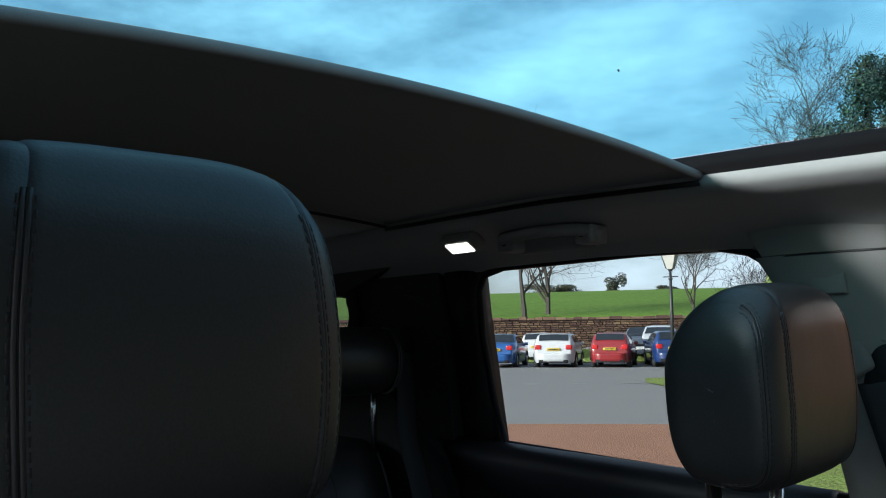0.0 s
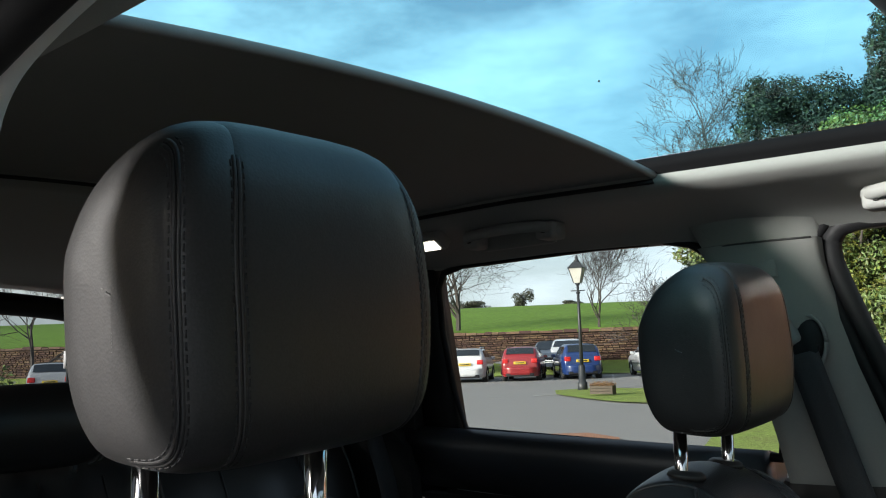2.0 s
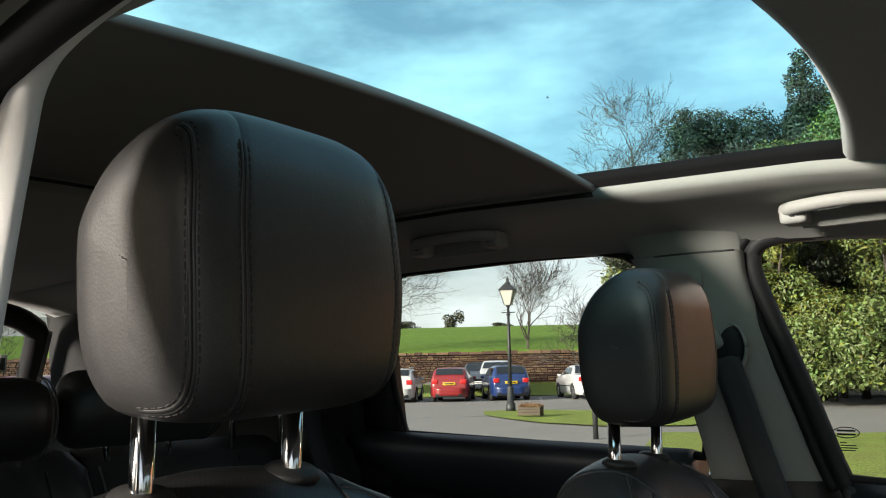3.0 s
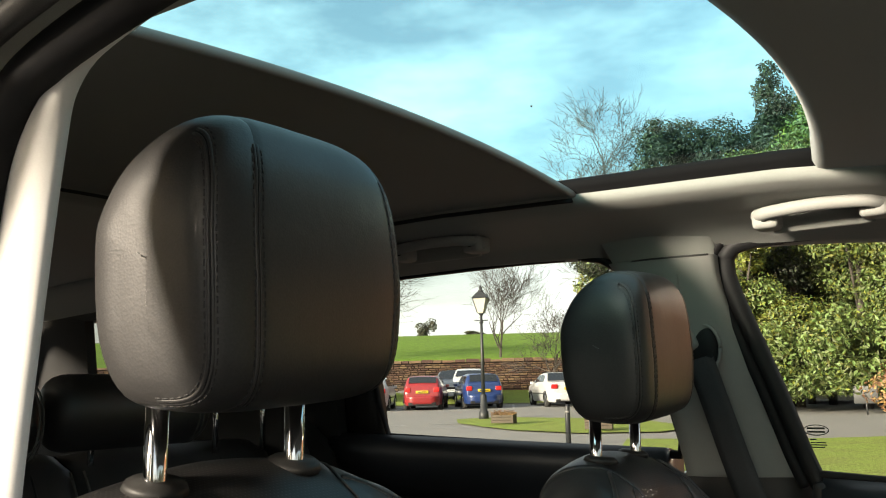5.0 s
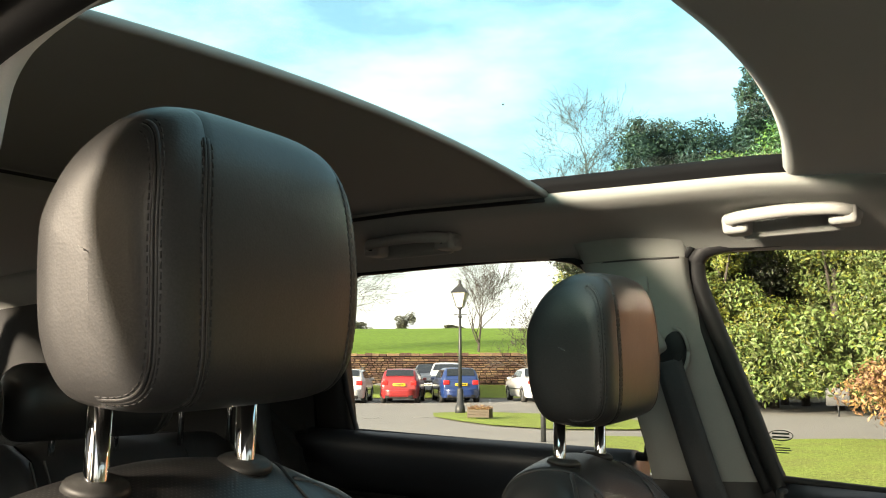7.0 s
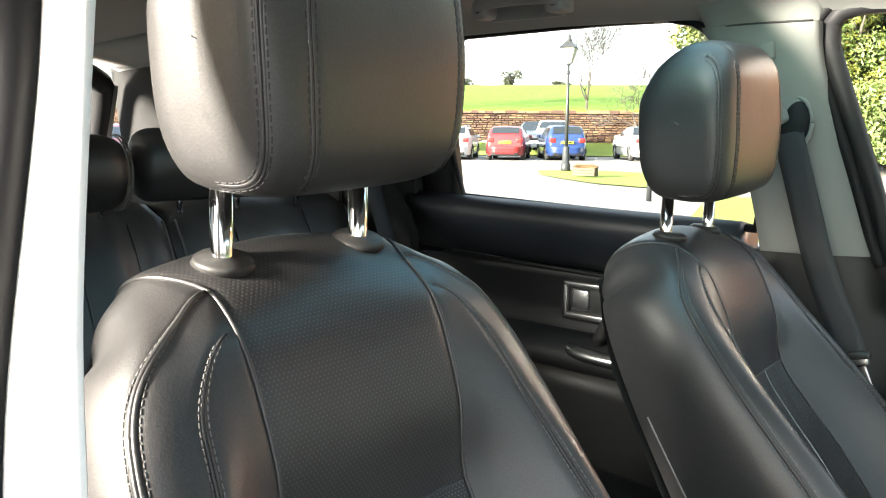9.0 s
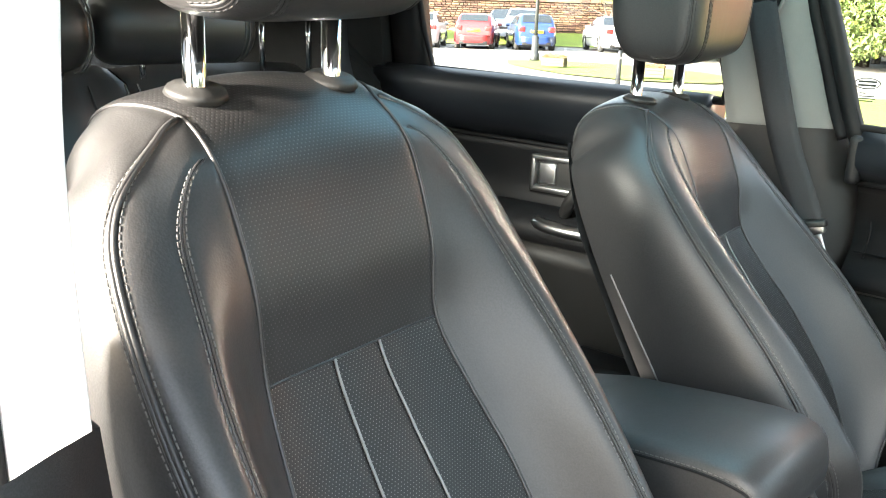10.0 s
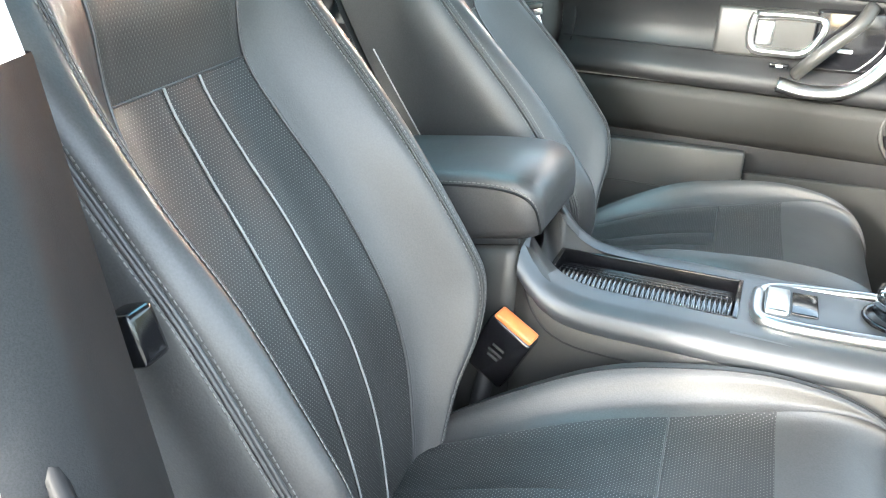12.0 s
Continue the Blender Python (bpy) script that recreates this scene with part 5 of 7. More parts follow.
    part("lid_welt", tube([Vector((0, 0, -0.004)) + v for v in seam], 0.0016, 6), RUBBER, lidp, "dark seam")
    part("lid_gap", moved(rbox((-0.33, -0.087, -0.006), (-0.015, 0.087, 0.006), 0.002), pose(-0.02, 0, 0.857, 0, -8.8, 0)), RUBBER, t, "dark gap under the lid")
    # satin shoulders beside the tray, one broad strip on either side
    run = catmull([(-0.030, 0.850, 0), (-0.015, 0.830, 0), (0.004, 0.812, 0), (0.03, 0.800, 0), (0.07, 0.7955, 0), (0.14, 0.7945, 0), (0.30, 0.7935, 0), (0.60, 0.809, 0), (0.74, 0.843, 0)], 5)
    for s, inner in ((-1, 0.048), (1, 0.058)):
        rows = []
        for p in run:
            x, z = p.x, p.y
            prof = ((inner, 0.0), (0.076, 0.001), (0.089, -0.002), (0.0965, -0.009), (0.101, -0.019), (0.1025, -0.029), (0.100, -0.032))
            rows.append([(x, s * yy, z + dz) for yy, dz in prof])
        part("shoulder", grid(rows), SATIN_TRIM, t, "broad satin grey shoulder")
    deck = grid([[(x, y, z) for y in (-0.086, -0.04, 0, 0.04, 0.086)] for x, z in ((0.205, 0.793), (0.3, 0.791), (0.45, 0.796), (0.6, 0.808), (0.74, 0.842))])
    part("deck", deck, SATIN_TRIM, t, "satin grey console deck")
    # tray with a ribbed mat
    part("tray_floor", rbox((-0.012, -0.047, 0.770), (0.208, 0.057, 0.774), 0), GLOSS, t, "gloss black tray")
    for a, b in (((-0.012, -0.049, 0.770), (0.21, -0.045, 0.7945)), ((-0.012, 0.055, 0.770), (0.21, 0.059, 0.7945)), ((0.204, -0.049, 0.770), (0.210, 0.059, 0.7945)), ((-0.016, -0.049, 0.770), (-0.010, 0.059, 0.7945))):
        part("tray_wall", rbox(a, b, 0.0015), GLOSS, t, "gloss black tray wall")
    # rounded ribs across the tray, over a low crown
    rib = None
    for k in range(36):
        x = -0.006 + 0.0059 * k
        b = tube([(x, -0.046 + 0.1 * q / 8, 0.7745 + 0.009 * (1 - (2 * q / 8 - 1) ** 2)) for q in range(9)], 0.0036, 10)
        rib = b if rib is None else join(rib, b)
    part("tray_ribs", rib, GLOSS, t, "ribbed gloss black mat")
    for y in (0.012, 0.022, 0.032, 0.042):
        z = 0.7775 + 0.009 * (1 - ((y - 0.004) / 0.05) ** 2)
        part("tray_cross_rib", rbox((-0.008, y, z - 0.002), (0.204, y + 0.0022, z + 0.001), 0.0006, 1), GLOSS, t)
    # selector panel
    loop = catmull([(0.228, -0.035, 0.796), (0.230, 0.028, 0.796), (0.252, 0.050, 0.797), (0.33, 0.058, 0.800), (0.45, 0.058, 0.808)], 6)
    part("selector_frame", tube(loop, 0.0055, 8), SATIN, t, "bright satin selector frame")
    loop = catmull([(0.228, 0.028, 0.796), (0.229, -0.030, 0.796), (0.248, -0.050, 0.797), (0.33, -0.056, 0.800), (0.45, -0.056, 0.808)], 6)
    part("selector_frame", tube(loop, 0.0075, 8), SATIN, t, "bright satin selector frame")
    part("selector_inlay", rbox((0.236, -0.046, 0.794), (0.45, 0.050, 0.801), 0.003), SATIN_TRIM, t, "grey inlay")
    part("brake_switch", rbox((0.235, -0.034, 0.797), (0.262, 0.030, 0.806), 0.004), SATIN, t, "satin parking brake switch")
    part("switch_window", rbox((0.264, -0.028, 0.800), (0.292, 0.030, 0.8035), 0.002), GLOSS, t, "black glossy switch")
    knob = bmesh.new()
    bmesh.ops.create_cone(knob, cap_ends=True, segments=48, radius1=0.030, radius2=0.028, depth=0.034)
    bmesh.ops.bevel(knob, geom=[e for e in knob.edges if e.calc_face_angle(0) > 0.5], offset=0.004, segments=2, affect="EDGES")
    part("rotary_knob", moved(knob, pose(0.375, 0.004, 0.824)), CHROME, t, "chrome rotary selector knob")
    ring = [(0.375 + 0.037 * math.cos(a), 0.004 + 0.037 * math.sin(a), 0.804) for a in (2 * math.pi * k / 32 for k in range(33))]
    part("knob_ring", tube(ring, 0.003, 6), GLOSS, t, "black ring round the knob")


centre_console()


def buckle():
    t = thing("belt_buckle", "black belt buckle with an orange-red release button", "seat belt")
    m = pose(0.318, -0.122, 0.738, 0, 28, -12)
    part("body", moved(rbox((-0.029, -0.013, -0.042), (0.029, 0.013, 0.034), 0.005, 2), m), GLOSS, t)
    part("release_button", moved(rbox((-0.026, -0.011, 0.026), (0.026, 0.011, 0.039), 0.003, 2), m), ORANGE, t, "orange-red button")
    bars = None
    for z, w in ((0.004, 0.010), (-0.004, 0.012), (-0.011, 0.009)):
        b = rbox((-w * 0.8, -0.0138, z - 0.0014), (w * 0.8, -0.0125, z + 0.0014), 0)
        bars = b if bars is None else join(bars, b)
    part("print", moved(bars, m), SILL, t, "faint grey print")
    part("stalk", tube([tuple(m @ Vector((0, 0, -0.034))), (0.29, -0.125, 0.62), (0.28, -0.12, 0.48)], 0.011, 8), RUBBER, t, "black stalk")


buckle()


# ------------------------------------------------------------------ outdoors
ASPHALT = mat("worn_asphalt", (0.185, 0.181, 0.173), 0.9, spec=0.12, spot=0.35, spot_scale=0.35, grain=0.4, grain_scale=60, bump=0.3, bump_dist=0.004, second=(0.14, 0.138, 0.132))
GRAVEL = mat("red_gravel", (0.235, 0.125, 0.078), 0.95, spec=0.12, spot=0.45, spot_scale=1.2, grain=0.6, grain_scale=45, bump=0.8, bump_dist=0.01, bump_kind="voronoi", second=(0.18, 0.09, 0.055))
GRASS = mat("mown_grass", (0.145, 0.195, 0.042), 0.9, spec=0.12, spot=0.75, spot_scale=1.6, grain=0.6, grain_scale=22, bump=0.9, bump_dist=0.03, second=(0.125, 0.12, 0.045))
FIELD = mat("pasture", (0.088, 0.155, 0.020), 0.95, spec=0.12, spot=0.6, spot_scale=0.08, grain=0.4, grain_scale=2.5, bump=0.3, bump_dist=0.05, second=(0.072, 0.115, 0.018))
STONE = mat("red_sandstone", (0.080, 0.043, 0.026), 0.9, spot=0.5, spot_scale=3, grain=0.4, grain_scale=25, bump=0.6, bump_dist=0.01, vary=0.5, second=(0.0378, 0.0252, 0.0189))
MORTAR = mat("old_mortar", (0.0536, 0.0378, 0.0284), 0.95, spot=0.5, spot_scale=2, grain=0.3, grain_scale=20)
KERB = mat("grey_stone", (0.139, 0.132, 0.126), 0.9, spot=0.5, spot_scale=5, grain=0.4, grain_scale=60)
LINE = mat("faded_road_paint", (0.265, 0.265, 0.252), 0.8, spot=0.6, spot_scale=3, grain=0.4, grain_scale=20)
BARK = mat("grey_bark", (0.050, 0.042, 0.036), 0.95, spot=0.5, spot_scale=4, grain=0.4, grain_scale=40, bump=0.5, bump_dist=0.01)
BIRCH = mat("birch_bark", (0.10, 0.08, 0.075), 0.9, spot=0.5, spot_scale=5, grain=0.3, grain_scale=40)


def leaf_mat(name, color, vary=0.5, trans=0.25):
    m = mat(name, color, 0.55, vary=vary, spot=0.5, spot_scale=0.5, second=[c * 0.6 for c in color])
    b = m.node_tree.nodes["Principled BSDF"]
    b.inputs["Transmission Weight"].default_value = 0.0
    return m


LEAF = leaf_mat("laurel_leaf", (0.095, 0.135, 0.036))
LEAF_YELLOW = leaf_mat("yellow_green_leaf", (0.139, 0.151, 0.0221))
NEEDLE = leaf_mat("dark_conifer", (0.0139, 0.0214, 0.00945))
NEEDLE_LIGHT = leaf_mat("light_conifer", (0.0347, 0.0441, 0.0139))
BEECH = leaf_mat("brown_beech_leaf", (0.227, 0.126, 0.0567))
FAR_LEAF = leaf_mat("far_wood", (0.0441, 0.0473, 0.0252))
IRON = mat("black_iron", (0.02, 0.022, 0.024), 0.5, spot=0.3, spot_scale=8)
LANTERN = mat("frosted_lantern_glass", (0.454, 0.441, 0.391), 0.4, spot=0.2, spot_scale=6)
TIMBER = mat("weathered_timber", (0.0693, 0.0536, 0.0378), 0.85, spot=0.5, spot_scale=6, grain=0.4, grain_scale=50, bump=0.3)
TYRE = mat("tyre", (0.02, 0.02, 0.02), 0.85, spot=0.3, spot_scale=12)
ALLOY = mat("alloy", (0.55, 0.55, 0.56), 0.3, 1.0, spot=0.2, spot_scale=20)
CARGLASS = mat("dark_car_glass", (0.02, 0.025, 0.03), 0.06, spot=0.2, spot_scale=3)
TAIL = mat("red_lens", (0.45, 0.02, 0.02), 0.2, spot=0.3, spot_scale=9)
PLATE = mat("yellow_plate", (0.473, 0.328, 0.0189), 0.4, spot=0.1)
PLATE_W = mat("white_plate", (0.7, 0.7, 0.68), 0.4, spot=0.1)
HEADLAMP = mat("clear_headlamp", (0.6, 0.62, 0.63), 0.1, 0.4, spot=0.2)
PAINTS = {"red": (0.202, 0.0139, 0.0158), "blue": (0.0101, 0.0284, 0.107), "white": (0.454, 0.46, 0.466), "grey": (0.0504, 0.0599, 0.0756), "bright_blue": (0.0189, 0.0756, 0.239), "silver": (0.284, 0.29, 0.296)}
PAINT_M = {k: mat(k + "_paint", v, 0.28, spot=0.1, spot_scale=1.5, coat=0.7) for k, v in PAINTS.items()}

LOOK = Vector((-0.55, 0.835, 0))      # away from the vehicle, across the car park


def ground_z(x, y):
    d = LOOK.x * x + LOOK.y * y
    z = 0.009 * max(0.0, min(y, 34) - 3)
    if d > 38:
        z += 0.55 * max(0.0, min(1.0, (d - 42) / 2.6))
    if d > 45.6:
        z += 1.2 * min(1.0, (d - 45.6) / 1.0) + (d - 46) * 0.105 * max(0, 1 - (d - 46) / 260)
    return z


def sheet(poly, lift, step=2.0):
    """A polygon of the plan, laid on the ground in strips."""
    bm = bmesh.new()
    bm.faces.new([bm.verts.new((x, y, 0)) for x, y in poly])
    xs, ys = [p[0] for p in poly], [p[1] for p in poly]
    x = min(xs) + step
    while x < max(xs):
        bmesh.ops.bisect_plane(bm, geom=list(bm.verts) + list(bm.edges) + list(bm.faces), plane_co=(x, 0, 0), plane_no=(1, 0, 0))
        x += step
    y = min(ys) + step
    while y < max(ys):
        bmesh.ops.bisect_plane(bm, geom=list(bm.verts) + list(bm.edges) + list(bm.faces), plane_co=(0, y, 0), plane_no=(0, 1, 0))
        y += step
    for v in bm.verts:
        v.co.z = ground_z(v.co.x, v.co.y) + lift
    return bm


def build_ground():
    axis = [-900, -500, -300, -200, -150, -120, -100, -80, -70, -60] + [-55 + 2.5 * k for k in range(45)] + [60, 70, 80, 100, 120, 150, 200, 300, 500, 900]
    bm = grid([[(x, y, ground_z(x, y) - 0.005) for x in axis] for y in axis])
    tagged(part("ground", bm, ASPHALT), "worn grey asphalt of the car park and road", "ground", kind="structure")
    tagged(part("gravel_drive", sheet([(-30, 1.1), (9, 1.1), (9, 5.5), (-3.8, 5.5), (-4.4, 7.2), (-5.2, 8.9), (-6.3, 10.6), (-7.1, 11.0), (-8.0, 10.3), (-9.1, 9.35), (-14, 6.0), (-30, 3.0)], 0.015, 3), GRAVEL), "reddish gravel drive around the vehicle", "gravel", kind="structure")
    tagged(part("lawn", sheet([(-6.6, 15.3), (-5.4, 12.1), (-4.5, 9.6), (-3.7, 7.2), (-3.2, 5.7), (30, 5.7), (30, 24), (8, 20), (-2.3, 17.1), (-3.6, 16.1)], 0.05, 2), GRASS), "mown green lawn beside the drive", "lawn", kind="structure")
    tagged(part("grass_island", sheet([(-15.0, 21.4), (-13.7, 19.6), (-12, 18.3), (-10.4, 17.3), (-8.4, 16.8), (-6.8, 17.6), (-6.6, 19.4), (-8.5, 21.4), (-11.5, 22.6), (-14.3, 22.7)], 0.03, 1.5), GRASS), "low grass island round the lamp post", "lawn", kind="structure")
    verge = []
    for k in range(40):
        s = -80 + 4.2 * k
        verge.append((s * 0.835 + LOOK.x * 40.0, s * 0.55 + LOOK.y * 40.0))
    back = []
    for k in reversed(range(40)):
        s = -80 + 4.2 * k
        back.append((s * 0.835 + LOOK.x * 44.95, s * 0.55 + LOOK.y * 44.95))
    tagged(part("grass_verge", sheet(verge + back, 0.04, 4), GRASS), "grass verge below the stone wall", "verge", kind="structure")
    rows = []
    for d in (45.6, 46.6, 50, 56, 64, 74, 86, 100, 120, 150, 200, 280):
        row = []
        for k in range(41):
            s = -160 + 8 * k
            x, y = s * 0.835 + LOOK.x * d, s * 0.55 + LOOK.y * d
            row.append((x, y, ground_z(x, y) + 0.38 + 0.25 * noise.noise((x * 0.03, y * 0.03, 0))))
        rows.append(row)
    tagged(part("hill_field", grid(rows), FIELD), "bright green pasture rising behind the wall", "field", kind="structure")
    soil = [(-13, 33), (-5, 33.5), (4, 30), (20, 28), (20, 40), (-13, 44)]
    tagged(part("bank_under_trees", sheet(soil, 0.08, 2.5), mat("leaf_litter", (0.063, 0.0473, 0.0284), 0.95, spec=0.12, spot=0.6, spot_scale=1.5, grain=0.5, grain_scale=25, second=(0.0315, 0.0441, 0.0126))), "brown leaf litter under the evergreens", "soil", kind="structure")


build_ground()


def bar_mark(a, b, w, name="bay_line"):
    a, b = Vector((*a, 0)), Vector((*b, 0))
    n = (b - a).normalized().cross(Vector((0, 0, 1))) * w / 2
    q = [a - n, a + n, b + n, b - n]
    bm = bmesh.new()
    bm.faces.new([bm.verts.new((p.x, p.y, ground_z(p.x, p.y) + 0.006)) for p in q])
    return tagged(part(name, thicken(bm, 0.004), LINE, smooth=False), "faded white parking bay line", "road marking", "bay lines", kind="structure")


ROW0, ROWD = Vector((-20.9, 27.4, 0)), Vector((0.853, 0.522, 0))
for s in (-8.4, -5.95, -3.5, -1.15, 1.25, 3.75, 6.2, 8.7):
    a = ROW0 + ROWD * s
    bar_mark((a.x, a.y), (a.x - 0.52 * 4.6, a.y + 0.853 * 4.6), 0.10)
for k in range(7):
    a = Vector((-18.2 + 1.0 * k, 15.4 + 0.95 * k, 0))
    bar_mark((a.x, a.y), (a.x + 0.36, a.y + 0.34), 0.16, "road_dash")


def stone_wall():
    t = thing("wall_boundary", "long red sandstone boundary wall with a rough coping", "stone wall", kind="structure")
    d0, along = 45.0, Vector((0.835, 0.55, 0))
    base = LOOK * d0
    rnd = random.Random(5)
    P = lambda s, dd, z: (base.x + along.x * s + LOOK.x * dd, base.y + along.y * s + LOOK.y * dd, z)
    z0 = 0.70
    rows = [[P(s, 0.08, z0 - 0.3), P(s, 0.08, 2.40), P(s, 0.6, 2.40), P(s, 0.6, z0 - 0.3)] for s in (-75, -40, 0, 40, 75)]
    part("core", grid(rows, close_u=True, caps=True), MORTAR, t, "dark mortar", smooth=False)
    verts, faces = [], []
    shared = {}

    def block(s, z, w, h, proud):
        i = len(verts)
        e = 0.02
        for dd, inset in ((0.10, 0), (-proud, e)):
            for ss, zz in ((s + inset, z + inset), (s + w - inset, z + inset), (s + w - inset, z + h - inset), (s + inset, z + h - inset)):
                verts.append(P(ss, dd, zz))
        faces.extend([(i + 4, i + 5, i + 6, i + 7), (i, i + 1, i + 5, i + 4), (i + 1, i + 2, i + 6, i + 5), (i + 2, i + 3, i + 7, i + 6), (i + 3, i, i + 4, i + 7)])
    z = z0 - 0.2
    while z < 2.32:
        h = rnd.uniform(0.09, 0.15)
        s = -72 + rnd.uniform(0, 0.4)
        while s < 45:
            w = rnd.uniform(0.16, 0.44)
            block(s, z + rnd.uniform(-0.01, 0.01), w - 0.02, h - 0.018, rnd.uniform(0.0, 0.05))
            s += w
        z += h
    me = bpy.data.meshes.new("stone_courses")
    me.from_pydata(verts, [], faces)
    me.materials.append(STONE)
    tagged(new("stone_courses", me), kind="stuff").parent = t
    verts.clear()
    faces.clear()
    s = -72
    while s < 45:
        w = rnd.uniform(0.35, 0.8)
        h = rnd.uniform(0.10, 0.20)
        i = len(verts)
        for dd, hh in ((-0.08, 0), (0.0, h), (0.55, h), (0.68, 0)):
            for ss in (s, s + w - 0.03):
                verts.append(P(ss, dd, 2.40 + hh))
        faces.extend([(i, i + 1, i + 3, i + 2), (i + 2, i + 3, i + 5, i + 4), (i + 4, i + 5, i + 7, i + 6), (i, i + 2, i + 4, i + 6), (i + 1, i + 7, i + 5, i + 3)])
        s += w
    me = bpy.data.meshes.new("coping")
    me.from_pydata(verts, [], faces)
    me.materials.append(STONE)
    tagged(new("coping", me), "rough mossy coping stones", kind="stuff").parent = t


stone_wall()


# ---- plants
def bare_tree(name, x, y, height, seed, label, spread=0.55, levels=5, trunk_r=0.2, kids=(3, 4), lean=0.0, bark=None, droop=0.0, min_r=0.008, base_z=None, fork=0.3, leader=0.42, reach=1.0, first=3):
    rnd = random.Random(seed)
    z0 = ground_z(x, y) if base_z is None else base_z
    t = thing(name, label, "tree", "bare trees", pose(x, y, z0))
    V, F = [], []

    def limb(p, d, length, r, level):
        n = 4 if level > 1 else 5
        seg = 5 if level < 2 else (4 if level < 3 else 3)
        pts, dd = [p], d.copy()
        for i in range(n):
            wob = Vector((rnd.uniform(-1, 1), rnd.uniform(-1, 1), rnd.uniform(-0.5, 0.8))) * (0.14 + 0.05 * level)
            dd = (dd + wob + Vector((0, 0, 0.05 - droop * level))).normalized()
            pts.append(pts[-1] + dd * length / n)
        base = len(V)
        for i, q in enumerate(pts):
            rr = max(min_r, r * (1 - 0.62 * i / n))
            a = (pts[min(i + 1, n)] - pts[max(i - 1, 0)]).normalized()
            s = a.orthogonal().normalized()
            u = a.cross(s)
            for k in range(seg):
                an = 2 * math.pi * k / seg
                V.append(q + rr * (math.cos(an) * s + math.sin(an) * u))
        for i in range(n):
            for k in range(seg):
                F.append((base + i * seg + k, base + i * seg + (k + 1) % seg, base + (i + 1) * seg + (k + 1) % seg, base + (i + 1) * seg + k))
        if level >= levels:
            return
        count = rnd.randint(*kids) + (first if level == 0 else 0)
        for c in range(count):
            f = rnd.uniform(fork, 1.0) if c else 1.0
            i = min(n - 1, int(f * n))
            q = pts[i].lerp(pts[i + 1], f * n - i) if f < 1 else pts[-1]
            axis = (pts[i + 1] - pts[i]).normalized()
            side = axis.orthogonal().normalized()
            side.rotate(Matrix.Rotation(rnd.uniform(0, 6.283), 3, axis))
            ang = rnd.uniform(0.5, 1.15) * spread
            nd = (axis * math.cos(ang) + side * math.sin(ang)).normalized()
            limb(q, nd, length * rnd.uniform(0.55, 0.8) * (1.15 - 0.45 * f * (level == 0)) * (reach if level == 0 else 1.0), max(min_r, r * (1 - 0.62 * f) * rnd.uniform(0.55, 0.8)), level + 1)

    limb(Vector((0, 0, -0.1)), Vector((lean, 0, 1)).normalized(), height * leader, trunk_r, 0)
    ntrunk = 6 * 5
    for nm, vs, fs in (("trunk", V[:ntrunk], [f for f in F if max(f) < ntrunk]), ("limbs", V[ntrunk:], [tuple(i - ntrunk for i in f) for f in F if min(f) >= ntrunk])):
        me = bpy.data.meshes.new(nm)
        me.from_pydata([tuple(v) for v in vs], [], fs)
        me.materials.append(bark or BARK)
        new(nm, me).parent = t
    return t


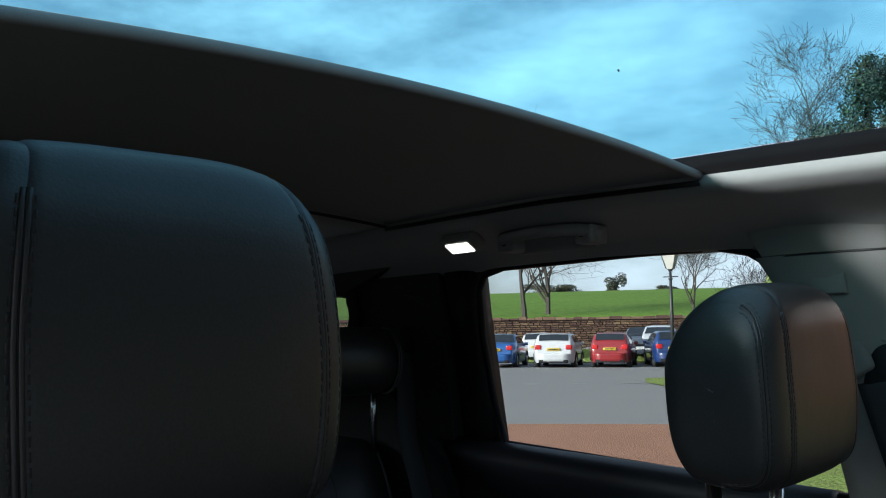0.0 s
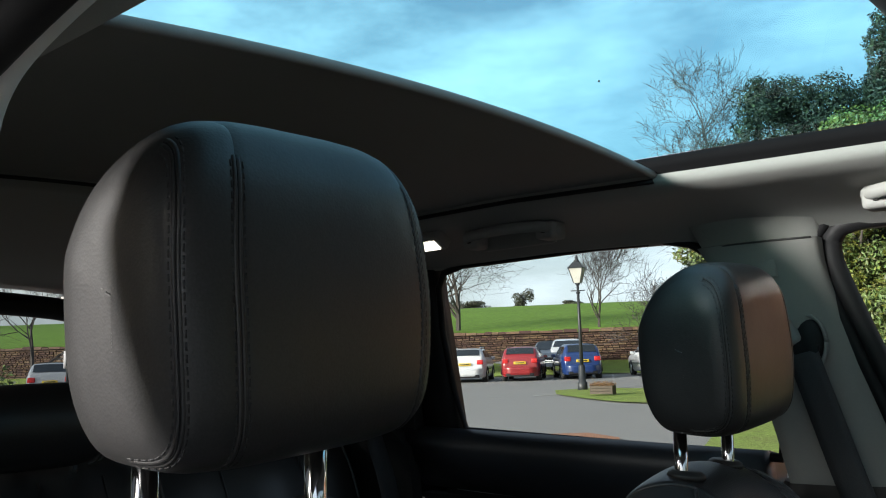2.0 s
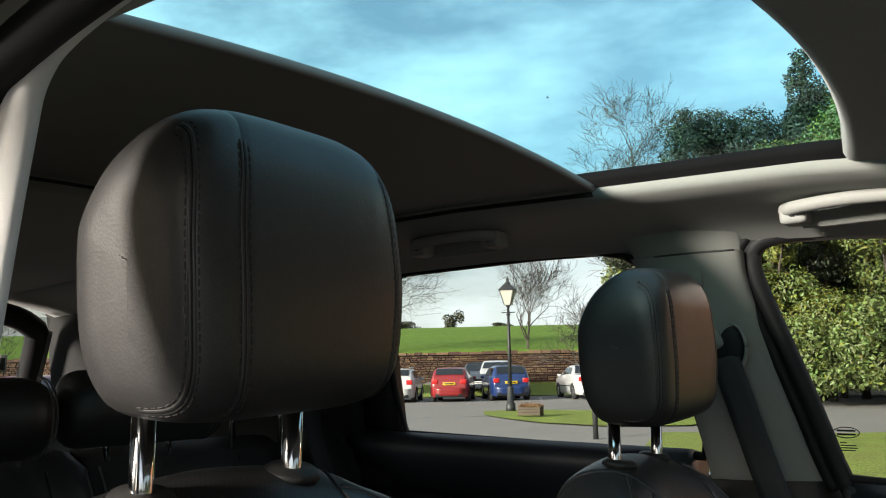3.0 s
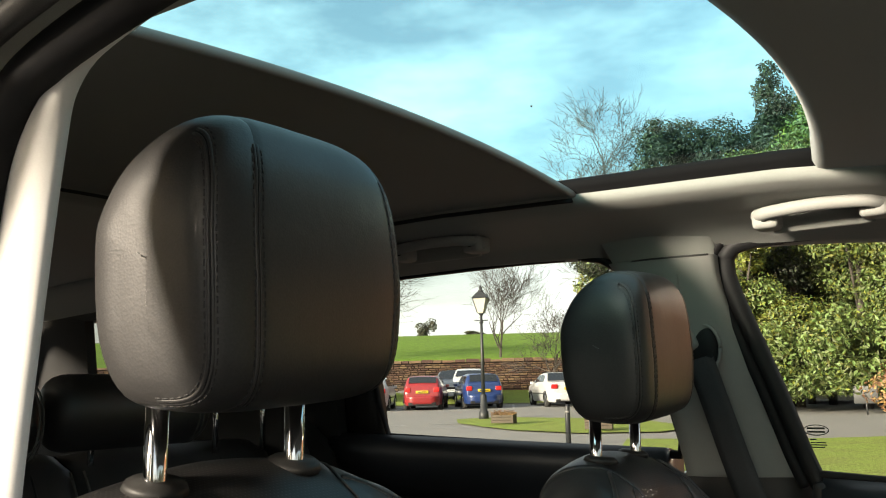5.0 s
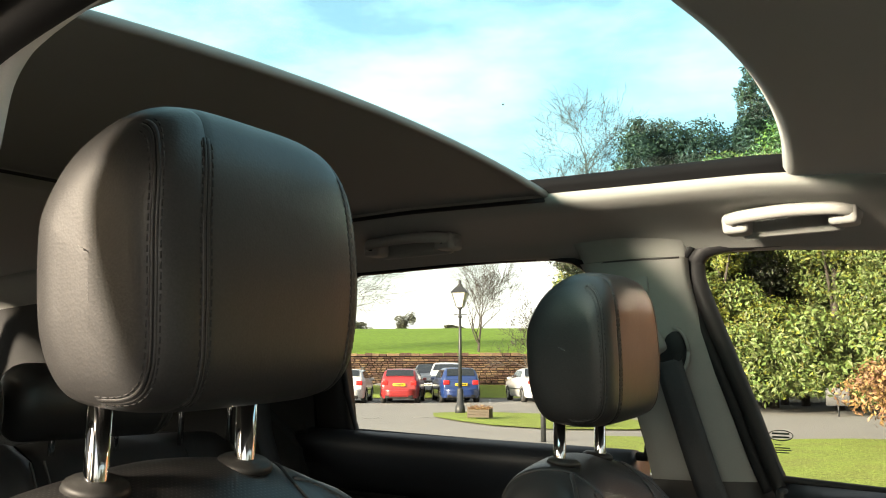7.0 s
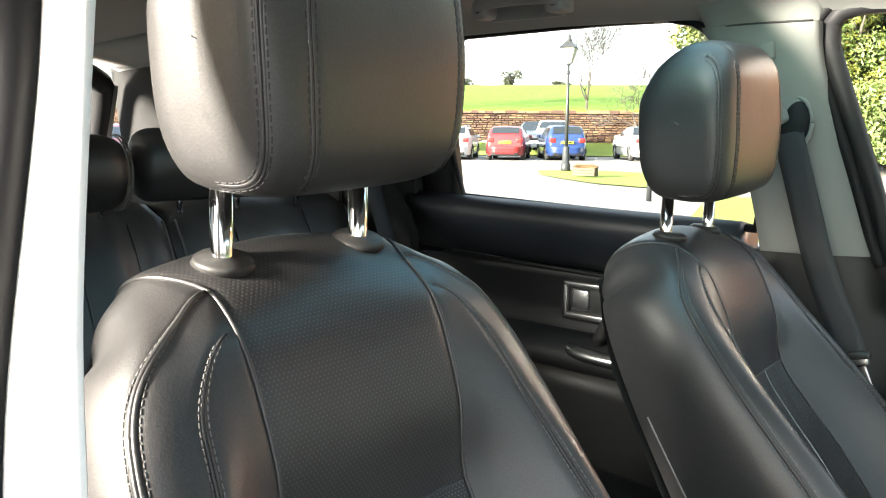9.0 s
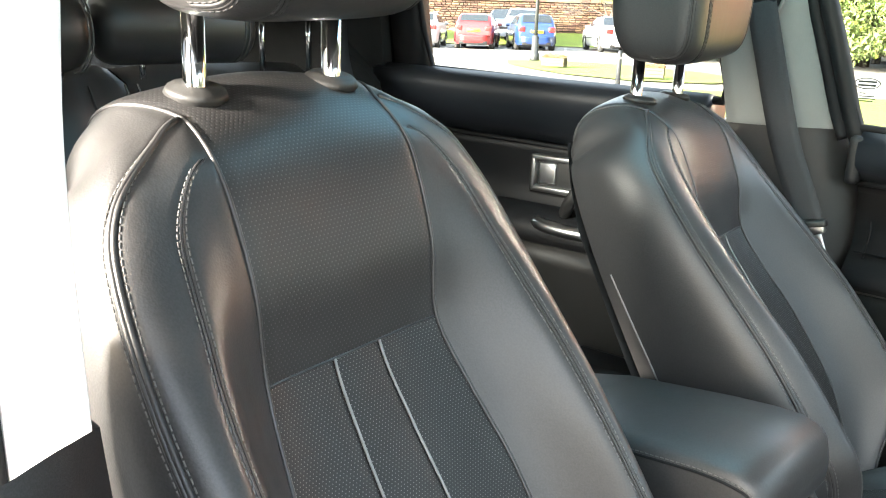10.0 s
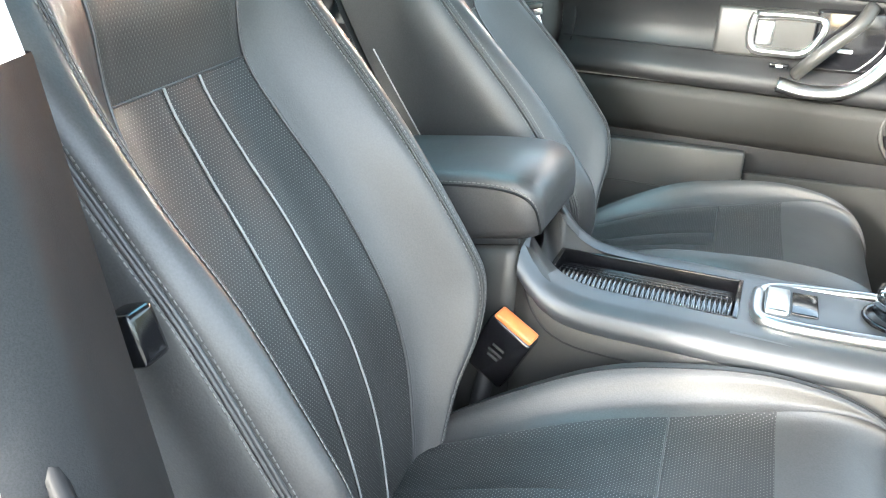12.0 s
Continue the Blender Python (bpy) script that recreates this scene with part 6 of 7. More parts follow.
def leafy(name, x, y, label, blobs, count, size, material, seed, category="tree", trunk=None, second=None, second_share=0.0, group="", base_z=None, up=0.3):
    """A trunk with limbs, and a crown of many small leaves on clumps given as (dx, dy, z, rx, ry, rz)."""
    rnd = random.Random(seed)
    z0 = ground_z(x, y) if base_z is None else base_z
    t = thing(name, label, category, group, pose(x, y, z0))
    if trunk:
        h, r = trunk
        part("trunk", tube([(0, 0, -0.1), (0.05, 0.02, h * 0.5), (0.0, 0.05, h)], [r, r * 0.75, r * 0.35], 7), BARK, t)
        bm = None
        for bx, by, bz, *_ in blobs[:10]:
            b = tube([(0, 0.02, min(h * 0.75, bz * 0.5)), (bx * 0.4, by * 0.4, bz * 0.75), (bx * 0.9, by * 0.9, bz)], [r * 0.5, r * 0.3, r * 0.08], 5)
            bm = b if bm is None else join(bm, b)
        part("limbs", bm, BARK, t)
    vol = [b[3] * b[4] + b[4] * b[5] + b[3] * b[5] for b in blobs]
    tot = sum(vol)
    for share, m, nm in (((1 - second_share), material, "crown"), (second_share, second, "young_leaves")):
        if share <= 0:
            continue
        V, F = [], []
        for n, ((bx, by, bz, rx, ry, rz), v) in enumerate(zip(blobs, vol)):
            tint = 1.0 if second is None or not second_share else (1.55 if (n * 7 + seed) % 10 < 10 * second_share else 0.55)
            weight = tint * share if nm == "young_leaves" else max(0.15, 1 - tint * second_share)
            for _ in range(int(count * weight * v / tot)):
                d = Vector((rnd.gauss(0, 1), rnd.gauss(0, 1), rnd.gauss(0, 1))).normalized()
                f = rnd.uniform(0.62, 1.05)
                wob = 1 + 0.28 * noise.noise((bx + d.x * 2.2, by + d.y * 2.2, bz + d.z * 2.2 + seed))
                c = Vector((bx + d.x * rx * f * wob, by + d.y * ry * f * wob, bz + d.z * rz * f * wob))
                nrm = (d + Vector((rnd.gauss(0, 0.6), rnd.gauss(0, 0.6), rnd.gauss(0, 0.5) + up))).normalized()
                a = nrm.orthogonal().normalized()
                a.rotate(Matrix.Rotation(rnd.uniform(0, 6.283), 3, nrm))
                b = nrm.cross(a)
                s = size * rnd.uniform(0.6, 1.35)
                i = len(V)
                V.extend([c - a * s, c - b * s * 0.42 + nrm * s * 0.12, c + a * s, c + b * s * 0.42 + nrm * s * 0.12])
                F.append((i, i + 1, i + 2, i + 3))
        me = bpy.data.meshes.new(nm)
        me.from_pydata([tuple(v) for v in V], [], F)
        me.materials.append(m)
        new(nm, me).parent = t
    return t


def polar(az, d):
    """A place d metres from the driver's door, az degrees to the rear of straight across the vehicle."""
    return 0.53 - d * math.sin(radians(az)), -0.8 + d * math.cos(radians(az))


def conifer(name, az, d, height, width, seed, label, material, count=9000, size=0.17, low=0.6, second=None):
    x, y = polar(az, d)
    rnd = random.Random(seed)
    blobs = []
    n = 26
    for k in range(n):
        f = k / (n - 1)
        r = width * (1 - f) ** 0.45
        a = rnd.uniform(0, 6.283)
        rr = r * rnd.uniform(0.1, 0.65)
        s = 0.35 + 0.62 * (1 - f) * width * 0.45
        blobs.append((rr * math.cos(a), rr * math.sin(a), low + (height - low) * f, s, s, s * rnd.uniform(0.7, 1.3)))
    return leafy(name, x, y, label, blobs, count, size, material, seed, trunk=(height * 0.9, 0.22), second=second, second_share=0.3 if second else 0)


conifer("conifer", 21.1, 31, 10.3, 3.6, 3, "broad dark evergreen conifer with pale tips", NEEDLE, 46000, 0.07, second=NEEDLE_LIGHT)
conifer("conifer", 25.0, 34, 8.0, 2.2, 4, "yellow-green ivy-clad conifer beside the drive", LEAF, 14000, 0.10, second=LEAF_YELLOW)
conifer("conifer", 13.6, 33, 12.6, 2.6, 6, "tall pine with open dark green branches", NEEDLE, 26000, 0.075, 5.0, second=NEEDLE_LIGHT)


def hedge_tree(az, d, w, h, seed, label, material, second, share, count=8000, size=0.13, name="evergreen_tree", low=0.8, trunk=True):
    x, y = polar(az, d)
    rnd = random.Random(seed)
    blobs = []
    for k in range(22):
        a, f = rnd.uniform(0, 6.283), rnd.uniform(0, 1)
        r = w * (0.25 + 0.75 * math.sin(math.pi * min(0.95, 0.25 + f * 0.7)))
        q = rnd.uniform(0.2, 0.75) * r
        s = w * rnd.uniform(0.28, 0.45)
        blobs.append((q * math.cos(a), q * math.sin(a), low + (h - low - s * 0.6) * f + 0.2, s, s, s * 0.8))
    return leafy(name, x, y, label, blobs, count, size, material, seed, trunk=(h * 0.7, 0.16) if trunk else None, second=second, second_share=share)


for k, (az, d, w, h) in enumerate(((22.8, 32, 2.4, 8.2), (19.6, 33, 2.6, 10.9), (18.0, 33, 2.6, 10.75), (15.6, 34, 2.6, 11.0), (12.6, 35, 2.8, 11.4), (9, 36, 2.8, 11.5))):
    hedge_tree(az, d, w, h, 80 + k, "tall dark conifer in a dense evergreen belt", NEEDLE, NEEDLE_LIGHT, 0.2, 34000, 0.065, "conifer", 1.0)
for k, (az, d, w, h, sh) in enumerate(((16.2, 30, 1.7, 8.0, 0.5), (13.2, 32, 2.6, 10.4, 0.3), (9.5, 31, 2.8, 10.4, 0.25), (5.6, 31.5, 3.0, 10.6, 0.3), (1.5, 30, 2.9, 10.2, 0.25), (-2.6, 30.5, 3.0, 10.2, 0.3), (-7, 30, 2.9, 9.0, 0.2), (15.0, 31.5, 2.4, 9.4, 0.35), (11.4, 34, 2.8, 11.6, 0.3), (7.4, 34, 2.8, 11.8, 0.25), (3.4, 34, 2.8, 11.6, 0.3), (-12, 30, 3.0, 9.0, 0.25))):
    hedge_tree(az, d, w, h, 20 + k, "large glossy evergreen tree with yellow-green new leaves", LEAF, LEAF_YELLOW, sh, 34000 if az > 0 else 8000, 0.075)
for k, (az, d, w, h) in enumerate(((14.6, 28.5, 1.5, 2.6), (11.0, 28, 1.6, 3.0), (7.5, 28, 1.6, 2.8), (3.6, 27.5, 1.7, 2.6))):
    hedge_tree(az, d, w, h, 40 + k, "low laurel shrub in front of the evergreens", LEAF, LEAF_YELLOW, 0.15, 3500, 0.10, "laurel_shrub", 0.4, False)
for k, (az, d, w, h) in enumerate(((5.6, 17.0, 1.15, 1.75), (2.4, 16.3, 1.25, 1.75), (-1.4, 16.0, 1.3, 1.8), (-5.6, 15.6, 1.4, 1.8))):
    hedge_tree(az, d, w, h, 60 + k, "round copper-brown beech shrub holding dead leaves", BEECH, GRASS, 0.0, 6500, 0.050, "beech_shrub", 0.35, False)

bx, by = polar(23.6, 36)
bare_tree("birch_tree", bx, by, 13.7, 11, "bare birch with fine drooping twigs", 0.66, 5, 0.11, (3, 4), 0.0, BIRCH, 0.02, 0.006, fork=0.3, leader=0.76, reach=0.24, first=16)
for az, d, h, seed, lab, sp, tr in ((42.9, 49, 10.5, 12, "large bare tree on the field edge", 0.85, 0.30), (41.3, 52, 10.5, 13, "large bare tree on the field edge", 0.8, 0.30), (45.2, 52, 9.5, 18, "bare tree beside the field", 0.8, 0.26), (31.9, 50, 6.6, 14, "small bare tree by the wall", 0.85, 0.16),
                                  (28.6, 44, 5.6, 15, "bare tree with long spreading branches", 0.9, 0.18), (68, 45, 8, 16, "bare tree behind the car park", 0.85, 0.22), (62, 55, 8, 17, "bare tree behind the car park", 0.85, 0.22)):
    tx, ty = polar(az, d)
    bare_tree("bare_tree", tx, ty, h, seed, lab, sp, 5, tr * 0.6, (3, 4), 0.05, min_r=0.007, fork=0.3 if h < 9 else 0.12)
for az, d, w, h, seed in ((36.9, 118, 1.3, 2.6, 71), (33.6, 118, 1.6, 0.9, 72), (40.2, 118, 2.0, 1.3, 73), (41.8, 118, 3.0, 1.5, 74)):
    tx, ty = polar(az, d)
    rnd = random.Random(seed)
    leafy("field_tree", tx, ty, "small dark tree on the skyline of the field", [(rnd.uniform(-w, w) * 0.6, rnd.uniform(-w, w) * 0.6, h * rnd.uniform(0.1, 0.85), w * 0.5, w * 0.5, h * 0.25) for _ in range(9)], 1500, 0.16, FAR_LEAF, seed, trunk=(h * 0.6, 0.15))


def far_woods():
    """A ring of woods added on the skyline out of view, with nearer belts to darken reflections."""
    rnd = random.Random(9)
    V, F = [], []
    for k in range(16000):
        a = rnd.uniform(0, 6.283)
        deg = math.degrees(a)
        if 90 < deg < 165:
            continue
        # added belts closer in, so that the leather reflects dark instead of low sky
        near = 185 < deg < 265 or 5 < deg < 60
        d = rnd.uniform(42, 56) if near else rnd.uniform(95, 125)
        c = Vector((d * math.cos(a), d * math.sin(a), (rnd.uniform(0, 6.8) if near else abs(rnd.gauss(0, 1)) * 2.6) * (1 + 0.25 * math.sin(a * 9) + 0.15 * math.sin(a * 23))))
        c.z = max(0.0, c.z) + ground_z(c.x, c.y)
        nrm = Vector((-math.cos(a) + rnd.gauss(0, 0.5), -math.sin(a) + rnd.gauss(0, 0.5), rnd.gauss(0.3, 0.4))).normalized()
        u = nrm.orthogonal().normalized()
        w = nrm.cross(u)
        s = rnd.uniform(0.7, 1.6)
        i = len(V)
        V.extend([c - u * s, c - w * s * 0.6, c + u * s, c + w * s * 0.6])
        F.append((i, i + 1, i + 2, i + 3))
    me = bpy.data.meshes.new("far_woods")
    me.from_pydata([tuple(v) for v in V], [], F)
    me.materials.append(FAR_LEAF)
    tagged(new("far_woods", me), "unseen woods added on the skyline, with nearer belts that darken the cabin's reflections", "woods", kind="stuff")


far_woods()


# ---- unseen additions that shape the light: a sun-blocking wall on the driver's side, a warm house ahead
def sun_block_wall():
    """An added short stone wall beside the parking space that ends in a tall pier, out of view; they only keep the low
    sun off the seats.
    """
    # kept pale so that the blocker bounces some light back into the cabin
    pale = mat("pale_bounce_stone", (0.33, 0.30, 0.26), 0.9, spot=0.4, spot_scale=2, grain=0.3, grain_scale=30, bump=0.4, bump_dist=0.006)
    t = thing("wall_yard", "unseen pale wall and tall pier added to keep the low sun off the seats", "stone wall", kind="structure")
    part("core", rbox((-2.8, -3.95, -0.1), (-0.72, -3.6, 1.66), 0.01), pale, t, smooth=False)
    for k in range(2):
        part("coping_stone", rbox((-2.8 + 1.04 * k, -4.0, 1.66), (-1.77 + 1.04 * k, -3.55, 1.75), 0.02), KERB, t)
    part("pier", rbox((-0.72, -4.1, -0.1), (0.32, -3.5, 2.45), 0.02), pale, t, "added square pier that blocks the sun", smooth=False)
    part("pier_cap", rbox((-0.80, -4.18, 2.45), (0.40, -3.42, 2.58), 0.03), KERB, t, "flat stone cap")


sun_block_wall()


def warm_bounce_house():
    """A two-storey house added ahead of the vehicle, out of view, only so that its sunlit front warms the cabin."""
    # unseen helper, placed and sized for the brown it reflects in the leather
    t = thing("house", "unseen red sandstone house with a slate roof, added to tint the cabin's reflections", "house", m=pose(3.2, 12.6, 0, 0, 0, 76))
    wall = mat("dressed_sandstone", (0.185, 0.078, 0.038), 0.9, spec=0.15, spot=0.4, spot_scale=1.5, grain=0.3, grain_scale=30, bump=0.4, bump_dist=0.008, second=(0.14, 0.060, 0.032))
    slate = mat("grey_slate", (0.09, 0.09, 0.10), 0.7, spot=0.4, spot_scale=2, grain=0.3, grain_scale=20)
    bays = [-2.2, 0.0, 2.2]
    ys = [-3.7] + [v for c in bays for v in (c - 0.55, c + 0.55)] + [3.7]
    zs = [-0.2, 0.9, 2.6, 4.0, 5.5, 6.6]
    pieces = []
    for i in range(len(ys) - 1):
        for j in range(len(zs) - 1):
            if i % 2 == 1 and j in (1, 3):
                continue
            pieces.append(rbox((0, ys[i], zs[j]), (0.5, ys[i + 1], zs[j + 1]), 0))
    part("wall", join(*pieces), wall, t, smooth=False)
    part("side_wall", rbox((0.5, -3.7, -0.2), (8, -3.3, 6.6), 0), wall, t, smooth=False)
    part("side_wall", rbox((0.5, 3.3, -0.2), (8, 3.7, 6.6), 0), wall, t, smooth=False)
    part("roof", extrude_profile([(-4.0, 0), (4.0, 0), (4.0, 0.15), (-4.0, 0.15)], -0.5, 4.2, 1, lambda x: (0, 6.5 + (x + 0.5) * 0.8)), slate, t, "grey slate roof", smooth=False)
    part("roof", extrude_profile([(-4.0, 0), (4.0, 0), (4.0, 0.15), (-4.0, 0.15)], 4.2, 8.6, 1, lambda x: (0, 10.26 - (x - 4.2) * 0.85)), slate, t, "grey slate roof", smooth=False)
    for c in bays:
        for z0, z1 in ((0.9, 2.6), (4.0, 5.5)):
            w = part("window", rbox((0.22, c - 0.53, z0 + 0.02), (0.26, c + 0.53, z1 - 0.02), 0), CARGLASS, t, "dark sash window", smooth=False)
            part("sill", rbox((-0.10, c - 0.68, z0 - 0.12), (0.2, c + 0.68, z0), 0.01), wall, w, "stone sill")
            for yy in (c - 0.50, c, c + 0.50):
                part("frame", rbox((0.18, yy - 0.03, z0 + 0.03), (0.215, yy + 0.03, z1 - 0.03), 0), PAINT_M["white"], w, "white sash bar", smooth=False)


warm_bounce_house()


# ---- lamp post, trough, bollards
def lamp_post():
    x, y = -14.22, 21.78
    t = thing("street_lamp", "black iron lamp post with a four-sided pale lantern", "street lamp", m=pose(x, y, ground_z(x, y), 0, 0, 20))
    part("base", tube([(0, 0, -0.05), (0, 0, 0.25), (0, 0, 0.27), (0, 0, 0.75), (0, 0, 0.80)], [0.16, 0.15, 0.115, 0.10, 0.06], 12), IRON, t)
    part("column", tube([(0, 0, 0.78), (0, 0, 2.0), (0, 0, 3.28)], [0.060, 0.052, 0.040], 10), IRON, t)
    part("collar", tube([(0, 0, 3.00), (0, 0, 3.03), (0, 0, 3.07)], [0.055, 0.075, 0.055], 10), IRON, t)
    part("ladder_bar", tube([(-0.22, 0, 3.10), (0.22, 0, 3.10)], 0.016, 6), IRON, t)
    part("cradle", tube([(0, 0, 3.26), (0, 0, 3.34)], [0.045, 0.10], 8), IRON, t)
    def frus(z0, r0, z1, r1):
        return grid([[(r0 * sx, r0 * sy, z0) for sx, sy in ((-1, -1), (1, -1), (1, 1), (-1, 1))], [(r1 * sx, r1 * sy, z1) for sx, sy in ((-1, -1), (1, -1), (1, 1), (-1, 1))]], close_u=True, caps=True)
    part("lantern_glass", frus(3.34, 0.10, 3.80, 0.215), LANTERN, t, "pale frosted lantern glass", smooth=False)
    for sx, sy in ((-1, -1), (1, -1), (1, 1), (-1, 1)):
        part("lantern_bar", tube([(0.10 * sx, 0.10 * sy, 3.33), (0.22 * sx, 0.22 * sy, 3.81)], 0.013, 5), IRON, t)
    part("lantern_roof", frus(3.80, 0.26, 4.00, 0.10), IRON, t, "dark iron roof", smooth=False)
    part("finial", tube([(0, 0, 3.99), (0, 0, 4.06), (0, 0, 4.09), (0, 0, 4.15), (0, 0, 4.24)], [0.10, 0.09, 0.045, 0.06, 0.006], 8), IRON, t)


lamp_post()


def flower_trough(x, y, rz):
    t = thing("flower_trough", "weathered wooden trough with dry plants on the grass", "planter", "flower troughs", pose(x, y, ground_z(x, y) + 0.06, 0, 0, rz) @ Matrix.Diagonal((0.72, 0.72, 0.6, 1)))
    for k in range(3):
        part("plank", rbox((-0.42, -0.22, 0.02 + 0.125 * k), (0.42, -0.185, 0.135 + 0.125 * k), 0.01), TIMBER, t)
        part("plank", rbox((-0.42, 0.185, 0.02 + 0.125 * k), (0.42, 0.22, 0.135 + 0.125 * k), 0.01), TIMBER, t)
    for s in (-1, 1):
        part("end_board", rbox((min(s * 0.40, s * 0.44), -0.22, 0.0), (max(s * 0.40, s * 0.44), 0.22, 0.40), 0.01), TIMBER, t)
    rnd = random.Random(int(x * 10))
    V, F = [], []
    for k in range(900):
        c = Vector((rnd.uniform(-0.45, 0.45), rnd.uniform(-0.25, 0.25), 0.36 + abs(rnd.gauss(0, 0.08))))
        a = Vector((rnd.gauss(0, 1), rnd.gauss(0, 1), rnd.gauss(0.6, 0.6))).normalized() * 0.06
        b = a.orthogonal().normalized() * 0.018
        i = len(V)
        V.extend([c - b, c + a, c + b])
        F.append((i, i + 1, i + 2))
    me = bpy.data.meshes.new("plants")
    me.from_pydata([tuple(v) for v in V], [], F)
    me.materials.append(BEECH)
    new("plants", me).parent = t


flower_trough(-11.95, 19.3, 12)
flower_trough(-8.3, 17.6, 20)


def bollard(x, y):
    t = thing("bollard", "short dark wooden bollard beside the grass", "bollard", "bollards", pose(x, y, ground_z(x, y)))
    part("post", tube([(0, 0, -0.1), (0, 0, 0.72), (0, 0, 0.78)], [0.055, 0.05, 0.03], 8), IRON, t)
    part("band", tube([(0, 0, 0.62), (0, 0, 0.66)], 0.056, 8), KERB, t, "pale band")


bollard(-7.19, 13.93)
bollard(-4.95, 14.9)
sx, sy = polar(9.6, 27.0)
sg = thing("ground_sign", "small black sign on a stake under the evergreens", "sign", m=pose(sx, sy, ground_z(sx, sy)))
part("stake", tube([(0, 0, -0.1), (0, 0, 0.5)], 0.025, 6), IRON, sg)
part("board", rbox((-0.32, -0.02, 0.3), (0.32, 0.02, 0.8), 0.01), IRON, sg)


# ---- parked cars
def parked_car(name, label, pt, heading, paint, L=3.8, W=1.65, H=1.42, kind="hatch", front=False, roof_bars=False):
    """A parked car; its rear is at the place pt and it points to heading (degrees from x)."""
    x, y = pt
    t = thing(name, label, "car", "parked cars", pose(x, y, ground_z(x, y), 0, 0, heading))
    pm = PAINT_M[paint]
    w = W / 2
    if kind == "van":
        prof = [(0.00, 0.55, 0.55), (0.03, 0.95, 1.00), (0.08, 1.00, H - 0.12), (0.25, 1.00, H), (0.6 * L, 1.00, H), (0.74 * L, 0.98, H - 0.10), (0.87 * L, 0.98, 1.06), (0.96 * L, 0.85, 0.90), (L, 0.60, 0.62)]
    elif kind == "saloon":
        prof = [(0.00, 0.55, 0.60), (0.04, 0.92, 1.00), (0.14 * L, 0.98, 1.03), (0.17 * L, 0.98, 1.06), (0.30 * L, 0.97, H - 0.04), (0.42 * L, 0.96, H), (0.54 * L, 0.95, H - 0.03), (0.72 * L, 0.93, 0.98), (0.93 * L, 0.80, 0.84), (L, 0.60, 0.62)]
    else:
        prof = [(0.00, 0.55, 0.62), (0.03, 0.90, 0.96), (0.10, 0.95, 1.10), (0.34, 0.96, H - 0.07), (0.55, 0.96, H - 0.02), (0.40 * L, 0.96, H), (0.56 * L, 0.95, H - 0.04), (0.74 * L, 0.93, 0.98), (0.93 * L, 0.80, 0.84), (L, 0.58, 0.62)]

    def section(px):
        for a, b in zip(prof, prof[1:]):
            if px <= b[0]:
                f = (px - a[0]) / (b[0] - a[0])
                belt, top = a[1] + (b[1] - a[1]) * f, a[2] + (b[2] - a[2]) * f
                break
        else:
            belt, top = prof[-1][1:]
        end = min(px, L - px)
        nar = 1 - 0.16 * max(0.0, 1 - end / 0.45) ** 2
        ww = w * nar
        lean = max(0.0, top - belt) * 0.42
        tw = ww - 0.02 - lean
        return [(0.20, ww * 0.90), (0.30, ww * 0.985), (0.60, ww), (belt, ww - 0.02), (belt + (top - belt) * 0.12, ww - 0.035 - lean * 0.10), (belt + (top - belt) * 0.85, tw + lean * 0.15), (top - 0.01, tw - 0.06), (top + 0.008, tw * 0.5), (top + 0.012, 0.0)]

    xs = sorted({p[0] for p in prof} | {L * k / 22 for k in range(23)})
    rows = []
    for px in xs:
        s = section(px)
        rows.append([(px, -yy, zz) for zz, yy in s] + [(px, yy, zz) for zz, yy in reversed(s[:-1])])
    body = part("body", grid(rows, caps=True), pm, t)

    def pane(name2, x0, x1, a0, a1, side, inset=0.05):
        r = []
        for k in range(6):
            px = x0 + (x1 - x0) * k / 5
            s = section(px)
            pt0, pt1 = Vector((px, s[4][1], s[4][0])), Vector((px, s[5][1], s[5][0]))
            q0, q1 = pt0.lerp(pt1, a0 if not callable(a0) else a0(k / 5)), pt0.lerp(pt1, a1 if not callable(a1) else a1(k / 5))
            o = Vector((0, 0.008, 0.003))
            q0, q1 = q0 + o, q1 + o
            r.append([(q0.x, side * q0.y, q0.z), (q1.x, side * q1.y, q1.z)])
        part(name2, grid(r), CARGLASS, t, "dark side window")
    xr, xf = (0.40, 0.62 * L) if kind != "saloon" else (0.26 * L, 0.64 * L)
    mid = (xr + xf) / 2
    for side in (-1, 1):
        pane("window", xr, mid - 0.03, 0.05, 0.95, side)
        pane("window", mid + 0.03, xf, 0.05, 0.95, side)
        part("mirror", rbox((0.66 * L, min(side * (w - 0.02), side * (w + 0.14)), 0.93), (0.66 * L + 0.10, max(side * (w - 0.02), side * (w + 0.14)), 1.05), 0.02), pm, t)
        part("rub_strip", tube([(0.25 * L, side * (w + 0.004), 0.55), (0.78 * L, side * (w + 0.004), 0.55)], 0.018, 5), RUBBER, t)
        for wx in (0.17 * L, 0.81 * L):
            wheel = part("wheel", moved(tube([(0, -0.09, 0), (0, -0.10, 0), (0, 0.10, 0), (0, 0.09, 0)], [0.22, 0.30, 0.30, 0.22], 20), pose(wx, side * (w - 0.10), 0.30)), TYRE, t, "black tyre")
            part("rim", moved(tube([(0, 0.0, 0), (0, side * 0.098, 0), (0, side * 0.103, 0)], [0.20, 0.19, 0.05], 14), pose(wx, side * (w - 0.10), 0.30)), ALLOY, wheel, "silver alloy rim")
            arch = [(wx + 0.345 * math.cos(a), side * (w - 0.004), 0.30 + 0.345 * math.sin(a)) for a in (math.pi * k / 10 for k in range(11))]
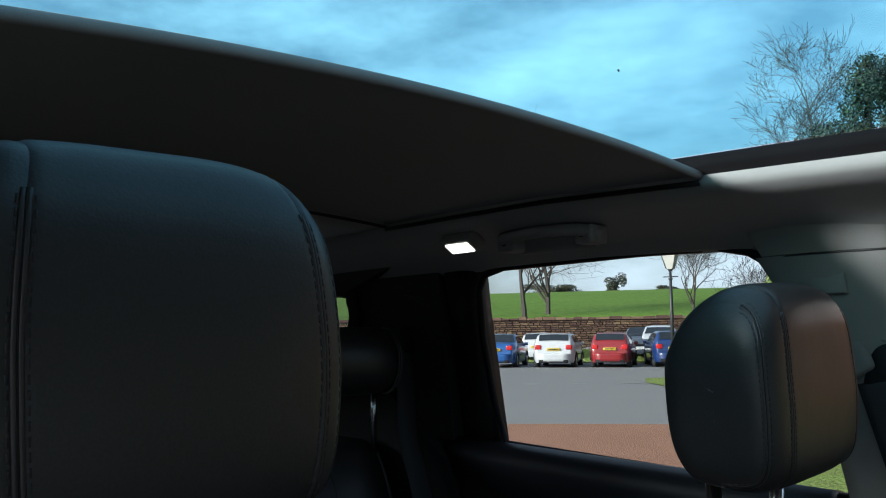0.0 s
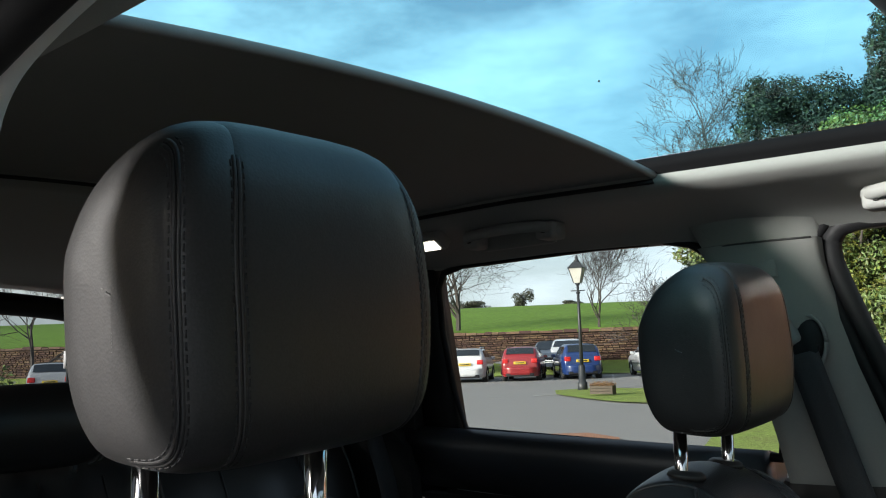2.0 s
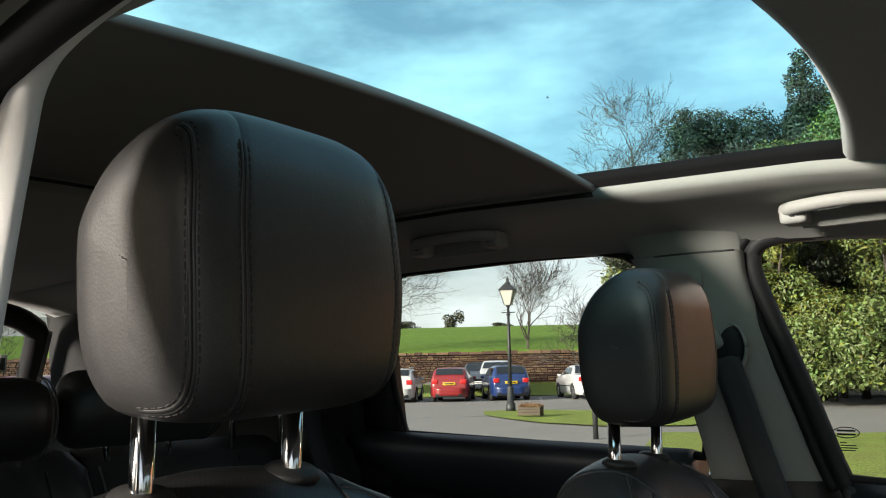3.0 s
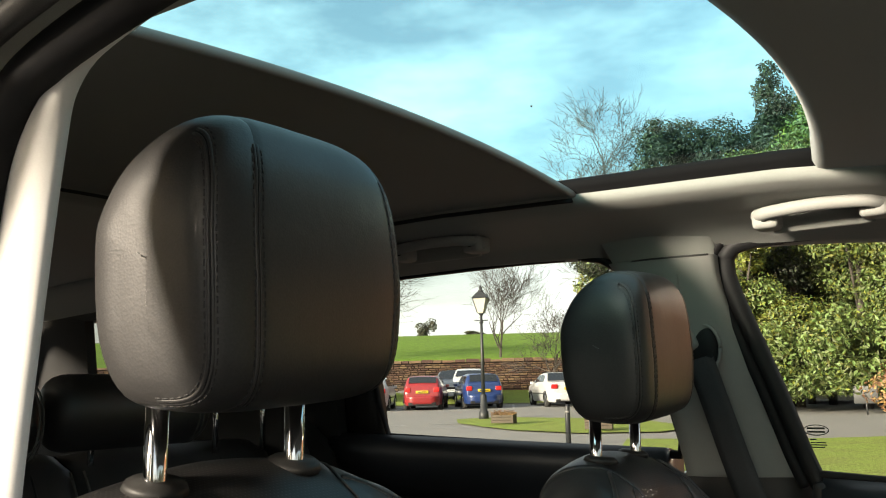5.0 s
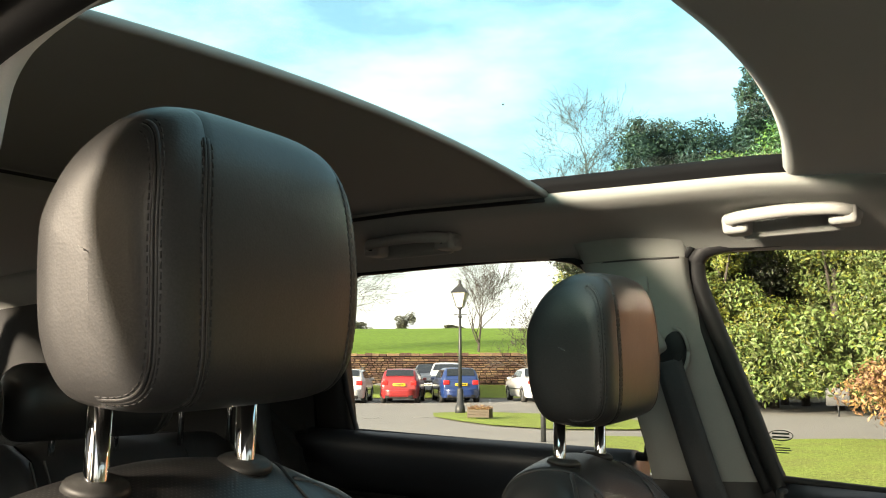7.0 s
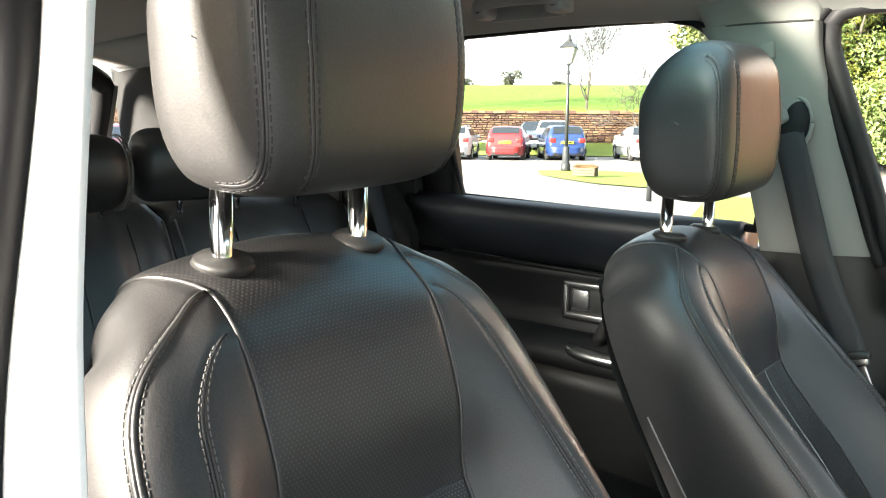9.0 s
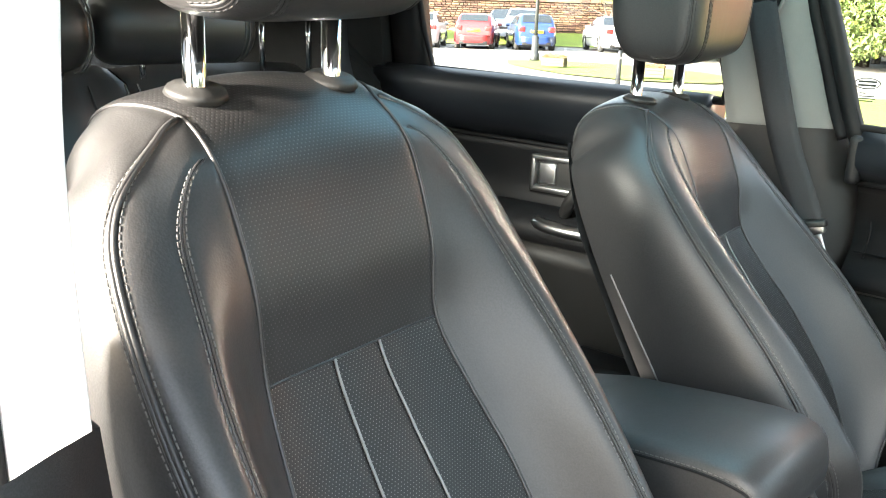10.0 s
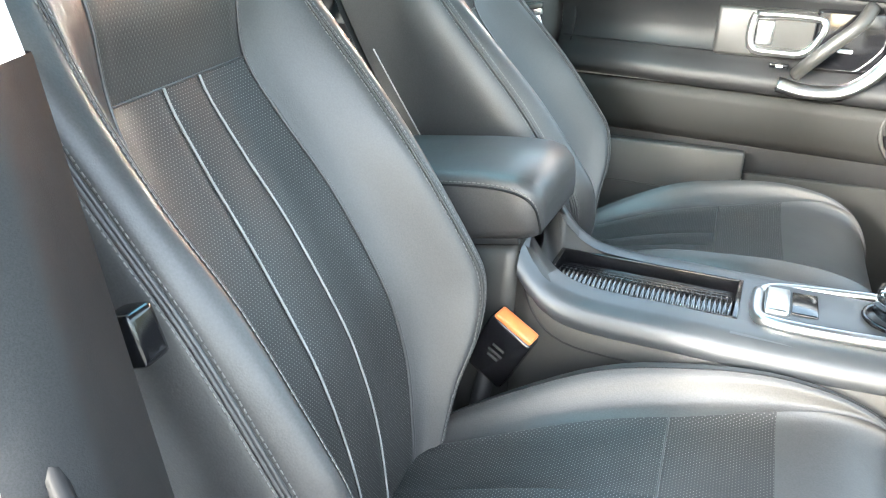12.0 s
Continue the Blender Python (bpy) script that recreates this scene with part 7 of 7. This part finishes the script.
            part("wheel_arch", tube(arch, 0.03, 5), RUBBER, t, "dark wheel arch")

    # rear glass and windscreen follow the tail and the nose
    def across(i0, i1, name2, off, shrink0, shrink1, lab):
        r = []
        for (px, belt, top), sh in ((prof[i0], shrink0), (prof[i1], shrink1)):
            s = section(px)
            half = s[6][1] * sh
            r.append([(px + off[0], -half, top + off[1]), (px + off[0] * 1.0, 0, top + off[1] + 0.014), (px + off[0], half, top + off[1])])
        part(name2, grid(r), CARGLASS, t, lab)
    if kind == "saloon":
        across(3, 4, "rear_window", (-0.015, 0.015), 0.98, 0.96, "dark rear window")
        across(7, 6, "windscreen", (0.015, 0.015), 0.98, 0.96, "dark windscreen")
    elif kind == "van":
        across(1, 2, "rear_window", (-0.02, 0.0), 0.9, 0.94, "dark rear window")
        across(6, 5, "windscreen", (0.015, 0.015), 0.98, 0.96, "dark windscreen")
    else:
        across(2, 3, "rear_window", (-0.02, 0.012), 0.95, 0.97, "dark rear window")
        across(7, 6, "windscreen", (0.015, 0.015), 0.98, 0.96, "dark windscreen")
    # tail
    bump = grid([[(-0.05, -w * 0.80, z), (-0.075, -w * 0.4, z), (-0.085, 0, z), (-0.075, w * 0.4, z), (-0.05, w * 0.80, z)] for z in (0.26, 0.36, 0.50, 0.58)] )
    part("rear_bumper", thicken(bump, 0.10), pm, t)
    part("lower_valance", rbox((-0.07, -w * 0.7, 0.20), (0.05, w * 0.7, 0.33), 0.02), RUBBER, t)
    for side in (-1, 1):
        part("tail_light", rbox((-0.015, min(side * w * 0.58, side * w * 0.88), 0.74), (0.12, max(side * w * 0.58, side * w * 0.88), 0.93), 0.03), TAIL, t, "red tail light")
        part("headlight", rbox((L - 0.16, min(side * w * 0.45, side * w * 0.82), 0.62), (L - 0.02, max(side * w * 0.45, side * w * 0.82), 0.76), 0.03), HEADLAMP, t, "clear headlight")
    plate = part("number_plate", rbox((-0.050, -0.26, 0.70), (-0.020, 0.26, 0.81), 0.004), PLATE, t, "yellow rear plate")
    part("plate_bar", rbox((-0.0535, -0.19, 0.735), (-0.049, 0.19, 0.775), 0), DARK_INK, plate, "dark bar of print")
    plate = part("number_plate", rbox((L - 0.01, -0.26, 0.40), (L + 0.02, 0.26, 0.51), 0.004), PLATE_W, t, "white front plate")
    part("plate_bar", rbox((L + 0.019, -0.19, 0.435), (L + 0.0225, 0.19, 0.475), 0), DARK_INK, plate, "dark bar of print")
    part("grille", rbox((L - 0.03, -w * 0.4, 0.52), (L + 0.012, w * 0.4, 0.64), 0.01), GLOSS, t, "black grille")
    if roof_bars:
        for side in (-1, 1):
            part("roof_bar", tube([(0.6, side * (w - 0.28), H + 0.03), (0.55 * L, side * (w - 0.28), H + 0.04)], 0.018, 6), SATIN, t)
    return t


HEAD = 121.5
def row_point(s, back=0.0):
    p = ROW0 + ROWD * s + Vector((-0.522, 0.853, 0)) * back
    return (p.x, p.y)


parked_car("hatchback", "red hatchback parked tail towards the road", row_point(0.0), HEAD, "red", 3.8, 1.64, 1.42)
parked_car("hatchback", "white hatchback with roof bars in a marked bay", row_point(-2.3), HEAD + 2, "white", 3.95, 1.74, 1.42, roof_bars=True)
parked_car("hatchback", "dark blue hatchback parked behind the lamp post", row_point(2.55, 0.4), HEAD + 10, "blue", 3.97, 1.68, 1.46)
parked_car("saloon", "white saloon parked at an angle", row_point(6.1, 0.3), HEAD + 10, "white", 4.6, 1.80, 1.42, "saloon")
parked_car("saloon", "bright blue saloon in the end bay", row_point(-4.75, -0.2), HEAD + 3, "bright_blue", 4.3, 1.72, 1.42, "saloon")
parked_car("van", "tall white car parked nose to nose behind", row_point(1.5, 8.9), HEAD - 176, "white", 4.2, 1.66, 1.44, "van")
parked_car("saloon", "dark grey car parked facing the road", row_point(0.9, 8.7), HEAD - 180, "grey", 4.3, 1.74, 1.42, "saloon")
parked_car("hatchback", "white hatchback in the row behind", row_point(-4.2, 6.2), HEAD, "white", 3.9, 1.7, 1.44)
parked_car("hatchback", "silver hatchback far across the car park", polar(67, 34), 150, "silver", 3.9, 1.7, 1.44)
parked_car("hatchback", "red hatchback far across the car park", polar(64.5, 27), 120, "red", 3.9, 1.7, 1.44)
hedge_tree(70.5, 20, 1.1, 1.1, 90, "clipped dark green shrub by the drive", LEAF, LEAF_YELLOW, 0.1, 2500, 0.06, "clipped_shrub", 0.2, False)
lp = thing("street_lamp", "short black iron lamp with a pale lantern", "street lamp", "street lamps", pose(*polar(66.0, 27), 0.1))
part("column", tube([(0, 0, -0.1), (0, 0, 2.9)], [0.06, 0.04], 8), IRON, lp)
part("lantern_glass", tube([(0, 0, 2.9), (0, 0, 3.3)], [0.12, 0.25], 4), LANTERN, lp, "pale lantern glass")
part("lantern_roof", tube([(0, 0, 3.3), (0, 0, 3.55)], [0.30, 0.08], 4), IRON, lp, "dark roof")
